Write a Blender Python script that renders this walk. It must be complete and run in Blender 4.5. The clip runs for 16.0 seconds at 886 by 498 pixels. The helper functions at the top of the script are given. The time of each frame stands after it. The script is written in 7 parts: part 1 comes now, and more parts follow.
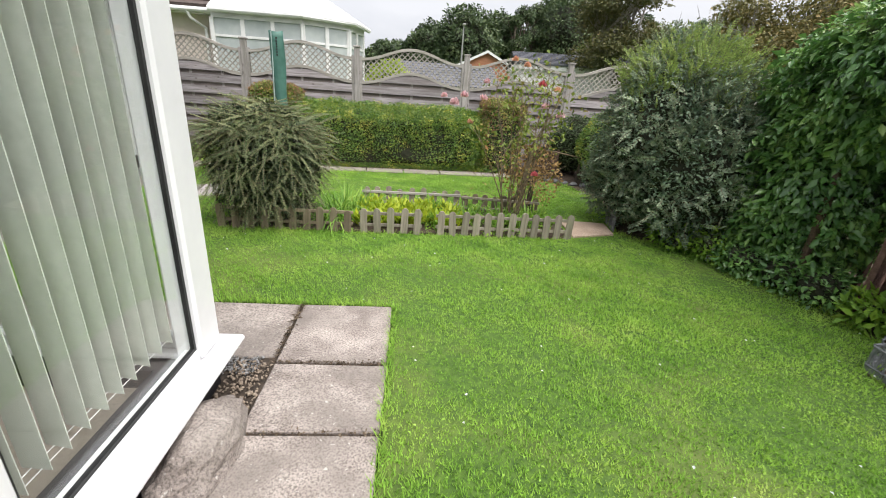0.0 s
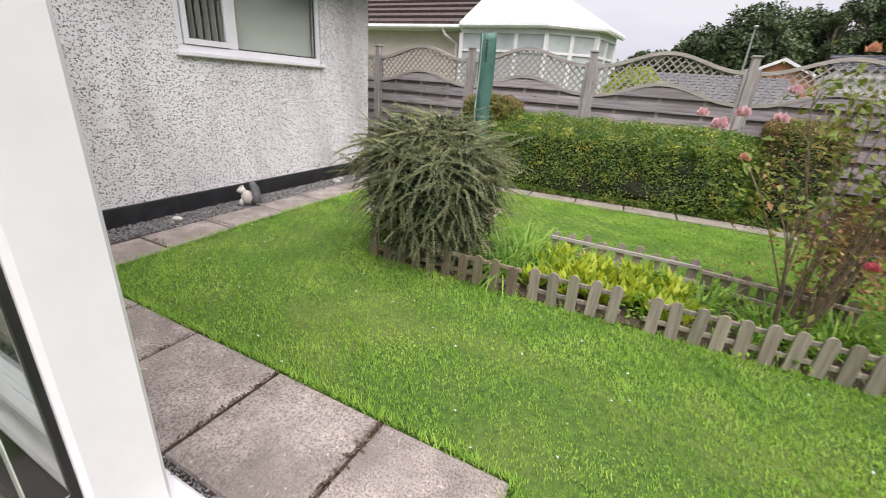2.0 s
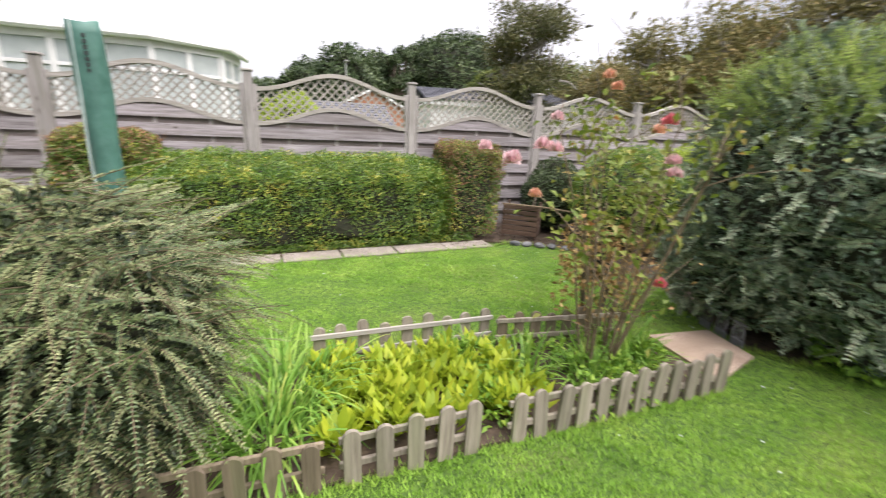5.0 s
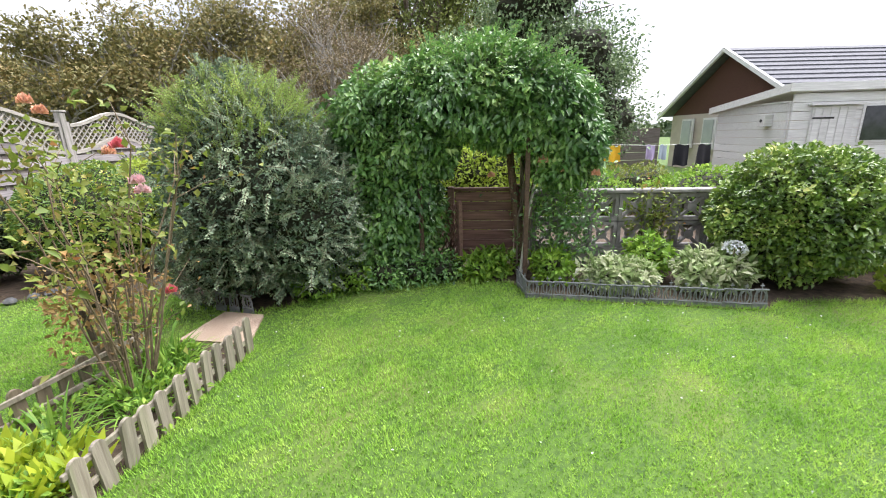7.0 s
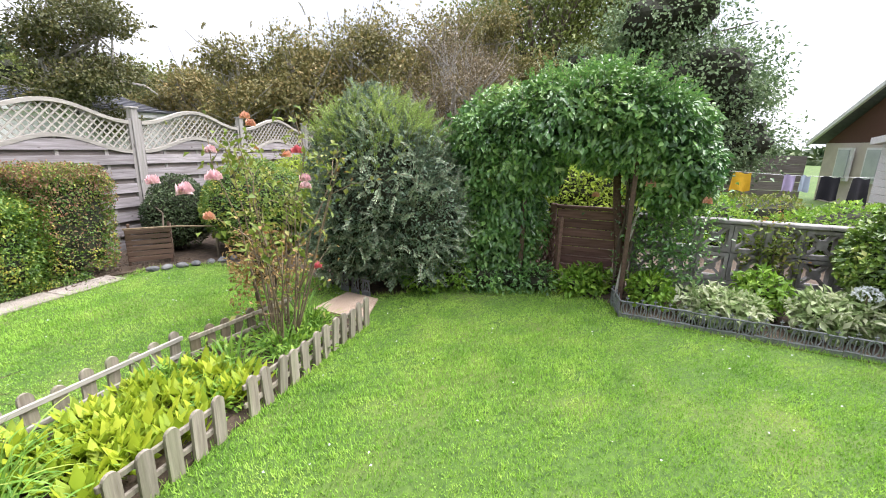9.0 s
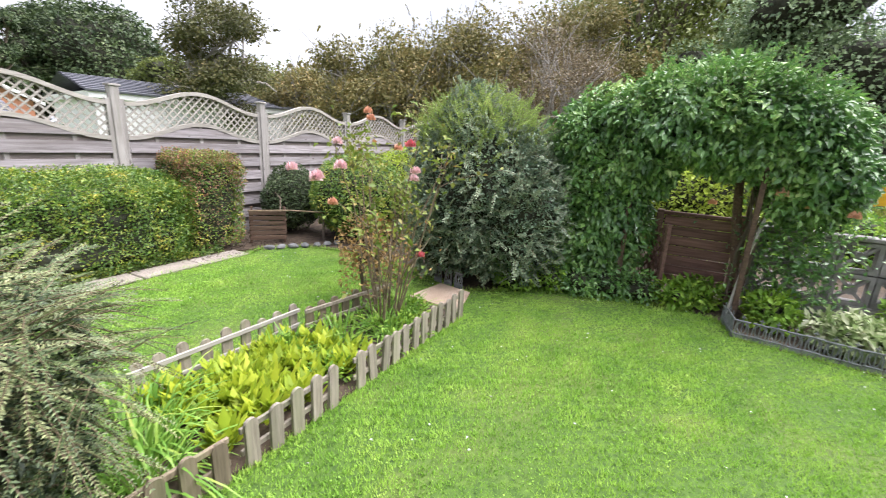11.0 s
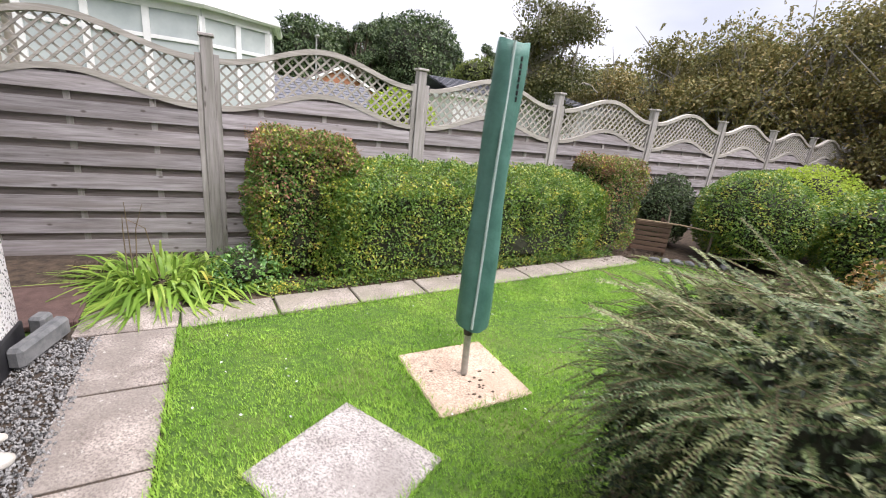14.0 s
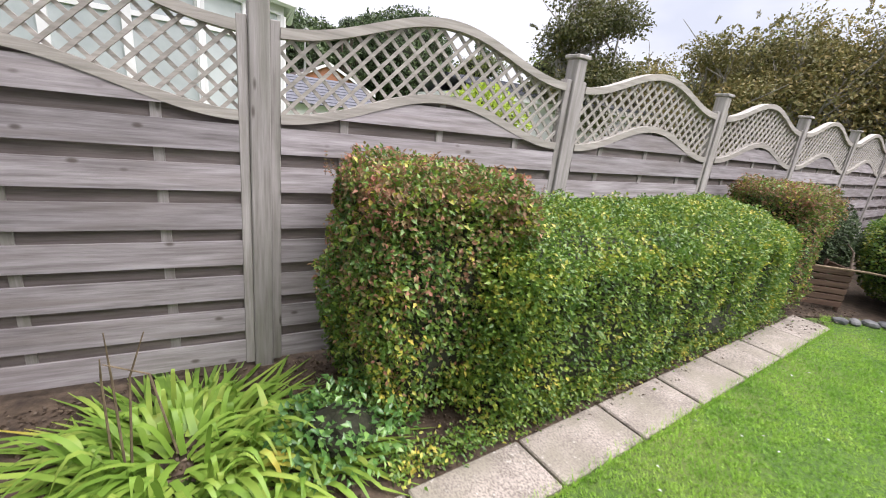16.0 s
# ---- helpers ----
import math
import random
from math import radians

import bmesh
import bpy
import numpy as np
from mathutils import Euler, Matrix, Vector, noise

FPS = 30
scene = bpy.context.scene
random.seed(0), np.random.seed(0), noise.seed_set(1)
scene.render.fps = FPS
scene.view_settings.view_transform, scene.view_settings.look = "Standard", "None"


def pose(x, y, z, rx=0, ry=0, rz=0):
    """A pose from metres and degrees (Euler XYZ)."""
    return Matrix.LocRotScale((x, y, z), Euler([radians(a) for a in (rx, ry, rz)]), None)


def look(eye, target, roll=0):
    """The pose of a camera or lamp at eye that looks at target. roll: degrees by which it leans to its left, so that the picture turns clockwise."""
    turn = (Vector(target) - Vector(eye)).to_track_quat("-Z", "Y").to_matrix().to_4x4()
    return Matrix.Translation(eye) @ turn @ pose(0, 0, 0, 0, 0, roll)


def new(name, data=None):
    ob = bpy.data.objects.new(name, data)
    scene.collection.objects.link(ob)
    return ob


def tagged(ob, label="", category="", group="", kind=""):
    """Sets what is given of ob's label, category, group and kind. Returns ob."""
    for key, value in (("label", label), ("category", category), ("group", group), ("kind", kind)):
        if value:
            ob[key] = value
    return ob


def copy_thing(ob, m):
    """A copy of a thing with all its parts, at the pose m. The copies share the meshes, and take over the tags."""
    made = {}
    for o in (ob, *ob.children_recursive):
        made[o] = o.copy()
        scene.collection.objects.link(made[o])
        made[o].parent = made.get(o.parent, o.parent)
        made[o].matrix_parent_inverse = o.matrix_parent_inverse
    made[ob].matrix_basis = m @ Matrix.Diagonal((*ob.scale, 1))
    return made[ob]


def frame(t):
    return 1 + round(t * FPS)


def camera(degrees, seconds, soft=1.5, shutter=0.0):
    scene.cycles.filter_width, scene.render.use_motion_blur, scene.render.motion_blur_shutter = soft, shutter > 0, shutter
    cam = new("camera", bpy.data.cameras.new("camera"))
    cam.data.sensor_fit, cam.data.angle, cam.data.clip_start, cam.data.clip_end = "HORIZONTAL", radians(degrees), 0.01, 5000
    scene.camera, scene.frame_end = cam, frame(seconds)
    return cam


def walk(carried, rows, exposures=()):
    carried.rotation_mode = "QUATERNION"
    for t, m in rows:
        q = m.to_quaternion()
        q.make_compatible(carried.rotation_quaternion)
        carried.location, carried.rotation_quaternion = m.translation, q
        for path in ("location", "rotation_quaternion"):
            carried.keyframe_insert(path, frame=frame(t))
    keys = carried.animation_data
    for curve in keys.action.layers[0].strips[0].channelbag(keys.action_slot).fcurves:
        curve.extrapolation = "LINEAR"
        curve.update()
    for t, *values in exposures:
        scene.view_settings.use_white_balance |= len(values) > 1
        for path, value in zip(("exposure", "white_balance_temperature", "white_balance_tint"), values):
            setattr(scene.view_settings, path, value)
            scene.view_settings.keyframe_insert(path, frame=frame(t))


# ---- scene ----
cam = camera(93.4, 16.0, 1.0, 0.2)
EXPOSURES = [(0, 1.18, 6450, 12), (1, 1.1, 6400, 16), (2, 1.05, 6450, 19), (3.5, 1.1, 6500, 20), (5, 1.5, 6500, 18), (7.5, 1.92, 6250, 15), (10.5, 1.9, 6200, 17), (12, 1.78, 6250, 17), (14, 1.5, 6350, 18), (15, 1.44, 6400, 19), (16, 1.48, 6300, 18)]
PATH = [
    (0, (1.364, 1.467, 1.382), (1.52, 3.324, 0.655), 4.1),
    (0.5, (1.423, 1.697, 1.35), (1.409, 3.561, 0.623), 3.9),
    (1, (1.505, 2.05, 1.361), (1.259, 3.898, 0.637), 3.9),
    (1.5, (1.506, 2.409, 1.371), (0.977, 4.193, 0.639), 4.0),
    (2, (1.479, 2.766, 1.359), (0.654, 4.431, 0.621), 4.1),
    (2.5, (1.385, 3.071, 1.361), (0.287, 4.566, 0.613), 4.1),
    (3, (1.138, 3.361, 1.355), (-0.123, 4.719, 0.602), 4.2),
    (3.5, (0.954, 3.724, 1.356), (-0.306, 5.09, 0.617), 4.4),
    (4, (0.843, 4.006, 1.366), (-0.112, 5.619, 0.668), 4.9),
    (4.5, (0.774, 4.105, 1.362), (0.521, 5.99, 0.744), 4.5),
    (5, (0.744, 3.996, 1.359), (1.4, 5.804, 0.811), 2.6),
    (5.2, (0.698, 3.924, 1.349), (1.7, 5.573, 0.825), 1.9),
    (7.3, (0.368, 3.724, 1.475), (2.29, 3.879, 0.944), -1.5),
    (7.5, (0.338, 3.701, 1.479), (2.262, 3.865, 0.957), -1.5),
    (8, (0.259, 3.655, 1.509), (2.159, 4.022, 1.003), -0.7),
    (8.2, (0.192, 3.663, 1.507), (2.07, 4.143, 1.014), -0.3),
    (10.3, (-0.004, 3.744, 1.513), (1.79, 4.486, 1.03), 1.9),
    (10.5, (0.006, 3.755, 1.507), (1.78, 4.539, 1.017), 1.9),
    (11, (-0.074, 3.832, 1.486), (1.595, 4.814, 0.989), 3.0),
    (11.5, (-0.156, 3.885, 1.493), (1.255, 5.198, 0.961), 4.5),
    (12, (-0.352, 4.033, 1.47), (0.82, 5.558, 0.919), 5.6),
    (12.5, (-0.689, 4.221, 1.497), (0.371, 5.818, 0.924), 6.0),
    (13, (-1.009, 4.541, 1.474), (-0.036, 6.185, 0.883), 6.4),
    (13.5, (-1.313, 4.878, 1.464), (-0.389, 6.551, 0.873), 6.3),
    (14, (-1.571, 5.267, 1.47), (-0.646, 6.937, 0.874), 6.4),
    (14.5, (-1.734, 5.785, 1.482), (-0.768, 7.43, 0.882), 6.6),
    (15, (-1.873, 6.262, 1.47), (-0.869, 7.888, 0.879), 6.2),
    (15.5, (-1.911, 6.812, 1.437), (-0.886, 8.428, 0.853), 6.5),
    (16, (-1.911, 7.34, 1.432), (-0.907, 8.966, 0.84), 6.7),
]
walk(cam, [(t, look(eye, target, roll)) for t, eye, target, roll in PATH], EXPOSURES)

# ---- sky and sun: a bright overcast day ----
world = bpy.data.worlds.new("overcast_sky")
scene.world = world
world.use_nodes = True
wn, wl = world.node_tree.nodes, world.node_tree.links
bg = wn["Background"]
sky = wn.new("ShaderNodeTexSky")
sky.sky_type, sky.sun_disc = "NISHITA", False
sky.sun_elevation, sky.sun_rotation, sky.dust_density = radians(63), radians(132), 4.0
coord = wn.new("ShaderNodeTexCoord")
stretch = wn.new("ShaderNodeMapping")
stretch.inputs["Scale"].default_value = (1.0, 1.0, 2.6)
cloud = wn.new("ShaderNodeTexNoise")
cloud.inputs["Scale"].default_value, cloud.inputs["Detail"].default_value = 1.7, 5
cloud_ramp = wn.new("ShaderNodeValToRGB")
cloud_ramp.color_ramp.elements[0].position, cloud_ramp.color_ramp.elements[0].color = 0.34, (4.9, 5.2, 5.7, 1)
cloud_ramp.color_ramp.elements[1].position, cloud_ramp.color_ramp.elements[1].color = 0.62, (7.3, 7.4, 7.6, 1)
cover = wn.new("ShaderNodeMixRGB")
cover.inputs[0].default_value = 0.9
wl.new(coord.outputs["Generated"], stretch.inputs[0])
wl.new(stretch.outputs[0], cloud.inputs["Vector"])
wl.new(cloud.outputs["Fac"], cloud_ramp.inputs[0])
wl.new(sky.outputs[0], cover.inputs[1])
wl.new(cloud_ramp.outputs[0], cover.inputs[2])
wl.new(cover.outputs[0], bg.inputs["Color"])
bg.inputs["Strength"].default_value = 0.06

sun = new("sun", bpy.data.lights.new("sun", "SUN"))
sun.data.energy, sun.data.angle, sun.data.color = 2.75, radians(75), (1.0, 0.97, 0.93)
sun.rotation_euler = (radians(27), 0, radians(48))


# ---- materials ----
def start_mat(name):
    m = bpy.data.materials.new(name)
    m.use_nodes = True
    return m, m.node_tree.nodes, m.node_tree.links, m.node_tree.nodes["Principled BSDF"]


def ramp(n, stops):
    r = n.new("ShaderNodeValToRGB")
    e = r.color_ramp.elements
    while len(e) < len(stops):
        e.new(0.5)
    for k, (p, c) in enumerate(stops):
        e[k].position, e[k].color = p, (*c, 1)
    return r


def surface(name, dark, light, scale=8.0, rough=0.7, bump=0.2, fine=60.0, stain=None, stain_scale=1.5, stain_amount=0.5,
            stretch_by=(1, 1, 1), metal=0.0, per_piece=0.0, depth=0.004, knots=None):
    """A mottled solid: two-scale noise between two colours, an optional stain, fine bump."""
    m, n, l, p = start_mat(name)
    tc = n.new("ShaderNodeTexCoord")
    mp = n.new("ShaderNodeMapping")
    mp.inputs["Scale"].default_value = stretch_by
    l.new(tc.outputs["Object"], mp.inputs[0])
    info = n.new("ShaderNodeObjectInfo")
    shift = n.new("ShaderNodeVectorMath")
    shift.operation = "ADD"
    spread = n.new("ShaderNodeMath")
    spread.operation, spread.inputs[1].default_value = "MULTIPLY", 37.0
    l.new(info.outputs["Random"], spread.inputs[0])
    l.new(mp.outputs[0], shift.inputs[0])
    l.new(spread.outputs[0], shift.inputs[1])
    a = n.new("ShaderNodeTexNoise")
    a.inputs["Scale"].default_value, a.inputs["Detail"].default_value, a.inputs["Roughness"].default_value = scale, 6, 0.62
    l.new(shift.outputs[0], a.inputs["Vector"])
    r = ramp(n, [(0.32, dark), (0.68, light)])
    l.new(a.outputs["Fac"], r.inputs[0])
    col = r.outputs[0]
    if stain:
        s = n.new("ShaderNodeTexNoise")
        s.inputs["Scale"].default_value, s.inputs["Detail"].default_value = stain_scale, 5
        l.new(shift.outputs[0], s.inputs["Vector"])
        sr = ramp(n, [(0.5, (0, 0, 0)), (0.66, (stain_amount,) * 3)])
        l.new(s.outputs["Fac"], sr.inputs[0])
        mx = n.new("ShaderNodeMixRGB")
        l.new(sr.outputs[0], mx.inputs[0])
        l.new(col, mx.inputs[1])
        mx.inputs[2].default_value = (*stain, 1)
        col = mx.outputs[0]
    if knots:
        kp = n.new("ShaderNodeMapping")
        kp.inputs["Scale"].default_value = knots
        off = n.new("ShaderNodeVectorMath")
        l.new(tc.outputs["Object"], kp.inputs[0])
        l.new(kp.outputs[0], off.inputs[0])
        l.new(spread.outputs[0], off.inputs[1])
        kv = n.new("ShaderNodeTexVoronoi")
        kv.inputs["Scale"].default_value = 1.0
        l.new(off.outputs[0], kv.inputs["Vector"])
        kr = ramp(n, [(0.0, (0.85, 0.85, 0.85)), (0.06, (0.75, 0.75, 0.75)), (0.13, (0, 0, 0))])
        l.new(kv.outputs["Distance"], kr.inputs[0])
        km = n.new("ShaderNodeMixRGB")
        l.new(kr.outputs[0], km.inputs[0])
        l.new(col, km.inputs[1])
        km.inputs[2].default_value = (0.07, 0.055, 0.045, 1)
        col = km.outputs[0]
    if per_piece:
        hv = n.new("ShaderNodeHueSaturation")
        mr = n.new("ShaderNodeMapRange")
        mr.inputs["To Min"].default_value, mr.inputs["To Max"].default_value = 1 - per_piece, 1 + per_piece
        l.new(info.outputs["Random"], mr.inputs[0])
        l.new(mr.outputs[0], hv.inputs["Value"])
        l.new(col, hv.inputs["Color"])
        col = hv.outputs[0]
    l.new(col, p.inputs["Base Color"])
    p.inputs["Roughness"].default_value, p.inputs["Metallic"].default_value = rough, metal
    if bump:
        f = n.new("ShaderNodeTexNoise")
        f.inputs["Scale"].default_value, f.inputs["Detail"].default_value = fine, 4
        l.new(shift.outputs[0], f.inputs["Vector"])
        b = n.new("ShaderNodeBump")
        b.inputs["Strength"].default_value, b.inputs["Distance"].default_value = bump, depth
        l.new(f.outputs["Fac"], b.inputs["Height"])
        l.new(b.outputs[0], p.inputs["Normal"])
    return m


def foliage(name, stops, rough=0.5, shine=0.35, glow=0.3, patch=1.5, gain=(1.75, 1.8, 1.3), drift=1.1, single=0.62, fleck=0.0, fleck_scale=14.0):
    """Leaves: a colour for each leaf, drifting in patches, with some light through them."""
    m, n, l, p = start_mat(name)
    geo = n.new("ShaderNodeNewGeometry")
    tc = n.new("ShaderNodeTexCoord")
    ns = n.new("ShaderNodeTexNoise")
    ns.inputs["Scale"].default_value, ns.inputs["Detail"].default_value = patch, 3
    l.new(tc.outputs["Object"], ns.inputs["Vector"])
    mix = n.new("ShaderNodeMath")
    mix.operation, mix.inputs[1].default_value = "MULTIPLY_ADD", single
    l.new(geo.outputs["Random Per Island"], mix.inputs[0])
    sc = n.new("ShaderNodeMath")
    sc.operation, sc.inputs[1].default_value, sc.inputs[2].default_value = "MULTIPLY_ADD", drift, 0.5 - 0.5 * single - 0.5 * drift
    l.new(ns.outputs["Fac"], sc.inputs[0])
    base_level = sc.outputs[0]
    if fleck:
        fn = n.new("ShaderNodeTexNoise")
        fn.inputs["Scale"].default_value, fn.inputs["Detail"].default_value = fleck_scale, 4
        l.new(tc.outputs["Object"], fn.inputs["Vector"])
        fs = n.new("ShaderNodeMath")
        fs.operation, fs.inputs[1].default_value, fs.inputs[2].default_value = "MULTIPLY_ADD", fleck, -0.5 * fleck
        l.new(fn.outputs["Fac"], fs.inputs[0])
        ad = n.new("ShaderNodeMath")
        l.new(fs.outputs[0], ad.inputs[0])
        l.new(base_level, ad.inputs[1])
        base_level = ad.outputs[0]
    l.new(base_level, mix.inputs[2])
    r = ramp(n, [(q, tuple(min(0.9, g * v) for g, v in zip(gain, c))) for q, c in stops])
    l.new(mix.outputs[0], r.inputs[0])
    l.new(r.outputs[0], p.inputs["Base Color"])
    p.inputs["Roughness"].default_value = rough
    p.inputs["Specular IOR Level"].default_value = shine
    tr = n.new("ShaderNodeBsdfTranslucent")
    l.new(r.outputs[0], tr.inputs["Color"])
    ms = n.new("ShaderNodeMixShader")
    ms.inputs[0].default_value = glow
    l.new(p.outputs[0], ms.inputs[1])
    l.new(tr.outputs[0], ms.inputs[2])
    l.new(ms.outputs[0], n["Material Output"].inputs["Surface"])
    return m


def pebbledash_mat():
    m, n, l, p = start_mat("pebbledash")
    tc = n.new("ShaderNodeTexCoord")
    v = n.new("ShaderNodeTexVoronoi")
    v.inputs["Scale"].default_value = 112
    l.new(tc.outputs["Object"], v.inputs["Vector"])
    pick = n.new("ShaderNodeSeparateColor")
    l.new(v.outputs["Color"], pick.inputs[0])
    r = ramp(n, [(0.0, (0.06, 0.06, 0.065)), (0.12, (0.18, 0.175, 0.175)), (0.17, (0.4, 0.37, 0.35)), (0.22, (0.74, 0.73, 0.73)), (1.0, (0.88, 0.87, 0.88))])
    l.new(pick.outputs[0], r.inputs[0])
    big = n.new("ShaderNodeTexNoise")
    big.inputs["Scale"].default_value, big.inputs["Detail"].default_value = 1.1, 6
    mp = n.new("ShaderNodeMapping")
    mp.inputs["Scale"].default_value = (1, 1.6, 0.5)
    l.new(tc.outputs["Object"], mp.inputs[0])
    l.new(mp.outputs[0], big.inputs["Vector"])
    br = ramp(n, [(0.36, (0.72, 0.7, 0.7)), (0.56, (1, 1, 1))])
    l.new(big.outputs["Fac"], br.inputs[0])
    mul = n.new("ShaderNodeMixRGB")
    mul.blend_type, mul.inputs[0].default_value = "MULTIPLY", 0.9
    l.new(r.outputs[0], mul.inputs[1])
    l.new(br.outputs[0], mul.inputs[2])
    l.new(mul.outputs[0], p.inputs["Base Color"])
    p.inputs["Roughness"].default_value = 0.9
    b = n.new("ShaderNodeBump")
    b.inputs["Strength"].default_value, b.inputs["Distance"].default_value = 0.6, 0.006
    b.invert = True
    l.new(v.outputs["Distance"], b.inputs["Height"])
    l.new(b.outputs[0], p.inputs["Normal"])
    return m


def slab_mat(name, dark, light, tint, spots=(0.62, 0.6, 0.55)):
    """Cast concrete paving with grit, lichen spots and darker damp stains."""
    m, n, l, p = start_mat(name)
    tc = n.new("ShaderNodeTexCoord")
    info = n.new("ShaderNodeObjectInfo")
    spread = n.new("ShaderNodeMath")
    spread.operation, spread.inputs[1].default_value = "MULTIPLY", 53.0
    l.new(info.outputs["Random"], spread.inputs[0])
    shift = n.new("ShaderNodeVectorMath")
    l.new(tc.outputs["Object"], shift.inputs[0])
    l.new(spread.outputs[0], shift.inputs[1])
    tex = []
    for sc_, det in ((6, 8), (110, 4), (2.6, 6), (42, 3)):
        t = n.new("ShaderNodeTexNoise")
        t.inputs["Scale"].default_value, t.inputs["Detail"].default_value = sc_, det
        l.new(shift.outputs[0], t.inputs["Vector"])
        tex.append(t)
    r = ramp(n, [(0.33, dark), (0.66, light)])
    l.new(tex[0].outputs["Fac"], r.inputs[0])
    grit = ramp(n, [(0.36, (0.3, 0.29, 0.28)), (0.5, (0.9, 0.9, 0.9)), (0.66, (1.3, 1.28, 1.25))])
    l.new(tex[1].outputs["Fac"], grit.inputs[0])
    m1 = n.new("ShaderNodeMixRGB")
    m1.blend_type, m1.inputs[0].default_value = "MULTIPLY", 0.75
    l.new(r.outputs[0], m1.inputs[1])
    l.new(grit.outputs[0], m1.inputs[2])
    m2 = n.new("ShaderNodeMixRGB")
    sr = ramp(n, [(0.45, (0, 0, 0)), (0.62, (0.65, 0.65, 0.65))])
    l.new(tex[2].outputs["Fac"], sr.inputs[0])
    l.new(sr.outputs[0], m2.inputs[0])
    l.new(m1.outputs[0], m2.inputs[1])
    m2.inputs[2].default_value = (*tint, 1)
    m3 = n.new("ShaderNodeMixRGB")
    lr = ramp(n, [(0.66, (0, 0, 0)), (0.73, (0.55, 0.55, 0.55))])
    l.new(tex[3].outputs["Fac"], lr.inputs[0])
    l.new(lr.outputs[0], m3.inputs[0])
    l.new(m2.outputs[0], m3.inputs[1])
    m3.inputs[2].default_value = (*spots, 1)
    l.new(m3.outputs[0], p.inputs["Base Color"])
    p.inputs["Roughness"].default_value = 0.85
    b = n.new("ShaderNodeBump")
    b.inputs["Strength"].default_value, b.inputs["Distance"].default_value = 0.5, 0.006
    l.new(tex[1].outputs["Fac"], b.inputs["Height"])
    l.new(b.outputs[0], p.inputs["Normal"])
    return m


def timber(name, dark, light, axis=0, per_piece=0.14, stain=None, amount=0.5, knots=None):
    """Weathered wood: grain drawn out along one axis."""
    st = [14.0, 14.0, 14.0]
    st[axis] = 0.9
    return surface(name, dark, light, scale=3.2, rough=0.85, bump=0.45, fine=9, stretch_by=tuple(st), per_piece=per_piece,
                   stain=stain, stain_scale=1.1, stain_amount=amount, depth=0.003, knots=knots)


def glass_mat(name, tint=(0.93, 0.97, 0.95)):
    m, n, l, p = start_mat(name)
    p.inputs["Base Color"].default_value = (*tint, 1)
    p.inputs["Roughness"].default_value, p.inputs["Transmission Weight"].default_value, p.inputs["IOR"].default_value = 0.0, 1.0, 1.45
    return m


M_lawn = surface("lawn_turf", (0.025, 0.06, 0.008), (0.085, 0.16, 0.018), scale=26, rough=0.95, bump=0.35, fine=170, stain=(0.15, 0.17, 0.045),
                 stain_scale=1.6, stain_amount=0.5, depth=0.005)
M_grass = foliage("grass_blades", [(0.0, (0.05, 0.125, 0.014)), (0.4, (0.1, 0.21, 0.025)), (0.72, (0.145, 0.26, 0.036)), (1.0, (0.205, 0.29, 0.065))],
                  rough=0.5, shine=0.2, glow=0.3, patch=2.6, gain=(2.35, 2.05, 2.4), drift=1.5, single=0.3, fleck=0.5, fleck_scale=22.0)
M_soil = surface("soil", (0.03, 0.02, 0.013), (0.11, 0.078, 0.052), scale=14, rough=0.95, bump=0.6, fine=60, depth=0.008)
M_shingle = surface("brown_shingle", (0.1, 0.075, 0.055), (0.42, 0.34, 0.26), scale=30, rough=0.85, bump=0.4, fine=80, per_piece=0.3)
M_gravel = surface("slate_chippings", (0.05, 0.052, 0.055), (0.5, 0.49, 0.48), scale=30, rough=0.8, bump=0.5, fine=80, per_piece=0.3)
M_slab = slab_mat("paving_concrete", (0.23, 0.195, 0.175), (0.42, 0.37, 0.335), (0.2, 0.175, 0.155))
M_pad = slab_mat("pale_concrete", (0.29, 0.265, 0.25), (0.44, 0.41, 0.395), (0.25, 0.225, 0.21))
M_slab_pink = slab_mat("pinkish_concrete", (0.42, 0.31, 0.235), (0.58, 0.45, 0.35), (0.4, 0.3, 0.22))
M_kerb = slab_mat("kerb_concrete", (0.24, 0.21, 0.18), (0.38, 0.335, 0.295), (0.24, 0.22, 0.17))
M_joint = surface("joint_earth", (0.025, 0.02, 0.015), (0.085, 0.062, 0.045), scale=20, rough=0.95, bump=0.7, fine=90, depth=0.01)
M_dash = pebbledash_mat()
M_plinth = surface("black_plinth_paint", (0.010, 0.010, 0.012), (0.03, 0.03, 0.034), scale=6, rough=0.45, bump=0.4, fine=25)
M_upvc = surface("white_upvc", (0.74, 0.74, 0.76), (0.82, 0.82, 0.83), scale=3, rough=0.28, bump=0.0)
M_gasket = surface("black_gasket", (0.008, 0.008, 0.009), (0.02, 0.02, 0.02), rough=0.5, bump=0)
M_glass = glass_mat("window_glass")
M_blind = surface("blind_fabric", (0.5, 0.53, 0.47), (0.58, 0.61, 0.55), scale=40, rough=0.8, bump=0.2, fine=300)
M_room = surface("room_paint", (0.5, 0.49, 0.45), (0.56, 0.55, 0.5), scale=3, rough=0.9, bump=0)
M_carpet = surface("beige_carpet", (0.28, 0.24, 0.2), (0.36, 0.31, 0.26), scale=60, rough=1, bump=0.4, fine=300)
M_fence = timber("fence_grey_timber", (0.18, 0.162, 0.162), (0.38, 0.352, 0.362), 0, per_piece=0.2, stain=(0.2, 0.172, 0.16), knots=(5.0, 6.0, 9.0))
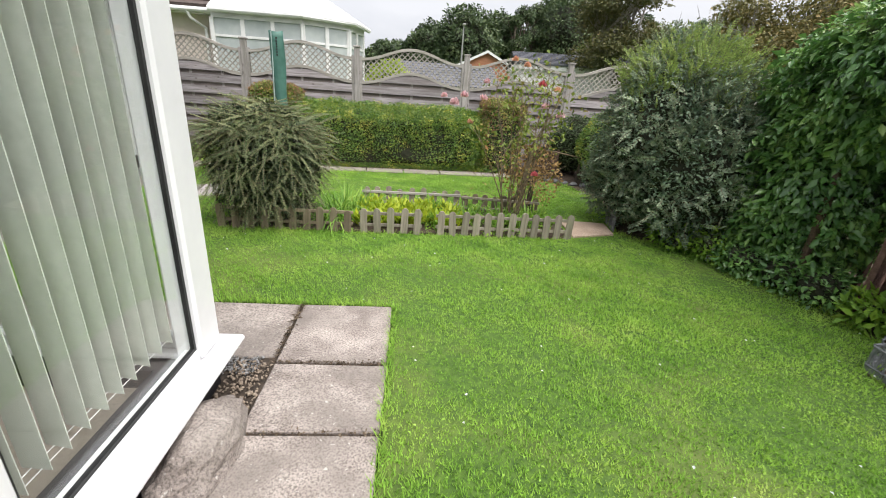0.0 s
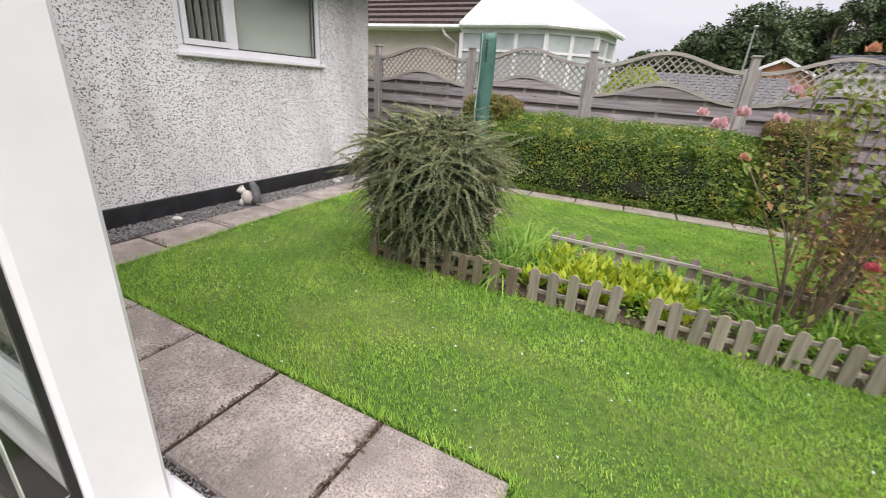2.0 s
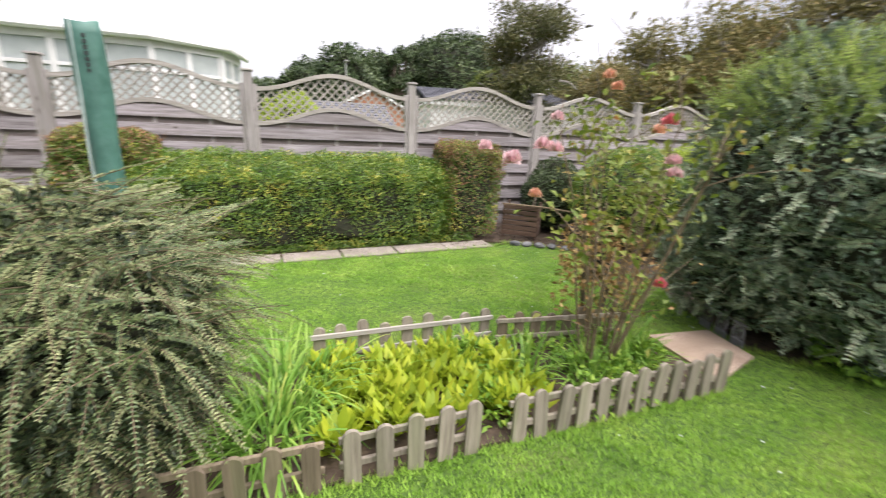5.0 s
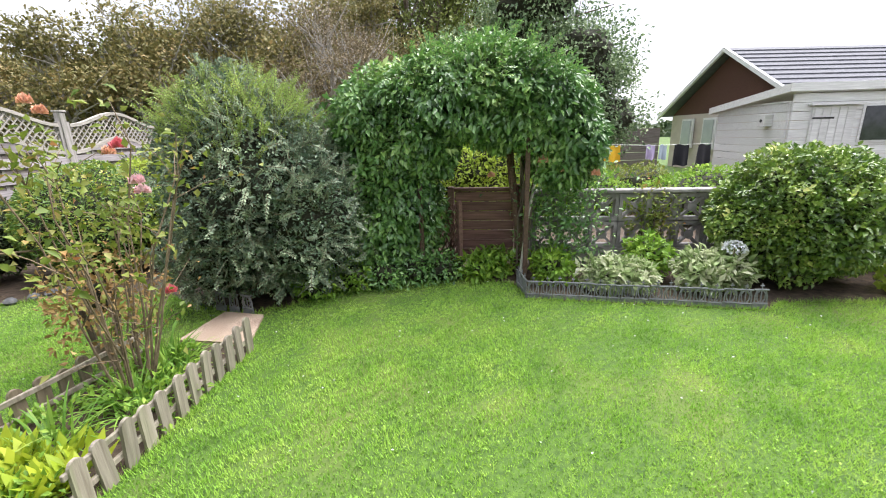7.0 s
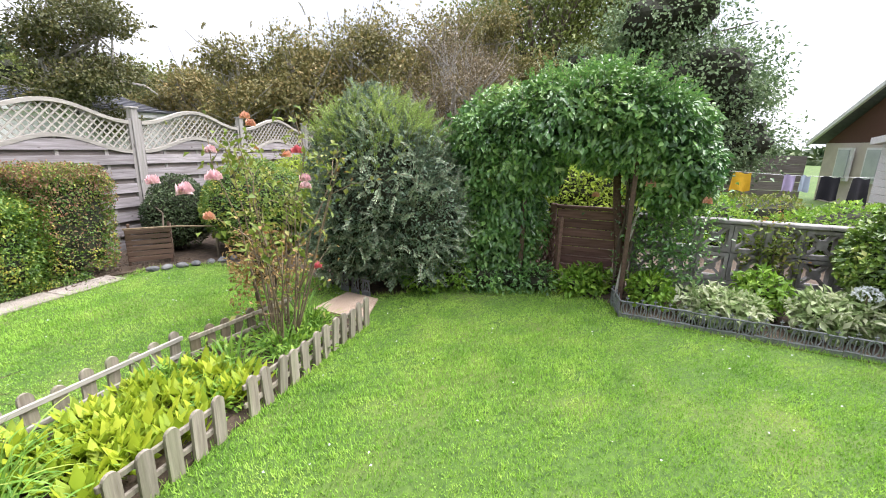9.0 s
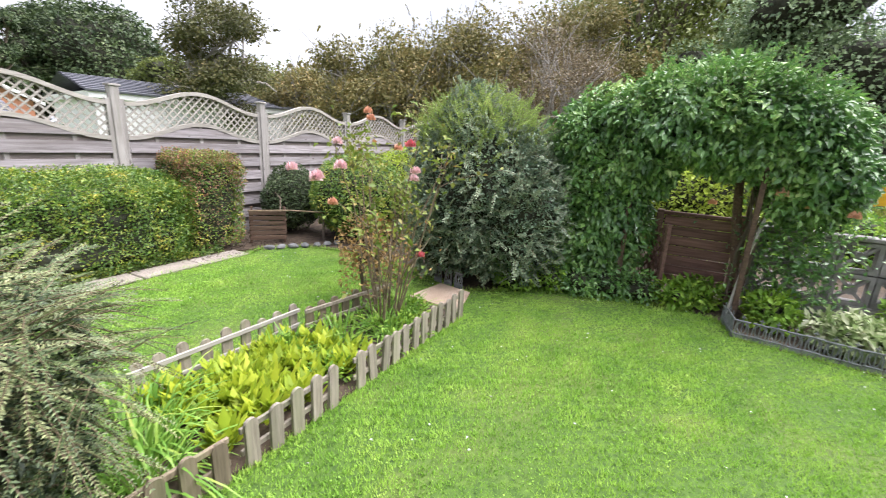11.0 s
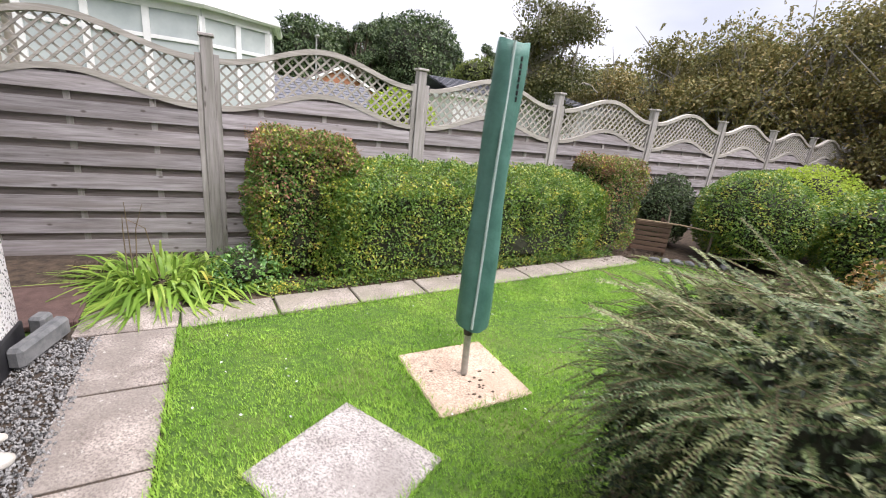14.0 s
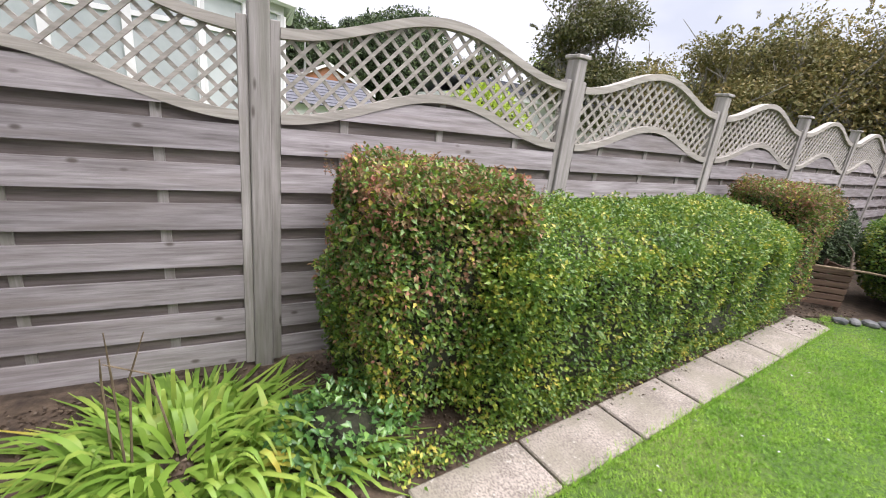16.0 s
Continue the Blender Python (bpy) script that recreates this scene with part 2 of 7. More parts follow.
M_fence_v = timber("post_grey_timber", (0.23, 0.215, 0.195), (0.4, 0.375, 0.36), 2, stain=(0.2, 0.2, 0.16), knots=(12.0, 9.0, 3.5))
# darker copy of the fence timber; the shade of the gaps is in its colour
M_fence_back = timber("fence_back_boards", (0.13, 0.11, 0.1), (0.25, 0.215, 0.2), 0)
M_lattice = timber("lattice_timber", (0.26, 0.245, 0.215), (0.43, 0.4, 0.36), 0, per_piece=0.1)
M_picket = timber("picket_timber", (0.17, 0.145, 0.11), (0.36, 0.32, 0.26), 2, per_piece=0.2, stain=(0.2, 0.21, 0.12))
M_picket_dark = timber("picket_brown_timber", (0.12, 0.095, 0.06), (0.25, 0.2, 0.14), 2, per_piece=0.18, stain=(0.15, 0.16, 0.08))
M_bark = surface("bark", (0.06, 0.045, 0.033), (0.19, 0.15, 0.115), scale=10, rough=0.95, bump=0.8, fine=30, stretch_by=(1, 1, 0.25), depth=0.006)
M_twig = surface("twigs", (0.11, 0.08, 0.05), (0.25, 0.19, 0.12), scale=20, rough=0.9, bump=0)
# near-black: the shade between the leaves is put into the cores' colour
M_core = surface("core_shade", (0.014, 0.017, 0.01), (0.045, 0.046, 0.026), scale=24, rough=1, bump=0.5, fine=40, depth=0.01)
M_cover = surface("green_cover_cloth", (0.035, 0.11, 0.085), (0.065, 0.17, 0.135), scale=9, rough=0.55, bump=0.5, fine=22, depth=0.01,
                  stain=(0.1, 0.2, 0.16), stain_amount=0.35)
M_piping = surface("grey_piping", (0.3, 0.38, 0.36), (0.4, 0.48, 0.45), rough=0.6, bump=0)
M_steel = surface("galvanised_steel", (0.3, 0.3, 0.29), (0.44, 0.43, 0.41), scale=30, rough=0.45, bump=0.1, metal=0.6)
M_black = surface("black_plastic", (0.012, 0.012, 0.013), (0.03, 0.03, 0.03), rough=0.5, bump=0)
M_statue = surface("weathered_cast_stone", (0.34, 0.26, 0.17), (0.78, 0.67, 0.5), scale=13, rough=0.9, bump=0.7, fine=60, stain=(0.14, 0.1, 0.065), stain_scale=9, stain_amount=0.75)
M_white_stone = surface("white_cast_stone", (0.55, 0.52, 0.47), (0.74, 0.71, 0.66), scale=14, rough=0.85, bump=0.5, fine=60, stain=(0.3, 0.28, 0.22), stain_scale=8)
M_pebble = surface("pale_pebble", (0.4, 0.38, 0.34), (0.6, 0.57, 0.52), scale=12, rough=0.8, bump=0.3)
M_block = surface("screen_block_concrete", (0.19, 0.18, 0.175), (0.32, 0.305, 0.3), scale=12, rough=0.9, bump=0.5, fine=90, per_piece=0.12,
                  stain=(0.1, 0.1, 0.09), stain_scale=4)
M_edging = surface("grey_edging_plastic", (0.12, 0.125, 0.14), (0.21, 0.22, 0.235), scale=20, rough=0.5, bump=0.1)
M_brownwood = timber("brown_stained_boards", (0.1, 0.055, 0.042), (0.24, 0.135, 0.108), 0, per_piece=0.2)
M_crate = timber("dark_crate_wood", (0.07, 0.042, 0.028), (0.16, 0.1, 0.07), 0, per_piece=0.2)
M_mat = surface("brown_rubber_mat", (0.07, 0.04, 0.035), (0.12, 0.072, 0.06), scale=14, rough=0.9, bump=0.6, fine=120)
M_greystone = surface("grey_trough_stone", (0.07, 0.075, 0.08), (0.22, 0.22, 0.22), scale=8, rough=0.9, bump=0.6, fine=50)
M_white = surface("white_paint", (0.66, 0.66, 0.65), (0.78, 0.78, 0.77), scale=4, rough=0.55, bump=0.1)
M_polyroof = surface("white_roof_sheet", (0.6, 0.63, 0.63), (0.72, 0.74, 0.74), scale=3, rough=0.35, bump=0)
M_cream = surface("cream_render", (0.52, 0.45, 0.4), (0.6, 0.53, 0.47), scale=4, rough=0.9, bump=0.2)
M_roof = surface("brown_roof_tile", (0.05, 0.037, 0.033), (0.12, 0.09, 0.08), scale=12, rough=0.85, bump=0.4, fine=40)
M_greyroof = surface("grey_roof_tile", (0.085, 0.088, 0.105), (0.15, 0.155, 0.175), scale=10, rough=0.85, bump=0.4, fine=40)
M_redbrick = surface("orange_brick", (0.34, 0.14, 0.08), (0.47, 0.22, 0.13), scale=20, rough=0.9, bump=0.2)
M_browncl = timber("brown_gable_cladding", (0.075, 0.03, 0.022), (0.13, 0.056, 0.042), 1)
M_shed = timber("white_washed_boards", (0.56, 0.56, 0.55), (0.76, 0.76, 0.75), 1, per_piece=0.08)
M_darkglass = surface("dark_room_behind_glass", (0.02, 0.022, 0.024), (0.05, 0.055, 0.06), rough=0.08, bump=0)
M_paneglass = surface("pale_blind_behind_glass", (0.38, 0.42, 0.42), (0.5, 0.54, 0.53), scale=2, rough=0.12, bump=0)

L_priv = foliage("privet_leaves", [(0.0, (0.03, 0.075, 0.013)), (0.4, (0.07, 0.15, 0.022)), (0.72, (0.14, 0.22, 0.03)), (0.92, (0.34, 0.34, 0.05)), (1.0, (0.42, 0.37, 0.07))], rough=0.38, shine=0.6, patch=5.0, gain=(1.7, 1.55, 1.65), drift=1.4)
L_privtop = foliage("privet_reddish_leaves", [(0.0, (0.07, 0.085, 0.03)), (0.35, (0.13, 0.12, 0.045)), (0.6, (0.2, 0.13, 0.07)), (0.85, (0.26, 0.13, 0.085)), (1.0, (0.32, 0.15, 0.1))], patch=2.6, gain=(1.6, 1.45, 1.5))
L_coto = foliage("grey_green_small_leaves", [(0.0, (0.03, 0.05, 0.02)), (0.5, (0.075, 0.105, 0.045)), (0.85, (0.16, 0.19, 0.09)), (1.0, (0.26, 0.24, 0.13))], rough=0.45, shine=0.5, glow=0.15, patch=3, gain=(1.3, 1.4, 1.15))
L_grey = foliage("blue_grey_leaves", [(0.0, (0.025, 0.042, 0.024)), (0.5, (0.055, 0.085, 0.05)), (0.85, (0.12, 0.155, 0.095)), (1.0, (0.2, 0.24, 0.13))], rough=0.45, shine=0.5, glow=0.15, patch=2, gain=(1.9, 2.05, 2.0), drift=1.5)
L_greytip = foliage("young_grey_green_shoots", [(0.0, (0.1, 0.14, 0.055)), (0.6, (0.19, 0.25, 0.09)), (1.0, (0.32, 0.36, 0.16))], glow=0.3)
L_greyspray = foliage("pale_grey_leaf_sprays", [(0.0, (0.05, 0.07, 0.045)), (0.5, (0.13, 0.16, 0.105)), (1.0, (0.27, 0.3, 0.2))], rough=0.45, shine=0.5, glow=0.15, patch=2.5, gain=(1.65, 1.78, 1.7))
L_cotopale = foliage("pale_comb_leaves", [(0.0, (0.1, 0.125, 0.06)), (0.5, (0.2, 0.225, 0.115)), (0.85, (0.3, 0.315, 0.17)), (1.0, (0.36, 0.31, 0.18))], rough=0.45, shine=0.5, glow=0.2, patch=3, gain=(1.2, 1.24, 1.05))
L_ivy = foliage("climber_leaves", [(0.0, (0.02, 0.055, 0.015)), (0.5, (0.055, 0.12, 0.026)), (0.85, (0.12, 0.2, 0.045)), (1.0, (0.21, 0.27, 0.085))], rough=0.3, shine=0.8, glow=0.22, patch=1.6, gain=(2.15, 2.2, 2.35), drift=1.5)
L_camel = foliage("glossy_leaves", [(0.0, (0.03, 0.075, 0.015)), (0.5, (0.085, 0.16, 0.026)), (0.85, (0.17, 0.26, 0.045)), (1.0, (0.36, 0.4, 0.14))], rough=0.3, shine=0.7, glow=0.2, patch=4, gain=(1.7, 1.55, 1.5), drift=1.5)
L_hosta = foliage("yellow_green_leaves", [(0.0, (0.13, 0.2, 0.018)), (0.4, (0.28, 0.38, 0.03)), (0.8, (0.42, 0.48, 0.045)), (1.0, (0.5, 0.44, 0.08))], glow=0.4, patch=3, gain=(1.12, 1.12, 0.95))
L_blade = foliage("strap_leaves", [(0.0, (0.075, 0.15, 0.025)), (0.45, (0.15, 0.26, 0.045)), (0.8, (0.28, 0.36, 0.075)), (1.0, (0.4, 0.36, 0.09))], rough=0.4, glow=0.3, patch=4, gain=(1.15, 1.35, 1.15))
L_lily = foliage("daylily_leaves", [(0.0, (0.11, 0.2, 0.03)), (0.45, (0.22, 0.35, 0.06)), (0.85, (0.36, 0.45, 0.1)), (1.0, (0.52, 0.4, 0.08))], rough=0.4, glow=0.3, patch=4, gain=(1, 1.05, 0.9))
L_varieg = foliage("cream_edged_leaves", [(0.0, (0.12, 0.2, 0.05)), (0.4, (0.3, 0.4, 0.16)), (0.75, (0.6, 0.63, 0.42)), (1.0, (0.8, 0.8, 0.66))], glow=0.3, patch=5, gain=(1, 1, 1))
L_low = foliage("low_green_leaves", [(0.0, (0.05, 0.1, 0.018)), (0.5, (0.11, 0.2, 0.03)), (1.0, (0.24, 0.32, 0.06))], glow=0.3, patch=3)
L_rose = foliage("rose_leaves", [(0.0, (0.06, 0.11, 0.02)), (0.5, (0.15, 0.2, 0.035)), (0.8, (0.2, 0.2, 0.06)), (1.0, (0.34, 0.13, 0.07))], glow=0.3, patch=4, gain=(1.25, 1.25, 1.0))
L_brown = foliage("dry_brown_leaves", [(0.0, (0.1, 0.06, 0.03)), (0.6, (0.23, 0.14, 0.075)), (1.0, (0.36, 0.26, 0.14))], glow=0.2)
L_debris = foliage("brown_plant_debris", [(0.0, (0.035, 0.024, 0.015)), (0.6, (0.1, 0.07, 0.045)), (1.0, (0.24, 0.19, 0.13))], glow=0.1, gain=(1, 1, 1))
L_pink = foliage("pink_petals", [(0.0, (0.8, 0.42, 0.47)), (0.6, (0.87, 0.6, 0.63)), (1.0, (0.9, 0.8, 0.8))], gain=(0.95, 0.95, 0.95), glow=0.35, patch=3)
L_red = foliage("red_pink_petals", [(0.0, (0.72, 0.13, 0.17)), (1.0, (0.82, 0.3, 0.33))], gain=(0.95, 0.95, 0.95), glow=0.35)
L_orange = foliage("apricot_petals", [(0.0, (0.75, 0.36, 0.22)), (1.0, (0.85, 0.55, 0.4))], gain=(0.95, 0.95, 0.95), glow=0.35)
L_whitefl = foliage("white_petals", [(0.0, (0.66, 0.7, 0.74)), (1.0, (0.82, 0.82, 0.84))], gain=(0.95, 0.95, 0.95), glow=0.35)
L_dark = foliage("dark_evergreen_leaves", [(0.0, (0.016, 0.03, 0.013)), (0.5, (0.038, 0.06, 0.024)), (1.0, (0.085, 0.11, 0.045))], glow=0.1, patch=0.5, gain=(1.75, 1.75, 1.7), drift=1.4)
L_gnarl = foliage("gnarled_tree_leaves", [(0.0, (0.03, 0.04, 0.014)), (0.5, (0.075, 0.085, 0.028)), (0.85, (0.13, 0.12, 0.045)), (1.0, (0.19, 0.13, 0.06))], glow=0.2, patch=0.6, gain=(1.35, 1.3, 1.2))
L_autumn = foliage("browning_tree_leaves", [(0.0, (0.05, 0.05, 0.02)), (0.45, (0.1, 0.095, 0.035)), (0.8, (0.17, 0.13, 0.055)), (1.0, (0.24, 0.15, 0.075))], glow=0.25, patch=0.35, gain=(2.1, 2.1, 1.9))
L_oak = foliage("green_tree_leaves", [(0.0, (0.04, 0.055, 0.016)), (0.5, (0.09, 0.115, 0.03)), (1.0, (0.18, 0.2, 0.06))], glow=0.25, patch=0.4, gain=(1.5, 1.5, 1.3))
L_grtree = foliage("blue_green_tree_leaves", [(0.0, (0.025, 0.045, 0.022)), (0.5, (0.06, 0.09, 0.04)), (1.0, (0.13, 0.17, 0.085))], glow=0.2, patch=0.6, gain=(2.6, 2.6, 2.6))
L_lime = foliage("lime_leaves", [(0.0, (0.16, 0.24, 0.03)), (1.0, (0.4, 0.46, 0.07))], glow=0.45, gain=(1.25, 1.3, 1.2))
L_dry = foliage("dry_grey_brown_leaves", [(0.0, (0.07, 0.06, 0.035)), (0.5, (0.15, 0.125, 0.075)), (0.85, (0.22, 0.18, 0.11)), (1.0, (0.24, 0.25, 0.1))], glow=0.2, patch=0.8, gain=(1.25, 1.2, 1.15))
# darker leaf copy with the shrub's inside shade put into its colour
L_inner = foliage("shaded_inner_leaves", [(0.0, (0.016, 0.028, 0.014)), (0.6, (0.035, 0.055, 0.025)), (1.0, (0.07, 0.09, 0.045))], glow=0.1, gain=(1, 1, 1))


# ---- builders ----
from mathutils.geometry import tessellate_polygon

rng = np.random.default_rng(7)


def put(name, bm, material, parent=None, label=""):
    me = bpy.data.meshes.new(name)
    bm.to_mesh(me)
    bm.free()
    me.materials.append(material)
    ob = new(name, me)
    if parent is not None:
        ob.parent = parent
    if label:
        ob["label"] = label
    return ob


def part(name, bm, material, parent, label=""):
    return put(name, bm, material, parent, label)


def thing(name, x=0, y=0, z=0, turn=0, label="", category="", group="", kind=""):
    ob = new(name)
    ob.matrix_basis = pose(x, y, z, 0, 0, turn)
    return tagged(ob, label, category, group, kind)


def box(bm, x0, x1, y0, y1, z0, z1, bevel=0.0):
    r = bmesh.ops.create_cube(bm, size=1.0, matrix=Matrix.Translation(((x0 + x1) / 2, (y0 + y1) / 2, (z0 + z1) / 2))
                              @ Matrix.Diagonal((x1 - x0, y1 - y0, z1 - z0, 1)))
    if bevel:
        edges = list({e for v in r["verts"] for e in v.link_edges})
        bmesh.ops.bevel(bm, geom=edges, offset=bevel, segments=1, affect="EDGES")
    return bm


def boxed(x0, x1, y0, y1, z0, z1, bevel=0.0):
    return box(bmesh.new(), x0, x1, y0, y1, z0, z1, bevel)


def tube(bm, pts, radii, sides=6, cap=True):
    """A tapered tube along points."""
    rings = []
    for k, p in enumerate(pts):
        p = Vector(p)
        d = Vector(pts[min(k + 1, len(pts) - 1)]) - Vector(pts[max(k - 1, 0)])
        d.normalize()
        s = d.cross(Vector((0.13, 0.97, 0.21)))
        if s.length < 0.1:
            s = d.cross(Vector((1, 0, 0)))
        s.normalize()
        u = d.cross(s)
        r = radii[k] if hasattr(radii, "__len__") else radii
        rings.append([bm.verts.new(p + r * (math.cos(a) * s + math.sin(a) * u)) for a in (2 * math.pi * i / sides for i in range(sides))])
    for a, b in zip(rings, rings[1:]):
        for i in range(sides):
            bm.faces.new((a[i], a[(i + 1) % sides], b[(i + 1) % sides], b[i]))
    if cap:
        bm.faces.new(rings[0][::-1])
        bm.faces.new(rings[-1])
    return bm


def plate(bm, outline, y0, y1):
    """An outline of (x, z) points, extruded from y0 to y1."""
    a = [bm.verts.new((x, y0, z)) for x, z in outline]
    b = [bm.verts.new((x, y1, z)) for x, z in outline]
    n = len(outline)
    bm.faces.new(a)
    bm.faces.new(b[::-1])
    for i in range(n):
        bm.faces.new((a[(i + 1) % n], a[i], b[i], b[(i + 1) % n]))
    return bm


def slab_poly(bm, outline, z0, z1):
    """An outline of (x, y) points, extruded from z0 to z1."""
    a = [bm.verts.new((x, y, z0)) for x, y in outline]
    b = [bm.verts.new((x, y, z1)) for x, y in outline]
    n = len(outline)
    for i, j, k in tessellate_polygon([[Vector((x, y, 0)) for x, y in outline]]):
        up = (b[j].co - b[i].co).cross(b[k].co - b[i].co).z > 0
        bm.faces.new((b[i], b[j], b[k]) if up else (b[k], b[j], b[i]))
    for i in range(n):
        bm.faces.new((a[i], a[(i + 1) % n], b[(i + 1) % n], b[i]))
    return bm


def unit(v):
    return v / np.maximum(np.linalg.norm(v, axis=-1, keepdims=True), 1e-9)


def mesh_np(name, verts, faces, material, parent=None):
    me = bpy.data.meshes.new(name)
    k = faces.shape[1]
    me.vertices.add(len(verts))
    me.vertices.foreach_set("co", np.ascontiguousarray(verts, dtype=np.float32).ravel())
    me.loops.add(faces.size)
    me.loops.foreach_set("vertex_index", np.ascontiguousarray(faces, dtype=np.int32).ravel())
    me.polygons.add(len(faces))
    me.polygons.foreach_set("loop_start", np.arange(0, faces.size, k, dtype=np.int32))
    me.polygons.foreach_set("loop_total", np.full(len(faces), k, dtype=np.int32))
    me.update(calc_edges=True)
    me.materials.append(material)
    ob = new(name, me)
    if parent is not None:
        ob.parent = parent
    return ob


def leaves(name, pos, way, up, length, width, material, parent=None, fold=0.25, droop=0.15):
    """One folded leaf (two triangles) at each place: way is its length, up roughly its normal."""
    n = len(pos)
    way = unit(way)
    side = unit(np.cross(way, up))
    nor = np.cross(side, way)
    L = np.broadcast_to(np.asarray(length, float), (n,))[:, None]
    W = np.broadcast_to(np.asarray(width, float), (n,))[:, None]
    mid = pos + way * L * 0.45 + nor * W * fold
    tip = pos + way * L - nor * L * droop
    v = np.stack([pos, mid - side * W * 0.5, tip, mid + side * W * 0.5], 1).reshape(-1, 3)
    b = np.arange(n)[:, None] * 4
    f = np.concatenate([b + [0, 2, 1], b + [0, 3, 2]], 1).reshape(-1, 3)
    return mesh_np(name, v, f, material, parent)


def straps(name, pos, way, length, width, material, parent=None, droop=0.8, segs=4):
    """Long arching leaves in strips."""
    n = len(pos)
    side = unit(np.cross(way, np.array([0, 0, 1.0])) + 1e-6)
    L = np.broadcast_to(np.asarray(length, float), (n,))
    W = np.broadcast_to(np.asarray(width, float), (n,))
    dr = np.broadcast_to(np.asarray(droop, float), (n,))
    rows = []
    for k in range(segs + 1):
        s = k / segs
        c = pos + way * (L * s)[:, None]
        c[:, 2] -= dr * L * s * s
        c[:, 2] = np.maximum(c[:, 2], 0.015)
        w = (W * (1.0 - 0.9 * s ** 2.2) * 0.5)[:, None]
        rows += [c - side * w, c + side * w]
    v = np.stack(rows, 1).reshape(-1, 3)
    m = 2 * (segs + 1)
    b = np.arange(n)[:, None] * m
    f = np.concatenate([b + [2 * k, 2 * k + 1, 2 * k + 3, 2 * k + 2] for k in range(segs)], 1).reshape(-1, 4)
    return mesh_np(name, v, f, material, parent)


def lump(d, freq, seed):
    """Smooth noise on directions or places, -1 to 1."""
    out = np.zeros(len(d))
    r = np.random.default_rng(seed)
    for k in range(7):
        w = r.normal(size=3) * freq * (1 + 0.35 * k)
        out += np.sin(d @ w + r.uniform(0, 6.28)) / (1 + 0.35 * k)
    return out / 3.2


def rand_dirs(n, low=-1.0):
    z = rng.uniform(low, 1, n)
    a = rng.uniform(0, 2 * math.pi, n)
    r = np.sqrt(np.maximum(0, 1 - z * z))
    return np.stack([r * np.cos(a), r * np.sin(a), z], 1)


def blob_points(n, centre, radii, depth=0.35, rough=0.14, freq=3.0, seed=1, low=-0.75, power=2.0):
    """Places in the outer shell of a lumpy body, and the way out there. power above 2 squares the body off."""
    d = rand_dirs(n, low)
    if power != 2.0:
        k = (np.abs(d) ** power).sum(1) ** (-1 / power)
        d2 = d * k[:, None]
    else:
        d2 = d
    r = (1 + rough * lump(d, freq, seed)) * (1 - depth * rng.uniform(0, 1, n) ** 1.8)
    p = np.array(centre) + d2 * r[:, None] * np.array(radii)
    out = unit(np.sign(d2) * np.abs(d2) ** (power - 1) / np.array(radii))
    return p, out


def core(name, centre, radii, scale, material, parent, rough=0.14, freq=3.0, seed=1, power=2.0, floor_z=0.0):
    """The dense inside of a bush: one solid body coloured as deep shade."""
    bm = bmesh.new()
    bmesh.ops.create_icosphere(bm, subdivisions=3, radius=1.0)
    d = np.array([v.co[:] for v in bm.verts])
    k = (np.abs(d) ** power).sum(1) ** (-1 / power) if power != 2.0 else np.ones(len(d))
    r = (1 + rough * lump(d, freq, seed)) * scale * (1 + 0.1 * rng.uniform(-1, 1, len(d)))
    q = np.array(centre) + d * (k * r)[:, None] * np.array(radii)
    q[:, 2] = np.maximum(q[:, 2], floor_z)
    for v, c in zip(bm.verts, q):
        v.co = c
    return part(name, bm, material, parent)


def bush(name, centre, radii, n, size, material, label, category="shrub", width=0.55, depth=0.3, rough=0.14, freq=3.0, seed=1, power=2.0,
         core_scale=0.8, jitter=0.9, low=-0.8, group="", stems=True):
    ob = thing(name, centre[0], centre[1], 0, label=label, category=category, group=group)
    c = (0, 0, centre[2])
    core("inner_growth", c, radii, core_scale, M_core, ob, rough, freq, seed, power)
    p, out = blob_points(n, c, radii, depth, rough, freq, seed, low, power)
    keep = p[:, 2] > 0.02
    p, out = p[keep], out[keep]
    way = unit(out + rng.normal(size=p.shape) * jitter)
    up = unit(out + np.array([0, 0, 0.8]) + rng.normal(size=p.shape) * 0.5)
    s = size * rng.uniform(0.6, 1.35, len(p))
    leaves("foliage", p, way, up, s, s * width, material, ob)
    if stems:
        bm = bmesh.new()
        for k in range(5):
            a = rng.uniform(0, 6.28)
            tube(bm, [(0.05 * math.cos(a), 0.05 * math.sin(a), 0), (radii[0] * 0.4 * math.cos(a), radii[1] * 0.4 * math.sin(a), centre[2])],
                 [0.018, 0.008], 5)
        part("stem_base", bm, M_bark, ob)
    return ob


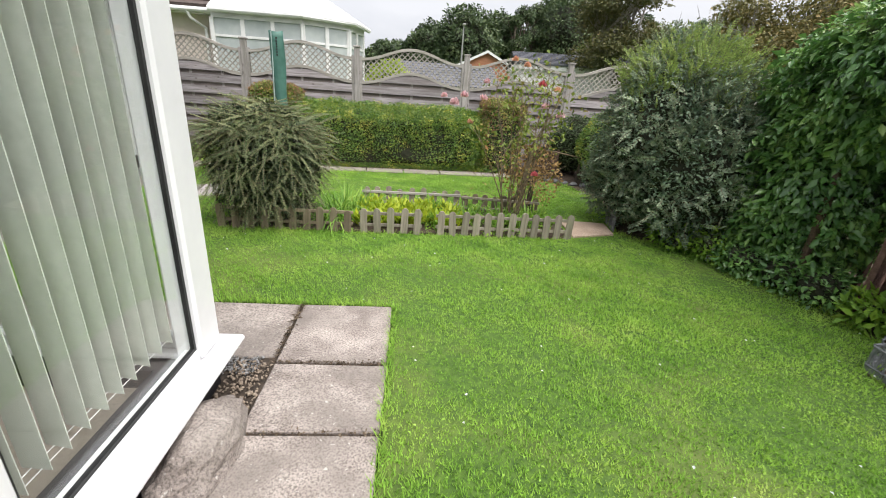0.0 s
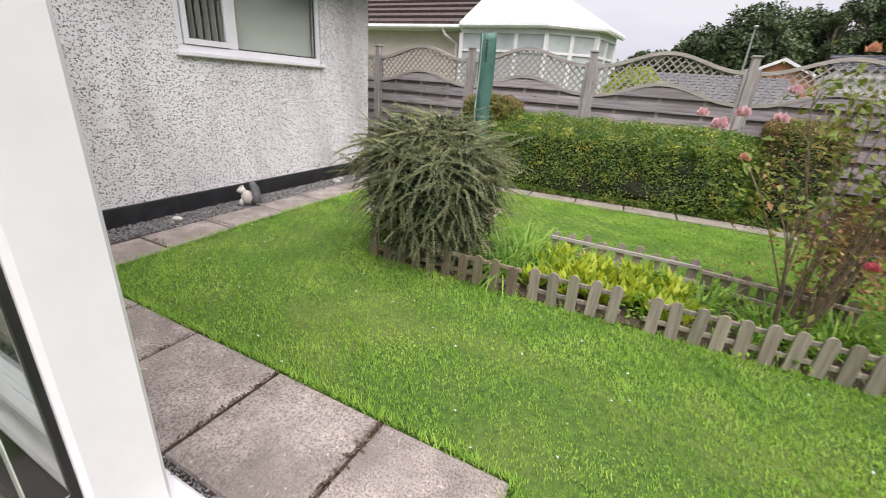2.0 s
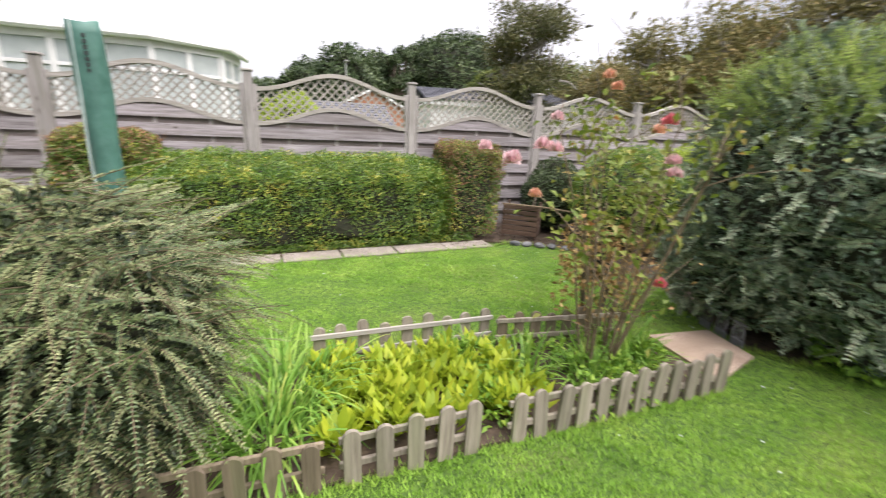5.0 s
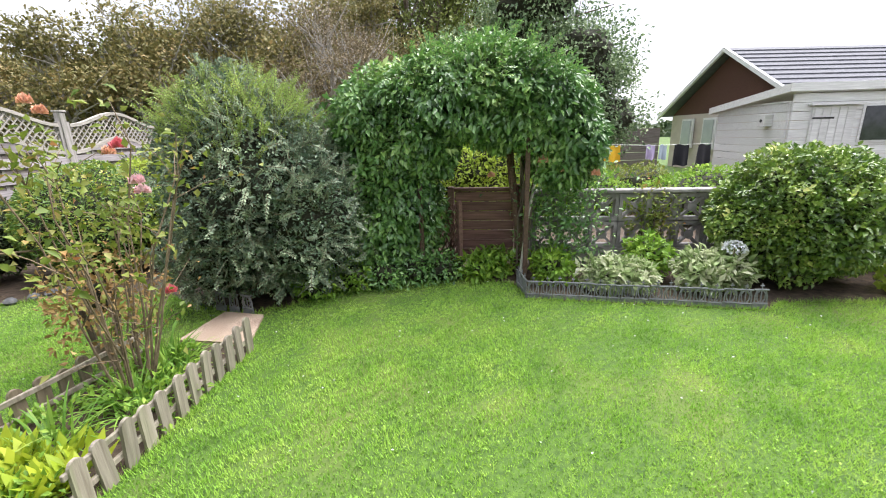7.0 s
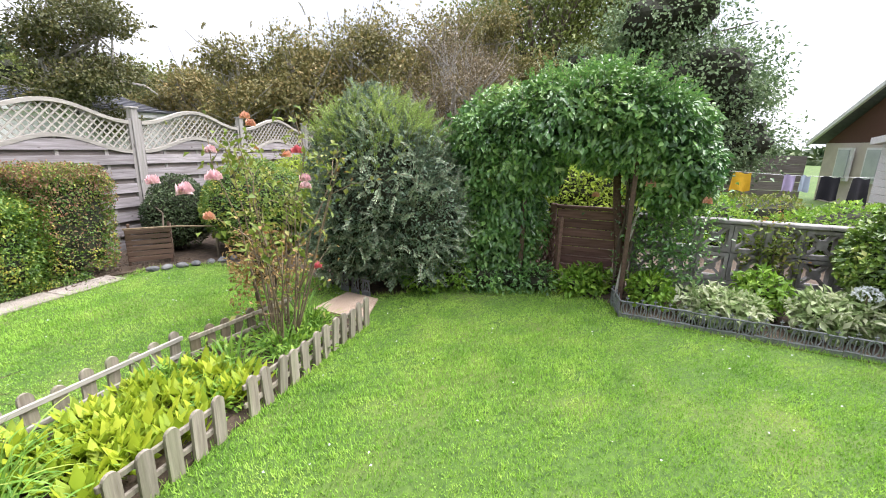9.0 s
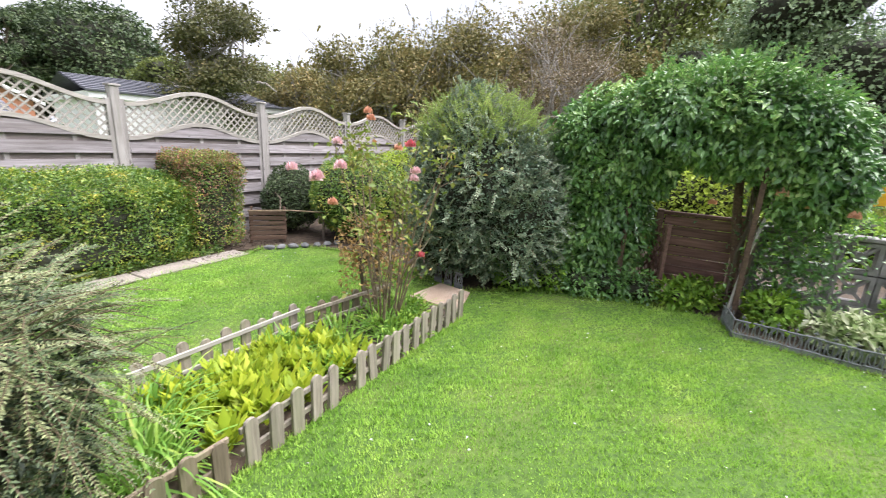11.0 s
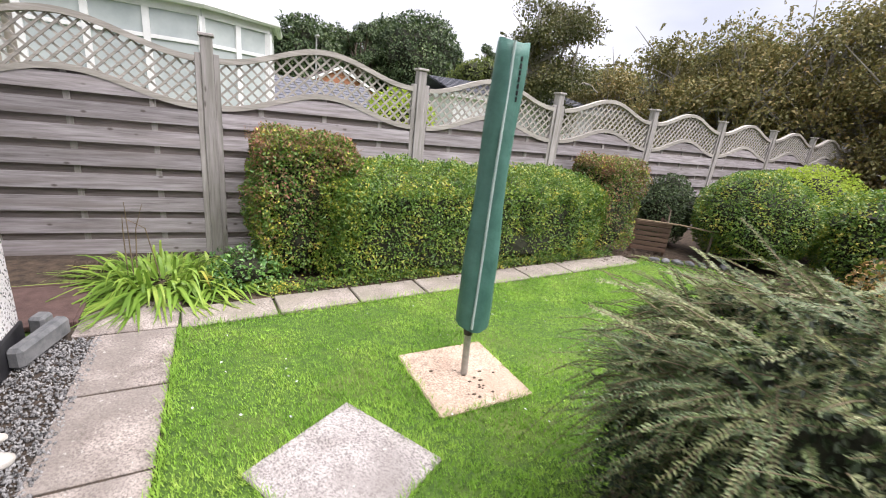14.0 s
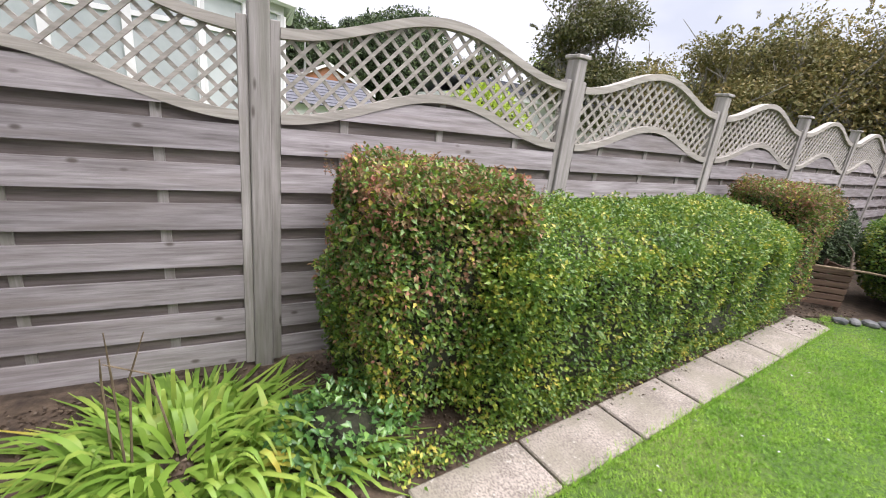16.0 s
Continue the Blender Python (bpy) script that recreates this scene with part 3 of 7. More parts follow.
def shoots(name, base, way, length, droop, leaf, per, material, twig_mat, parent, leaf_w=0.45, taper=0.35, twig=0.0022, face=None):
    """Wands with small leaves in pairs along them, and their thin twigs."""
    n = len(base)
    t = (np.arange(per) + 0.6) / per
    L = np.broadcast_to(length, (n,))
    dr = np.broadcast_to(droop, (n,))
    pos = base[:, None] + way[:, None] * (L[:, None] * t)[..., None]
    pos[..., 2] -= (dr * L)[:, None] * t ** 2
    tang = np.repeat(way[:, None], per, 1).copy()
    tang[..., 2] -= 2 * dr[:, None] * t
    tang = unit(tang)
    ref = unit(rng.normal(size=(n, 1, 3))) if face is None else unit(face + rng.normal(size=(n, 3)) * 0.35)[:, None]
    side = unit(np.cross(tang, ref))
    up = np.cross(side, tang)
    all_p, all_w, all_u = [], [], []
    for sgn in (1, -1):
        all_p.append(pos)
        all_w.append(unit(side * sgn + tang * 0.75 + 0.35 * up + rng.normal(size=pos.shape) * 0.25))
        all_u.append(up)
    p = np.stack(all_p).reshape(-1, 3)
    w = np.stack(all_w).reshape(-1, 3)
    u = np.stack(all_u).reshape(-1, 3)
    s = (leaf * (1 - taper * t))[None, None, :] * rng.uniform(0.7, 1.25, (2, n, per))
    keep = p[:, 2] > 0.015
    s = s.reshape(-1)
    leaves(name, p[keep], w[keep], u[keep], s[keep], s[keep] * leaf_w, material, parent)
    seg = np.linspace(0, 1, 4)
    c = base[:, None] + way[:, None] * (L[:, None] * seg)[..., None]
    c[..., 2] -= (dr * L)[:, None] * seg ** 2
    c[..., 2] = np.maximum(c[..., 2], 0.01)
    s1 = unit(np.cross(way, rng.normal(size=(n, 3))))
    s2 = np.cross(way, s1)
    ring = []
    for k in range(4):
        r = twig * (1 - 0.6 * seg[k])
        for a in (0, 2.094, 4.189):
            ring.append(c[:, k] + r * (math.cos(a) * s1 + math.sin(a) * s2))
    v = np.stack(ring, 1).reshape(-1, 3)
    b = np.arange(n)[:, None] * 12
    f = np.concatenate([b + [3 * k + i, 3 * k + (i + 1) % 3, 3 * k + 3 + (i + 1) % 3, 3 * k + 3 + i] for k in range(3) for i in range(3)], 1).reshape(-1, 4)
    tagged(mesh_np("wood", v, f, twig_mat, parent), kind="stuff")


def in_poly(x, y, poly):
    inside = np.zeros(len(x), bool)
    for (x0, y0), (x1, y1) in zip(poly, poly[1:] + poly[:1]):
        hit = ((y0 > y) != (y1 > y)) & (x < (x1 - x0) * (y - y0) / (y1 - y0 + 1e-12) + x0)
        inside ^= hit
    return inside


# ---- ground ----
bm = bmesh.new()
bmesh.ops.create_grid(bm, x_segments=60, y_segments=60, size=1.0)
for v in bm.verts:
    v.co.x = math.copysign(abs(v.co.x) ** 3, v.co.x) * 900
    v.co.y = math.copysign(abs(v.co.y) ** 3, v.co.y) * 900
    v.co.z = -0.02
tagged(put("ground", bm, M_lawn), "wide green ground sheet reaching to the horizon", "ground", kind="structure")

HEDGE_LINE = [(-1.85, 8.12), (3.03, 8.46)]
LAWN = [(-1.73, 3.93), (1.275, 3.93), (1.285, -6.0), (4.6, -6.0), (4.3, -1.0), (4.05, 0.2), (4.0, 1.2), (3.83, 1.4), (4.02, 3.3), (4.45, 3.5),
        (4.5, 4.1), (4.38, 4.65), (4.1, 5.25), (3.75, 5.5), (3.62, 5.75), (3.75, 6.35), (4.0, 6.9), (3.95, 7.6), (3.75, 8.3), (3.3, 8.62), (3.03, 8.47), (-1.85, 8.12), (-1.855, 5.75)]
BED = [(-0.42, 5.38), (0.8, 5.37), (3.0, 5.42), (3.02, 5.75), (2.85, 6.12), (0.8, 6.27), (0.3, 6.28), (-0.2, 6.1), (-0.42, 5.85)]
SAND_SLAB = [(3.05, 5.47), (3.55, 5.62), (3.6, 6.0), (3.08, 6.05)]


def pad_outline(cx, cy, half, turn):
    c, s = math.cos(radians(turn)), math.sin(radians(turn))
    return [(cx + c * u - s * w, cy + s * u + c * w) for u, w in ((-half, -half), (half, -half), (half, half), (-half, half))]


PAD = pad_outline(-1.15, 6.665, 0.3, -60)
BASE = pad_outline(-0.325, 7.1, 0.305, 0)

bm = bmesh.new()
slab_poly(bm, LAWN, -0.1, -0.008)
tagged(put("lawn", bm, M_lawn), "mown green lawn with clover and dry patches", "lawn", kind="structure")

n = 900000
gx = rng.uniform(-1.9, 4.7, n)
gy = rng.uniform(-1.6, 8.7, n)
near = np.minimum(np.hypot(gx - 1.0, gy - 4.2) / 2.6, np.hypot(gx + 0.8, gy - 7.0) / 2.2)
ok = in_poly(gx, gy, LAWN) & (rng.uniform(0, 1, n) < np.clip(1.25 - 0.3 * near, 0.3, 1))
for hole in (BED, PAD, BASE, SAND_SLAB):
    ok &= ~in_poly(gx, gy, hole)
gx, gy = gx[ok], gy[ok]
m = len(gx)
thick = 0.75 + 0.45 * lump(np.stack([gx, gy, gx * 0], 1), 1.6, 5) + 0.25 * lump(np.stack([gx, gy, gx * 0], 1), 7.0, 6)
h = rng.uniform(0.013, 0.031, m) * np.clip(thick, 0.4, 1.5)
spot = np.stack([gx, gy, gx * 0], 1)
h *= np.clip(0.95 + 0.55 * lump(spot, 44.0, 15), 0.45, 1.6)
a = rng.uniform(0, 6.283, m)
lean = rng.uniform(0.2, 1.0, m) * h
w = rng.uniform(0.002, 0.0042, m)
root = np.stack([gx, gy, np.full(m, -0.01)], 1)
sd = np.stack([-np.sin(a), np.cos(a), 0 * a], 1) * w[:, None]
tip = root + np.stack([np.cos(a) * lean, np.sin(a) * lean, h], 1)
v = np.stack([root - sd, root + sd, tip], 1).reshape(-1, 3)
f = np.arange(3 * m).reshape(-1, 3)
tagged(mesh_np("grass", v, f, M_grass), "short mown grass blades and clover", "grass", kind="stuff")

# longer grass along the lawn's edges
fringe = []
for (ax, ay), (bx, by) in zip(LAWN, LAWN[1:] + LAWN[:1]):
    ln = math.hypot(bx - ax, by - ay)
    k = int(ln * 420)
    t = rng.uniform(0, 1, k)
    fringe.append(np.stack([ax + (bx - ax) * t, ay + (by - ay) * t, np.full(k, -0.012)], 1) + rng.normal(0, 0.012, (k, 3)) * [1, 1, 0])
for (ax, ay), (bx, by) in (((-0.45, 5.325), (3.0, 5.385)), ((0.8, 6.29), (2.85, 6.14))):
    k = 1500
    t = rng.uniform(0, 1, k)
    fringe.append(np.stack([ax + (bx - ax) * t, ay + (by - ay) * t, np.full(k, -0.012)], 1) + rng.normal(0, 0.02, (k, 3)) * [1, 1, 0])
for ring in (PAD, BASE):
    for (ax, ay), (bx, by) in zip(ring, ring[1:] + ring[:1]):
        t = rng.uniform(0, 1, 260)
        fringe.append(np.stack([ax + (bx - ax) * t, ay + (by - ay) * t, np.full(260, -0.012)], 1) + rng.normal(0, 0.008, (260, 3)) * [1, 1, 0])
root = np.concatenate(fringe)
m = len(root)
a = rng.uniform(0, 6.283, m)
h = rng.uniform(0.02, 0.062, m)
sd = np.stack([-np.sin(a), np.cos(a), 0 * a], 1) * rng.uniform(0.002, 0.004, m)[:, None]
tip = root + np.stack([np.cos(a) * h * 0.7, np.sin(a) * h * 0.7, h], 1)
tagged(mesh_np("grass_fringe", np.stack([root - sd, root + sd, tip], 1).reshape(-1, 3), np.arange(3 * m).reshape(-1, 3), M_grass), "longer uncut grass along the lawn edges", "grass", kind="stuff")

# a scatter of clover leaves and a few fallen petals in the lawn
n = 9000
gx, gy = rng.uniform(-1.85, 4.6, n), rng.uniform(0.5, 8.4, n)
ok = in_poly(gx, gy, LAWN) & (lump(np.stack([gx, gy, gx * 0], 1), 2.4, 9) > 0.0)
for hole in (BED, PAD, BASE, SAND_SLAB):
    ok &= ~in_poly(gx, gy, hole)
p = np.stack([gx[ok], gy[ok], rng.uniform(0.004, 0.018, ok.sum())], 1)
way = rng.normal(size=p.shape) * [1, 1, 0.25]
tagged(leaves("clover", p, way, np.array([0, 0, 1.0]) + rng.normal(size=p.shape) * 0.3, rng.uniform(0.007, 0.016, len(p)), 0.012, M_grass), "small clover leaves in the lawn", "clover", kind="stuff")

n = 260
gx, gy = rng.uniform(-1.8, 4.4, n), rng.uniform(0.8, 8.3, n)
ok = in_poly(gx, gy, LAWN)
for hole in (BED, PAD, BASE, SAND_SLAB):
    ok &= ~in_poly(gx, gy, hole)
p = np.stack([gx[ok], gy[ok], np.full(ok.sum(), 0.02)], 1)
tagged(leaves("fallen_petals", p, rng.normal(size=p.shape) * [1, 1, 0.2], np.array([0, 0, 1.0]) + rng.normal(size=p.shape) * 0.3, 0.017, 0.013, L_whitefl), "small white petals and daisies scattered on the lawn", "petals", kind="stuff")

bm = bmesh.new()
slab_poly(bm, BED, -0.1, 0.012)
tagged(put("flower_bed_soil", bm, M_soil), "dark soil of the picket-edged flower bed", "soil", kind="structure")
bm = bmesh.new()
slab_poly(bm, [(-1.95, 8.4), (3.03, 8.75), (3.4, 8.62), (3.75, 8.3), (3.95, 7.6), (4.0, 6.9), (3.75, 6.35), (3.62, 5.75), (3.75, 5.5), (4.1, 5.25), (4.38, 4.65),
                (4.5, 4.1), (4.45, 3.5), (4.02, 3.3), (3.83, 1.4), (4.0, 1.2), (4.05, 0.2), (4.3, -1.0), (4.6, -6), (14, -6), (14, 11), (-6, 11), (-6, 8.9), (-1.95, 8.9)], -0.1, -0.004)
tagged(put("border_soil", bm, M_soil), "dark soil of the planted borders", "soil", kind="structure")
n = 9000
gx, gy = rng.uniform(-2.7, 3.9, n), rng.uniform(8.5, 9.55, n)
p = np.stack([gx, gy, rng.uniform(0.0, 0.012, n)], 1)
tagged(leaves("leaf_litter", p, rng.normal(size=p.shape) * [1, 1, 0.2], np.array([0, 0, 1.0]) + rng.normal(size=p.shape) * 0.4, rng.uniform(0.01, 0.03, n), 0.016, L_debris), "dry fallen leaves and chips under the hedge", "leaf litter", kind="stuff")

# ---- paving ----
paving = thing("pavement", label="worn concrete paving slabs round the house", category="pavement", kind="structure")
bm = bmesh.new()
slab_poly(bm, [(-2.62, 3.2), (0.45, 3.2), (0.45, -6), (1.265, -6), (1.265, 3.905), (-1.85, 3.905), (-1.87, 8.4), (-2.62, 8.7)], -0.12, -0.012)
part("paving_bed", bm, M_joint, paving)
slab_meshes = {}


def slab_piece(x0, x1, y0, y1, material, parent, name="slab", top=0.0, thick=0.045, turn=0.0, gap=0.009):
    sx, sy = round(x1 - x0 - 2 * gap, 3), round(y1 - y0 - 2 * gap, 3)
    key = (sx, sy, material.name, thick)
    if key not in slab_meshes:
        bm = bmesh.new()
        box(bm, -sx / 2, sx / 2, -sy / 2, sy / 2, -thick, 0, 0.007)
        me = bpy.data.meshes.new(name)
        bm.to_mesh(me)
        bm.free()
        me.materials.append(material)
        slab_meshes[key] = me
    ob = new(name, slab_meshes[key])
    ob.parent = parent
    ob.matrix_basis = pose((x0 + x1) / 2, (y0 + y1) / 2, top + rng.uniform(-0.003, 0.004), rng.uniform(-0.35, 0.35), rng.uniform(-0.35, 0.35), turn + rng.uniform(-0.3, 0.3))
    return ob


for x0, x1, y0 in ((0.684, 1.27, 3.3), (0.07, 0.684, 3.34), (-0.556, 0.07, 3.34), (-1.109, -0.556, 3.345), (-1.66, -1.109, 3.345), (-2.12, -1.66, 3.35)):
    slab_piece(x0, x1, y0, 3.92, M_slab, paving)
edge = 3.3
for step in (0.47, 0.6, 0.6, 0.6, 0.6, 0.6, 0.6, 0.6):
    slab_piece(0.684, 1.275, edge - step, edge, M_slab, paving)
    edge -= step
edge = 3.92
for step, x0, x1 in ((0.595, -2.2, -1.765), (0.585, -2.22, -1.805), (0.64, -2.25, -1.85), (0.6, -2.28, -1.86), (0.6, -2.3, -1.86), (0.6, -2.3, -1.86), (0.62, -2.3, -1.86)):
    slab_piece(x0, x1, edge, edge + step, M_slab, paving)
    edge += step
slab_piece(-2.42, -1.86, 8.17, 8.62, M_slab, paving)

kerb_path = thing("pavement_kerb", label="narrow concrete path edging beside the hedge", category="pavement", kind="structure")
d = Vector((HEDGE_LINE[1][0] - HEDGE_LINE[0][0], HEDGE_LINE[1][1] - HEDGE_LINE[0][1], 0))
ang = math.degrees(math.atan2(d.y, d.x))
d.normalize()
for k in range(8):
    c = Vector((HEDGE_LINE[0][0], HEDGE_LINE[0][1], 0)) + d * (0.306 + 0.612 * k) + Vector((-d.y, d.x, 0)) * 0.155
    slab_piece(c.x - 0.306, c.x + 0.306, c.y - 0.155, c.y + 0.155, M_kerb, kerb_path, top=0.012, turn=ang)

pad = thing("stepping_slab", -1.15, 6.665, 0, -60, label="grey concrete stepping slab let into the lawn", category="paving slab")
part("slab", boxed(-0.3, 0.3, -0.3, 0.3, -0.05, 0.008, 0.008), M_pad, pad)
base = thing("clothes_line_base_slab", -0.325, 7.1, 0, 0, label="pinkish concrete base slab with dead leaves on it", category="paving slab")
part("slab", boxed(-0.305, 0.305, -0.305, 0.305, -0.05, 0.01, 0.008), M_slab_pink, base)
bm = bmesh.new()
for k in range(16):
    x, y = rng.normal(0.02, 0.09), rng.normal(-0.1, 0.08)
    r = rng.uniform(0.005, 0.013)
    bmesh.ops.create_icosphere(bm, subdivisions=1, radius=r, matrix=Matrix.Translation((x, y, 0.013)) @ Matrix.Diagonal((1.3, 0.8, 0.35, 1)))
part("dirt_crumbs", bm, M_soil, base, "dark dry crumbs")
bm = bmesh.new()
slab_poly(bm, SAND_SLAB, -0.05, 0.012)
tagged(put("sandy_slab", bm, M_slab_pink), "sandy paving slab at the end of the flower bed", "paving slab")

# slate chippings along the walls
chips = []
for x0, x1, y0, y1, k in ((-2.57, -2.24, 3.95, 8.15, 9000), (-2.57, -2.12, 3.21, 3.95, 2400), (-2.12, 0.62, 3.21, 3.345, 3200)):
    chips.append(np.stack([rng.uniform(x0, x1, k), rng.uniform(y0, y1, k), rng.uniform(-0.012, 0.002, k)], 1))


def chip_mesh(name, c, material):
    k = len(c)
    sz = rng.uniform(0.005, 0.0125, k)
    ax = unit(rng.normal(size=(k, 3)))
    bx = unit(np.cross(ax, rng.normal(size=(k, 3))))
    cx = np.cross(ax, bx)
    v = np.stack([c + s * sz[:, None] * e * q for e, q in ((ax, 1.2), (bx, 0.9), (cx, 0.5)) for s in (1, -1)], 1).reshape(-1, 3)
    b = np.arange(k)[:, None] * 6
    f = np.concatenate([b + t for t in ([0, 2, 4], [2, 1, 4], [1, 3, 4], [3, 0, 4], [2, 0, 5], [1, 2, 5], [3, 1, 5], [0, 3, 5])], 1).reshape(-1, 3)
    return mesh_np(name, v, f, material)


k = 1700
c = np.stack([rng.uniform(0.5, 0.685, k), rng.uniform(1.0, 3.3, k), rng.uniform(-0.006, 0.012, k)], 1)
tagged(chip_mesh("brown_shingle", c, M_shingle), "brown gravel between the sill and the paving", "gravel", kind="stuff")
debris = []
for (ax, ay), (bx, by), k in (((0.684, 3.3), (0.684, 3.92), 260), ((0.684, 3.3), (1.27, 3.3), 200), ((0.07, 3.36), (0.07, 3.92), 160), ((-0.556, 3.36), (-0.556, 3.92), 90),
                              ((0.684, 2.83), (1.27, 2.83), 90), ((-1.86, 4.54), (-2.3, 4.54), 60), ((-1.86, 5.14), (-2.3, 5.14), 60), ((-1.109, 3.36), (-1.109, 3.92), 60)):
    t = rng.beta(1.3, 1.0, k)
    debris.append(np.stack([ax + (bx - ax) * t, ay + (by - ay) * t, np.full(k, 0.003)], 1) + rng.normal(0, 0.011, (k, 3)) * [1, 1, 0.2])
p = np.concatenate(debris)
tagged(leaves("joint_debris", p, rng.normal(size=p.shape) * [1, 1, 0.3], np.array([0, 0, 1.0]) + rng.normal(size=p.shape) * 0.5, rng.uniform(0.008, 0.024, len(p)), rng.uniform(0.004, 0.012, len(p)), L_debris), "dry brown moss and crumbs in the paving joints", "debris", kind="stuff")
tagged(chip_mesh("slate_chippings", np.concatenate(chips), M_gravel), "grey slate chippings along the foot of the wall", "gravel", kind="stuff")

# ---- the house ----
WX = -2.59
WINDOWS = ((2.95, 4.43), (5.33, 7.15))
SILL, HEAD = 1.46, 2.36


def wall_with_openings(name, y0, y1, z0, z1, openings, x0, x1, material):
    """A wall along y, with openings (ya, yb, za, zb) cut through its thickness."""
    bm = bmesh.new()
    ys = sorted({y0, y1, *[o[0] for o in openings], *[o[1] for o in openings]})
    for a, b in zip(ys, ys[1:]):
        inside = [o for o in openings if o[0] <= a and o[1] >= b]
        if inside:
            box(bm, x0, x1, a, b, z0, inside[0][2])
            box(bm, x0, x1, a, b, inside[0][3], z1)
        else:
            box(bm, x0, x1, a, b, z0, z1)
    bmesh.ops.remove_doubles(bm, verts=bm.verts[:], dist=0.0005)
    return tagged(put(name, bm, material), "white pebbledash wall of the bungalow, stained grey", "wall", kind="structure")


wall_with_openings("wall_east", -4.0, 8.1, 0.17, 2.62, [(a, b, SILL, HEAD) for a, b in WINDOWS], WX - 0.28, WX, M_dash)
tagged(put("wall_north", boxed(-8.0, WX - 0.0, 8.1 - 0.28, 8.103, 0.17, 2.62), M_dash), "white pebbledash end wall of the bungalow", "wall", kind="structure")
tagged(put("wall_west", boxed(-8.28, -8.0, -4.0, 8.1, 0.0, 2.62), M_dash), "far white pebbledash wall of the bungalow", "wall", kind="structure")
tagged(put("wall_south", boxed(-8.0, WX - 0.28, -4.28, -4.0, 0.0, 2.62), M_dash), "rear white pebbledash wall of the bungalow", "wall", kind="structure")
bm = boxed(WX - 0.27, WX + 0.012, -4.0, 8.115, -0.05, 0.168, 0.006)
box(bm, -8.0, WX - 0.27, 7.9, 8.115, -0.05, 0.168, 0.006)
tagged(put("baseboard", bm, M_plinth), "black painted plinth at the foot of the wall", "plinth", kind="structure")
bm = bmesh.new()
for s in (-1, 1):
    a = [(-5.45, 4.3), (-5.45 + s * 3.35, 2.62), (-5.45 + s * 3.35, 2.54), (-5.45, 4.18)]
    plate(bm, a, -4.4, 8.35)
tagged(put("roof", bm, M_roof), "brown tiled roof of the bungalow", "roof", kind="structure")
tagged(put("ceiling", boxed(-8.0, WX - 0.28, -4.0, 7.8, 2.5, 2.58), M_room), "plain white ceiling of the bungalow", "ceiling", kind="structure")
tagged(put("floor", boxed(-8.0, WX - 0.28, -4.0, 7.8, -0.03, 0.15), M_carpet), "beige carpeted floor of the bungalow", "floor", kind="structure")

for k, (ya, yb) in enumerate(WINDOWS):
    win = thing("window_%d" % (k + 1), WX, 0, 0, label="white plastic window with vertical blinds in the pebbledash wall", category="window", kind="structure")
    mul = 5.93 if k else 3.5
    fx = -0.09
    for nm, args in (("frame_top", (fx, -0.02, ya, yb, HEAD - 0.07, HEAD)), ("frame_bottom", (fx, -0.02, ya, yb, SILL, SILL + 0.07)),
                     ("frame_side", (fx, -0.02, ya, ya + 0.065, SILL + 0.07, HEAD - 0.07)), ("frame_side", (fx, -0.02, yb - 0.065, yb, SILL + 0.07, HEAD - 0.07)),
                     ("mullion", (fx, -0.02, mul - 0.045, mul + 0.045, SILL + 0.07, HEAD - 0.07))):
        part(nm, boxed(*args, 0.006), M_upvc, win)
    part("window_sill", boxed(-0.02, 0.05, ya - 0.03, yb + 0.03, SILL - 0.03, SILL + 0.012, 0.008), M_upvc, win)
    # the opening light stands a little proud
    oa, ob_ = (ya + 0.07, mul - 0.05) if k else (mul + 0.05, yb - 0.07)
    bm = bmesh.new()
    for args in ((-0.03, -0.002, oa, ob_, SILL + 0.075, SILL + 0.125), (-0.03, -0.002, oa, ob_, HEAD - 0.125, HEAD - 0.075),
                 (-0.03, -0.002, oa, oa + 0.05, SILL + 0.125, HEAD - 0.125), (-0.03, -0.002, ob_ - 0.05, ob_, SILL + 0.125, HEAD - 0.125)):
        box(bm, *args, 0.004)
    part("casement", bm, M_upvc, win)
    for a, b in ((ya + 0.065, mul - 0.045), (mul + 0.045, yb - 0.065)):
        bm = bmesh.new()
        for args in ((-0.047, -0.037, a, b, SILL + 0.066, SILL + 0.082), (-0.047, -0.037, a, b, HEAD - 0.082, HEAD - 0.066),
                     (-0.047, -0.037, a - 0.002, a + 0.012, SILL + 0.08, HEAD - 0.08), (-0.047, -0.037, b - 0.012, b + 0.002, SILL + 0.08, HEAD - 0.08)):
            box(bm, *args)
        part("gasket", bm, M_gasket, win)
        g = part("pane", boxed(-0.052, -0.046, a, b, SILL + 0.06, HEAD - 0.06), M_glass, win)
        g.visible_shadow = False
    y = ya + 0.1
    while y < yb - 0.05:
        turn = -86 if (y < mul - 0.03) == bool(k) else 52
        s = part("blind_slat", boxed(-0.0012, 0.0012, -0.044, 0.044, SILL + 0.08, HEAD - 0.02), M_blind, win)
        s.matrix_basis = pose(-0.16, y, 0, 0, 0, -turn)
        y += 0.078

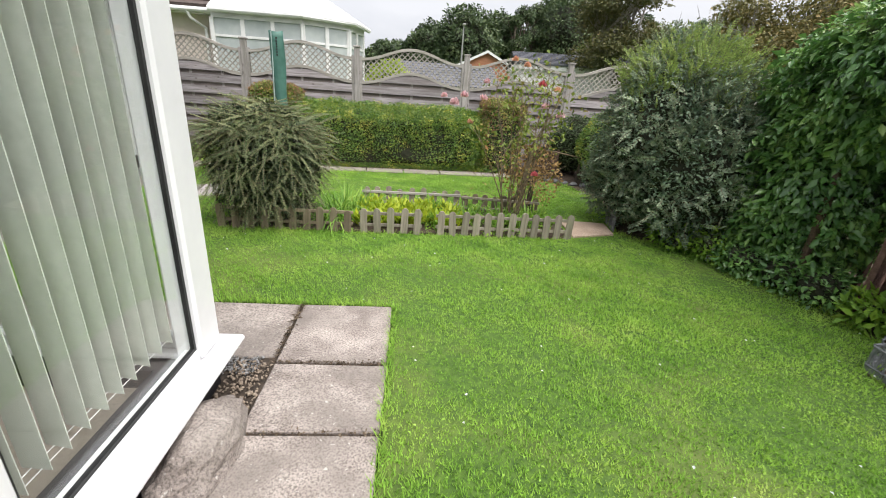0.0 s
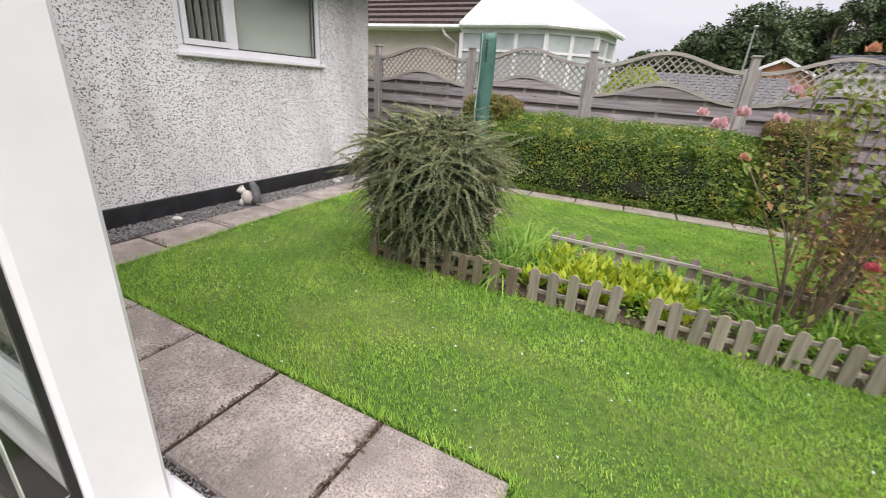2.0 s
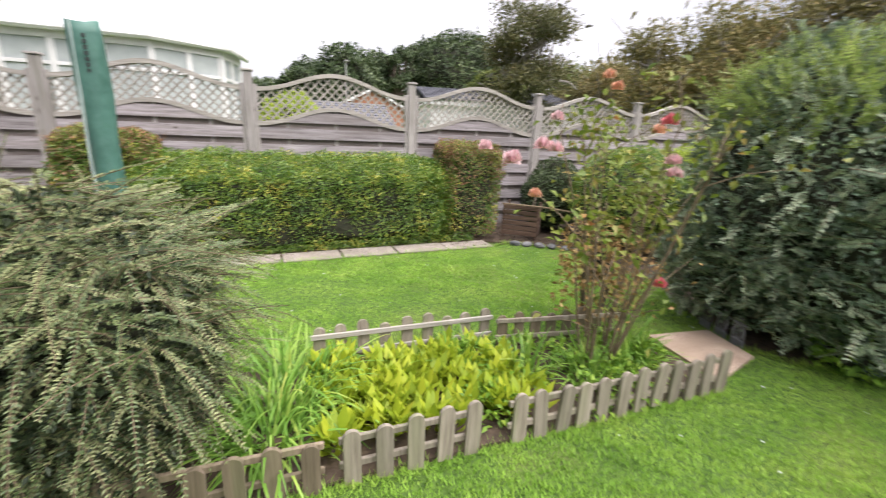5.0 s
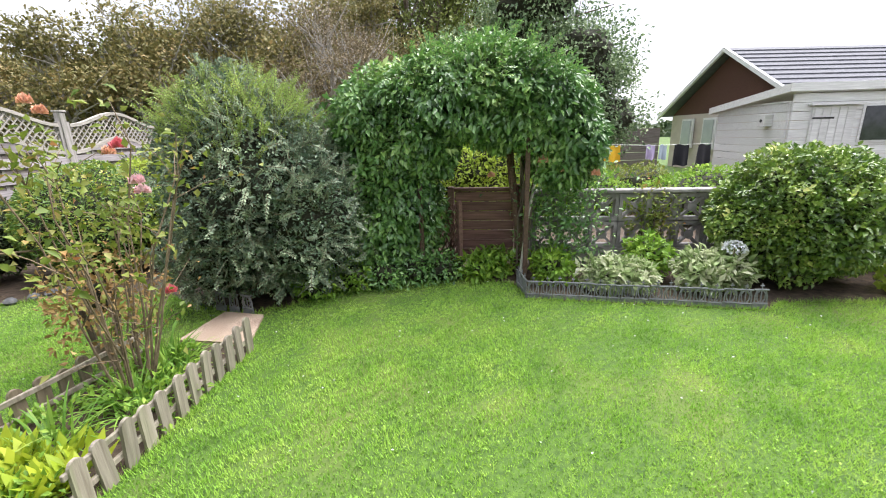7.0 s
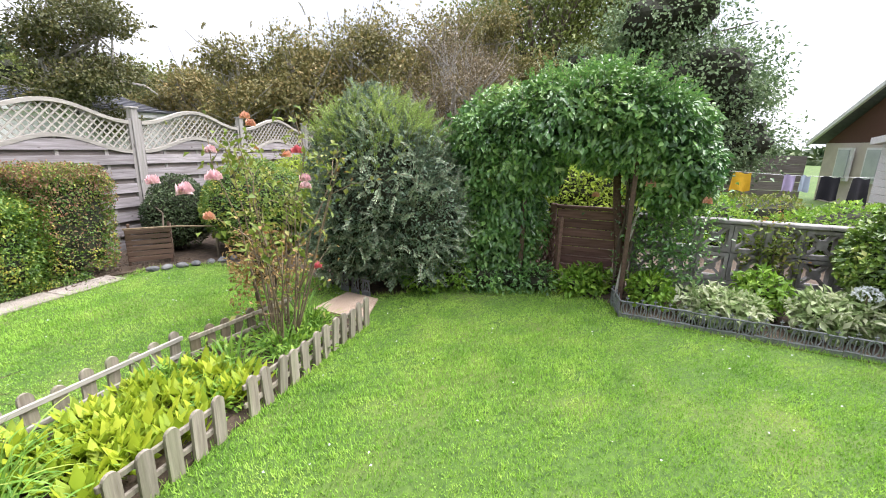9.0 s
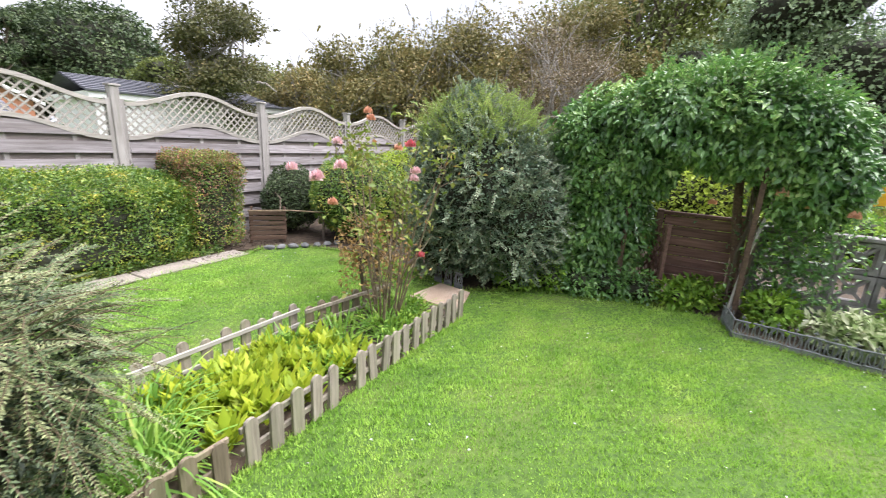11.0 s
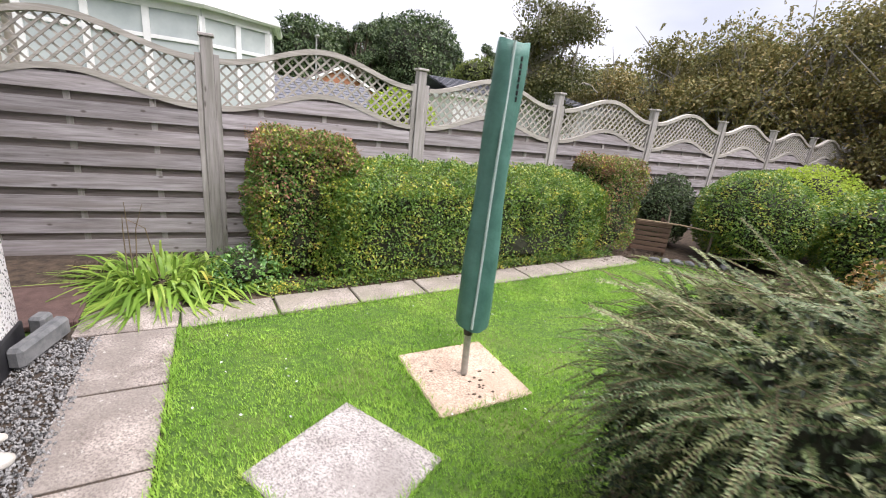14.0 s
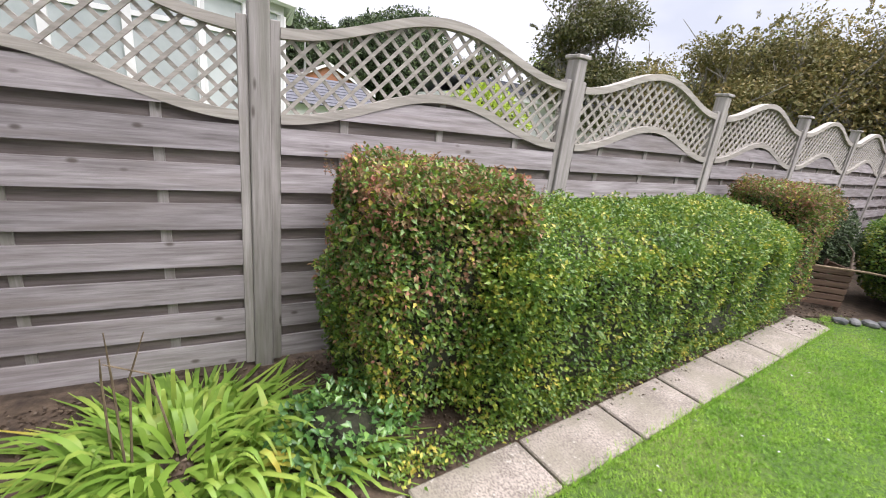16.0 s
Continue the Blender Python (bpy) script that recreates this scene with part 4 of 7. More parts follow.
# ---- the glazed garden room ----
RX, RY = 0.505, 3.175
bm = boxed(RX - 0.2, RX - 0.02, -4.0, RY - 0.02, -0.05, 0.19)
box(bm, WX, RX - 0.2, RY - 0.2, RY - 0.02, -0.05, 0.19)
tagged(put("wall_garden_room_base", bm, M_plinth), "low black painted base wall of the garden room", "wall", kind="structure")
tagged(put("floor_garden_room", boxed(WX, RX - 0.2, -4.0, RY - 0.2, -0.05, 0.1), M_carpet), "beige carpet floor of the garden room", "floor", kind="structure")
tagged(put("ceiling_garden_room", boxed(WX, RX + 0.15, -4.2, RY + 0.15, 2.3, 2.46), M_white), "flat white roof and ceiling of the garden room", "ceiling", kind="structure")
tagged(put("wall_garden_room_rear", boxed(WX, RX - 0.02, -4.2, -4.0, 0.0, 2.3), M_dash), "rear wall of the garden room", "wall", kind="structure")

room = thing("garden_room_window", label="white plastic full-height glazing with black gaskets", category="window", kind="structure")
part("corner_post", boxed(RX - 0.12, RX, RY - 0.165, RY, 0.225, 2.3, 0.012), M_upvc, room)
part("window_sill", boxed(RX - 0.12, RX + 0.085, -4.0, RY + 0.06, 0.185, 0.215, 0.01), M_upvc, room)
part("window_sill", boxed(WX, RX - 0.12, RY - 0.12, RY + 0.06, 0.185, 0.215, 0.01), M_upvc, room)
part("bottom_rail", boxed(RX - 0.08, RX - 0.012, -4.0, RY - 0.165, 0.2151, 0.275, 0.006), M_upvc, room)
part("bottom_rail", boxed(WX, RX - 0.12, RY - 0.08, RY - 0.012, 0.2151, 0.275, 0.006), M_upvc, room)
part("top_rail", boxed(RX - 0.08, RX - 0.012, -4.0, RY - 0.165, 2.22, 2.3, 0.006), M_upvc, room)
part("top_rail", boxed(WX, RX - 0.12, RY - 0.08, RY - 0.012, 2.22, 2.3, 0.006), M_upvc, room)
side_mullions = (2.15, 1.0, -0.2, -1.4, -2.6)
front_mullions = (-0.75, -1.65)
for y in side_mullions:
    part("mullion", boxed(RX - 0.085, RX - 0.004, y - 0.05, y + 0.05, 0.276, 2.22, 0.008), M_upvc, room)
for x in front_mullions:
    part("mullion", boxed(x - 0.05, x + 0.05, RY - 0.085, RY - 0.004, 0.276, 2.22, 0.008), M_upvc, room)
ys = [RY - 0.115, *side_mullions, -4.0]
for a, b in zip(ys[1:], ys):
    a, b = a + 0.05, b - 0.05
    bm = bmesh.new()
    for args in ((RX - 0.045, RX - 0.024, a, b, 0.275, 0.29), (RX - 0.045, RX - 0.024, a, b, 2.205, 2.22),
                 (RX - 0.045, RX - 0.024, a, a + 0.015, 0.29, 2.205), (RX - 0.045, RX - 0.024, b - 0.015, b, 0.29, 2.205)):
        box(bm, *args)
    part("gasket", bm, M_gasket, room)
    g = part("pane", boxed(RX - 0.042, RX - 0.034, a + 0.003, b - 0.003, 0.278, 2.217), M_glass, room)
    g.visible_shadow = False
xs = [WX + 0.02, *front_mullions[::-1], RX - 0.07]
for a, b in zip(xs, xs[1:]):
    a, b = a + 0.05, b - 0.05
    g = part("pane", boxed(a, b, RY - 0.042, RY - 0.034, 0.278, 2.217), M_glass, room)
    g.visible_shadow = False
blind_n = 0
y = RY - 0.15
while y > -1.2:
    s = part("blind_slat", boxed(-0.0012, 0.0012, -0.044, 0.044, 0.3, 2.24), M_blind, room, "pale green vertical blind slat")
    s.matrix_basis = pose(RX - 0.17, y, 0, 0, 0, 81 + 4 * math.sin(blind_n * 1.7))
    y -= 0.078
    blind_n += 1
bm = bmesh.new()
for k in range(34):
    for e in (-0.03, 0.03):
        tube(bm, [(RX - 0.17 + e * 0.5, RY - 0.15 - 0.078 * k, 0.302), (RX - 0.17 + e * 0.5, RY - 0.15 - 0.078 * (k + 1), 0.302)], 0.0018, 4)
part("blind_chain", bm, M_upvc, room)

rock = thing("rough_stone", 0.6, 2.72, 0, label="rough lichened lump of stone beside the paving", category="stone")
bm = bmesh.new()
bmesh.ops.create_icosphere(bm, subdivisions=4, radius=1.0)
q = np.array([v.co[:] for v in bm.verts])
q = q * (1 + 0.16 * lump(q, 2.5, 3) + 0.05 * lump(q, 9, 4) + 0.03 * lump(q, 28, 5))[:, None] * [0.14, 0.26, 0.14]
q[:, 2] = np.maximum(q[:, 2] + 0.02, -0.02)
for v, c in zip(bm.verts, q):
    v.co = c
part("stone", bm, M_slab, rock)


# ---- the boundary fence ----
PW = 1.835
fence = thing("boundary_fence", label="weathered grey timber fence with arched lattice tops", category="fence")


def wave(x):
    return 0.5 - 0.5 * math.cos(2 * math.pi * x / PW)


def low_edge(x):
    return 1.34 + 0.195 * wave(x) ** 1.1


def top_edge(x):
    return 1.72 + 0.2 * wave(x) ** 1.1


def build_panel():
    panel = thing("panel")
    panel.parent = fence
    xs = [0.045 + (PW - 0.09) * k / 40 for k in range(41)]

    def board(name, z0, z1, y0, y1, material):
        pts = [(x, min(z1, low_edge(x))) for x in xs if min(z1, low_edge(x)) > z0 + 0.012]
        if len(pts) < 3:
            return
        flat = z1 <= low_edge(0.045)
        if flat:
            pts = [pts[0], pts[-1]]
        outline = [(pts[0][0], z0), (pts[-1][0], z0)] + pts[::-1]
        bm = plate(bmesh.new(), outline, y0, y1)
        for v in bm.verts:
            v.co.y -= (v.co.z - z1) * -0.07
        part(name, bm, material, panel)

    z = 0.035
    while z < 1.56:
        board("slat", z, z + 0.125, -0.03, -0.016, M_fence)
        # boards in the gaps, coloured darker to stand for shade there
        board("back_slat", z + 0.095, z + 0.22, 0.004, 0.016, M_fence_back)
        z += 0.19
    for x in (0.36, 0.92, 1.47):
        part("batten", boxed(x - 0.021, x + 0.021, -0.012, 0.004, 0.03, low_edge(x) - 0.01), M_fence_v, panel)
    for x in (0.0, PW - 0.045):
        part("stile", boxed(x, x + 0.045, -0.034, 0.024, 0.02, 1.77 if x == 0 else 1.77, 0.003), M_fence_v, panel)
    for nm, fn in (("curved_rail", low_edge), ("top_rail", top_edge)):
        lo = [(x, fn(x) - 0.022) for x in xs]
        hi = [(x, fn(x) + 0.024) for x in xs]
        bm = bmesh.new()
        y0, y1 = -0.04, 0.026
        grid = [[bm.verts.new((x, y, z)) for (x, z), y in ((lo[i], y0), (hi[i], y0), (hi[i], y1), (lo[i], y1))] for i in range(len(xs))]
        for a, b in zip(grid, grid[1:]):
            for i in range(4):
                bm.faces.new((a[i], b[i], b[(i + 1) % 4], a[(i + 1) % 4]))
        bm.faces.new(grid[0][::-1])
        bm.faces.new(grid[-1])
        bmesh.ops.recalc_face_normals(bm, faces=bm.faces[:])
        part(nm, bm, M_lattice, panel)
    # the diamond lattice, two layers of thin laths
    for sgn, y0 in ((1, -0.018), (-1, -0.006)):
        c = -2.6
        while c < 4.4:
            run = []
            for i in range(241):
                x = 0.045 + (PW - 0.09) * i / 240
                z = sgn * (x - c) * 1.0 + 1.65
                if low_edge(x) < z < top_edge(x):
                    run.append((x, z))
                elif run:
                    break
            if len(run) > 5:
                (xa, za), (xb, zb) = run[0], run[-1]
                hw = 0.0125
                o = [(xa, za - hw), (xb, zb - hw), (xb, zb + hw), (xa, za + hw)]
                part("lattice_lath", plate(bmesh.new(), o, y0, y0 + 0.011), M_lattice, panel)
            c += 0.098
    return panel


def build_post():
    p = thing("post")
    p.parent = fence
    part("post_shaft", boxed(-0.046, 0.046, -0.05, 0.046, -0.1, 1.9, 0.006), M_fence_v, p)
    part("cap", boxed(-0.06, 0.06, -0.064, 0.06, 1.9, 1.925, 0.005), M_fence_v, p)
    return p


POSTS = [(-5.52, 9.86), (-3.58, 9.73), (-1.63, 9.6), (0.304, 9.525), (2.235, 9.575), (4.166, 9.65), (6.1, 9.75), (8.03, 9.86), (9.96, 9.98), (11.89, 10.1), (13.82, 10.2)]
panel, post = build_panel(), build_post()
for k, ((ax, ay), (bx, by)) in enumerate(zip(POSTS, POSTS[1:])):
    ang = math.degrees(math.atan2(by - ay, bx - ax))
    length = math.hypot(bx - ax, by - ay)
    off = 0.046
    u = ((bx - ax) / length, (by - ay) / length)
    m = pose(ax + u[0] * off, ay + u[1] * off, 0, 0, 0, ang)
    fill = Matrix.Diagonal(((length - 0.092) / PW, 1, 1, 1))
    mp = pose(ax, ay, 0, 0, 0, ang)
    if k == 0:
        panel.matrix_basis, post.matrix_basis = m @ fill, mp
    else:
        copy_thing(panel, m).matrix_basis = m @ fill
        copy_thing(post, mp)

# ---- low picket edging round the flower bed ----


def picket_outline(w, h):
    r = w / 2
    return [(-r, 0), (r, 0)] + [(r * math.cos(a), h - 0.035 + 0.035 * math.sin(a)) for a in (math.pi * i / 8 for i in range(9))]


def picket_run(ax, ay, bx, by, n, height, material, label, rail_mat, behind=1):
    run = thing("picket_edging", ax, ay, 0, math.degrees(math.atan2(by - ay, bx - ax)), label=label, category="picket edging", group="low picket edging of the flower bed")
    length = math.hypot(bx - ax, by - ay)
    shared = {}
    for k in range(n):
        key = k % 3
        h = height * (0.97, 1.0, 1.03)[key]
        if key not in shared:
            bm = plate(bmesh.new(), picket_outline(0.068, h), -0.009, 0.009)
            me = bpy.data.meshes.new("picket")
            bm.to_mesh(me)
            bm.free()
            me.materials.append(material)
            shared[key] = me
        ob = new("picket", shared[key])
        ob.parent = run
        x = length * (k + 0.0) / (n - 1)
        ob.matrix_basis = pose(x, rng.uniform(-0.004, 0.004), rng.uniform(-0.02, 0.006), rng.uniform(-3, 3), rng.uniform(-2.5, 2.5), rng.uniform(-3, 3))
    for z in (0.06, 0.175):
        part("rail", boxed(-0.05, length + 0.05, 0.011 * behind, 0.029 * behind, z, z + 0.03, 0.003) if behind > 0 else boxed(-0.05, length + 0.05, -0.029, -0.011, z, z + 0.03, 0.003), rail_mat, run)
    return run


LBL = "low weathered picket edging with rounded tops beside the lawn"
picket_run(-0.42, 5.345, 0.75, 5.355, 10, 0.235, M_picket_dark, "short brown mossy picket edging under the arching shrub", M_picket_dark)
picket_run(0.905, 5.36, 1.42, 5.375, 5, 0.262, M_picket, LBL, M_picket)
picket_run(1.655, 5.38, 2.96, 5.41, 12, 0.255, M_picket, LBL, M_picket)
picket_run(0.83, 6.265, 1.88, 6.27, 9, 0.25, M_picket, "low weathered picket edging at the back of the bed", M_lattice, -1)
picket_run(1.98, 6.2, 2.78, 6.1, 8, 0.24, M_picket_dark, "low dark picket edging at the back of the bed", M_picket, -1)

# ---- the folded rotary clothes line in its green cover ----
line = thing("rotary_clothes_line", -0.322, 7.09, 0, -48, label="folded rotary clothes line in a green zip cover", category="clothes line")
bm = tube(bmesh.new(), [(0, 0, 0), (-0.01, 0, 0.4)], 0.021, 12)
part("pole", bm, M_steel, line)
bm = tube(bmesh.new(), [(-0.008, 0, 0.28), (-0.01, 0, 0.36), (-0.01, 0, 0.42)], [0.026, 0.036, 0.04], 12)
part("hub", bm, M_black, line)
bm = bmesh.new()
rings = []
for k in range(26):
    s = k / 25
    z = 0.345 + 1.5 * s
    r = 0.088 + 0.012 * math.sin(s * 9) * 0.4 - 0.012 * s
    ring = []
    for i in range(20):
        a = 2 * math.pi * i / 20
        rr = r * (1 + 0.06 * math.sin(3 * a + 7 * s) + 0.04 * math.sin(5 * a - 13 * s))
        fx = 1.08 - 0.1 * s
        ring.append(bm.verts.new((fx * rr * math.cos(a) + 0.012 * s, rr * (0.92 + 0.1 * s) * math.sin(a), z + (0.012 * math.sin(2 * a) if k in (0, 25) else 0))))
    rings.append(ring)
for a, b in zip(rings, rings[1:]):
    for i in range(20):
        bm.faces.new((a[i], a[(i + 1) % 20], b[(i + 1) % 20], b[i]))
bm.faces.new(rings[-1])
cover = part("cover", bm, M_cover, line, "green cloth cover")
for f in cover.data.polygons:
    f.use_smooth = True
bm = bmesh.new()
tube(bm, [(0.03 + 0.012 * s, -0.086 + 0.006 * math.sin(9 * s) + 0.004 * s, 0.36 + 1.48 * s) for s in (k / 14 for k in range(15))], 0.007, 6)
part("zip", bm, M_piping, cover, "pale zip tape")
bm = bmesh.new()
for k in range(7):
    box(bm, 0.066, 0.08, -0.044, -0.03, 1.58 + 0.03 * k, 1.6 + 0.03 * k)
part("print_mark", bm, M_gasket, cover, "small dark printed marks")

# ---- hedge ----
hedge = thing("clipped_hedge", 0.85, 9.0, 0, 3.0, label="long low clipped green privet hedge with yellowing leaves", category="hedge")
c, r = (0, 0, 0.44), (1.72, 0.38, 0.46)
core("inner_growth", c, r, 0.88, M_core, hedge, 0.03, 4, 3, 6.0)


def hedge_leaves(parent, cx, cy, cz, hx, hy, hz, n, size, material, name="foliage", seed=4, bulge=0.05, upper=0.0, slope=0.0):
    """Leaves over the top and sides of a clipped block."""
    areas = np.array([2 * hx * 2 * hy, 2 * hx * 2 * hz, 2 * hx * 2 * hz, 2 * hy * 2 * hz, 2 * hy * 2 * hz])
    face = rng.choice(5, n, p=areas / areas.sum())
    u, w = rng.uniform(-1, 1, n), rng.uniform(-1, 1, n)
    p, out = np.zeros((n, 3)), np.zeros((n, 3))
    for k, (ax_, ay_, az_) in enumerate(((0, 0, 1), (0, -1, 0), (0, 1, 0), (-1, 0, 0), (1, 0, 0))):
        s = face == k
        out[s] = (ax_, ay_, az_)
        if az_:
            p[s] = np.stack([u[s] * hx, w[s] * hy, np.full(s.sum(), hz)], 1)
        elif ay_:
            p[s] = np.stack([u[s] * hx, np.full(s.sum(), ay_ * hy), w[s] * hz], 1)
        else:
            p[s] = np.stack([np.full(s.sum(), ax_ * hx), u[s] * hy, w[s] * hz], 1)
    q = p / np.array([hx, hy, hz])
    k = (np.abs(q) ** 7).sum(1) ** (-1 / 7)
    p = p * k[:, None]
    amount = bulge * lump(p, 4.5, seed) + 0.02 * lump(p, 14, seed + 1)
    taper = np.clip((p[:, 2] + hz) / (2 * hz), 0, 1)
    p = p + out * (amount + 0.03 * lump(p, 30, seed + 2) - 0.17 * rng.uniform(0, 1, n) ** 1.5)[:, None]
    p[:, 1] *= 0.86 + 0.14 * taper ** 0.5
    p[:, 2] -= slope * taper ** 3 * np.clip(0.35 - p[:, 1] / hy, 0, 2) ** 1.5
    p = p + [cx, cy, cz]
    rise = np.clip(p[:, 2] / (2 * hz), 0, 1)
    keep = (p[:, 2] > 0.03) & (rng.uniform(0, 1, n) < (rise ** upper if upper else np.clip(0.3 + 1.9 * rise, 0, 1)))
    p, out = p[keep], out[keep]
    way = unit(out * 0.6 + rng.normal(size=p.shape) * 0.8)
    up = unit(out + [0, 0, 0.3] + rng.normal(size=p.shape) * 0.4)
    s = size * rng.uniform(0.6, 1.35, len(p))
    return leaves(name, p, way, up, s, s * 0.6, material, parent)


hedge_leaves(hedge, 0, 0, 0.51, 1.75, 0.42, 0.53, 78000, 0.026, L_priv, bulge=0.06, slope=0.12)
hedge_leaves(hedge, 0, 0, 0.5, 1.73, 0.43, 0.52, 6000, 0.022, L_lime, "yellow_foliage", bulge=0.06, slope=0.12)
for nm, x, y, hx, hy, top, n, lab in (("taller_hedge_bush", -0.95, 9.06, 0.41, 0.36, 1.21, 34000, "taller clipped privet bush with reddish brown top at the hedge end"),
                                      ("rounded_hedge_bush", 2.86, 9.1, 0.38, 0.36, 1.2, 15000, "rounded clipped privet bush with reddish brown top")):
    b = thing(nm, x, y, 0, 3, label=lab, category="hedge bush")
    core("inner_growth", (0, 0, top / 2), (hx, hy, top / 2), 0.8, M_core, b, 0.06, 3, 5, 5.0)
    hedge_leaves(b, 0, 0, top / 2, hx, hy, top / 2, n, 0.027, L_priv, seed=8, bulge=0.07)
    hedge_leaves(b, 0, 0, top / 2, hx * 1.02, hy * 1.02, top / 2 + 0.01, int(n * (0.9 if x < 0 else 1.5)), 0.024, L_privtop, "reddish_foliage", seed=8, bulge=0.07, upper=1.6 if x < 0 else 1.0)
    tw = 150
    p = np.stack([rng.uniform(-hx, hx, tw), rng.uniform(-hy, hy, tw), np.full(tw, top - 0.1)], 1)
    shoots("tip_growth", p, unit(rng.normal(size=p.shape) * 0.5 + [0, 0, 1]), rng.uniform(0.06, 0.15, tw), 0.1, 0.016, 6, L_privtop, M_twig, b)

ground_ivy = thing("ground_ivy", 0.7, 8.66, 0, 4, label="dark low ivy and weeds along the foot of the hedge", category="ivy")
for k in range(5):
    n = 1100
    p = np.stack([rng.uniform(-2.0 + 0.84 * k, -1.16 + 0.84 * k, n), 0.04 + rng.normal(0, 0.05, n), 0.01 + 0.08 * rng.uniform(0, 1, n) ** 2], 1)
    leaves("runner", p, rng.normal(size=p.shape) + [0, -0.4, 0.3], rng.normal(size=p.shape) * 0.4 + [0, -0.5, 1], rng.uniform(0.014, 0.032, n), 0.015, L_priv, ground_ivy)

# ---- the arching small-leaved shrub over the picket edging ----
shrub = thing("arching_shrub", -0.07, 5.64, 0, label="dense arching shrub of long grey-green shoots beside the lawn", category="shrub")
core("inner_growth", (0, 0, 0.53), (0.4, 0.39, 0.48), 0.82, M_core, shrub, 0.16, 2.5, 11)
# dark leaves beneath the combs, the interior's shade in their colour
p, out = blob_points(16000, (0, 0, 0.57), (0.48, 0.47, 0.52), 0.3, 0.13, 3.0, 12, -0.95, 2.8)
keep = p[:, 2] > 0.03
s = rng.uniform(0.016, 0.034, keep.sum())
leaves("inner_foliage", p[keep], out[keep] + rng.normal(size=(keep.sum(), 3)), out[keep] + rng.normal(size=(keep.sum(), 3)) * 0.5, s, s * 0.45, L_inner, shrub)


def comb_shoots(name, n, low, high, rise, reach, sag, leaf, material, fill=0.0):
    """Stiff shoots from the body between two heights, their leaves in two flat rows."""
    a = rng.uniform(0, 6.283, n)
    lv = rng.uniform(low, high, n)
    full = np.clip(0.42 + 0.62 * np.minimum(lv / 0.72, 1), 0, 1.04) * np.sqrt(np.maximum(0.05, 1 - np.clip((lv - 0.68) / 0.46, 0, 1) ** 2.2))
    rad = 0.5 * full * (1 + 0.12 * np.sin(3 * a + 4 * lv) + 0.06 * np.sin(7 * a)) * rng.uniform(0.72, 1.0, n)
    if fill:
        rad = 0.48 * np.sqrt(rng.uniform(0, 1, n))
        lv = 1.12 - 1.0 * rad ** 2 - rng.uniform(0, 0.07, n) + 0.04 * np.sin(5 * a + 9 * rad)
    base_p = np.stack([rad * np.cos(a), rad * np.sin(a), lv], 1)
    b = a + rng.normal(0, 1.25, n)
    way = unit(np.stack([np.cos(b), np.sin(b), rise + rng.normal(0, 0.42, n)], 1))
    face = unit(np.stack([np.cos(a), np.sin(a), np.full(n, 1.1)], 1))
    per = max(10, int(np.mean(reach) / 0.0095))
    shoots(name, base_p, way, rng.uniform(*reach, n), rng.uniform(*sag, n), leaf, per, material, M_twig, shrub, 0.42, taper=0.35, twig=0.0028, face=face)


comb_shoots("lower_growth", 420, 0.08, 0.55, -0.35, (0.12, 0.28), (0.2, 0.8), 0.018, L_coto)
comb_shoots("foliage", 620, 0.45, 0.95, 0.0, (0.16, 0.36), (0.15, 0.7), 0.019, L_coto)
comb_shoots("pale_growth", 230, 0.25, 0.98, 0.0, (0.2, 0.36), (0.2, 0.8), 0.019, L_cotopale)
comb_shoots("top_growth", 420, 0.86, 1.06, 0.12, (0.16, 0.32), (0.05, 0.4), 0.018, L_coto, 1.0)
comb_shoots("pale_top_growth", 210, 0.88, 1.07, 0.16, (0.2, 0.36), (0.05, 0.4), 0.019, L_cotopale, 1.0)
bm = bmesh.new()
for k in range(9):
    a = rng.uniform(0, 6.28)
    tube(bm, [(0.08 * math.cos(a), 0.08 * math.sin(a), 0), (0.3 * math.cos(a), 0.3 * math.sin(a), 0.4)], [0.02, 0.01], 5)
part("stem_base", bm, M_bark, shrub)


# ---- planting in the picket-edged bed ----
def clump(name, x, y, n, length, width, material, label, category="plant", spread=0.12, lean=0.6, droop=0.8, group=""):
    ob = thing(name, x, y, 0, label=label, category=category, group=group)
    a = rng.uniform(0, 6.283, n)
    r = spread * np.sqrt(rng.uniform(0, 1, n))
    p = np.stack([r * np.cos(a), r * np.sin(a), np.full(n, 0.01)], 1)
    b = a + rng.normal(0, 0.5, n)
    t = rng.uniform(0.05, lean, n)
    way = unit(np.stack([np.cos(b) * t, np.sin(b) * t, np.ones(n)], 1))
    ln, wd, dr = length * rng.uniform(0.55, 1.1, n), width * rng.uniform(0.7, 1.2, n), droop * rng.uniform(0.5, 1.2, n)
    sector = (np.mod(a, 6.283) // (6.283 / 5)).astype(int)
    for k in range(5):
        q = sector == k
        straps("tuft", p[q], way[q], ln[q], wd[q], material, ob, dr[q], 6)
    return ob


clump("strap_leaved_clump", 0.6, 5.68, 170, 0.58, 0.014, L_blade, "grassy clump of arching bright green strap leaves", spread=0.16, lean=1.4, droop=0.75, group="grassy clumps beside the shrub")
clump("strap_leaved_clump", 0.66, 6.0, 190, 0.62, 0.014, L_blade, "grassy clump of arching bright green strap leaves", spread=0.2, lean=1.4, droop=0.75)
for x, y, n in ((1.95, 5.85, 60), (2.3, 5.7, 90), (2.62, 5.75, 80), (1.62, 6.0, 40), (2.75, 5.95, 50)):
    clump("crocosmia_clump", x, y, n, 0.42, 0.014, L_blade, "clump of drooping green strap leaves round the rose", spread=0.12, lean=1.1, droop=0.6, group="strap-leaved clumps")
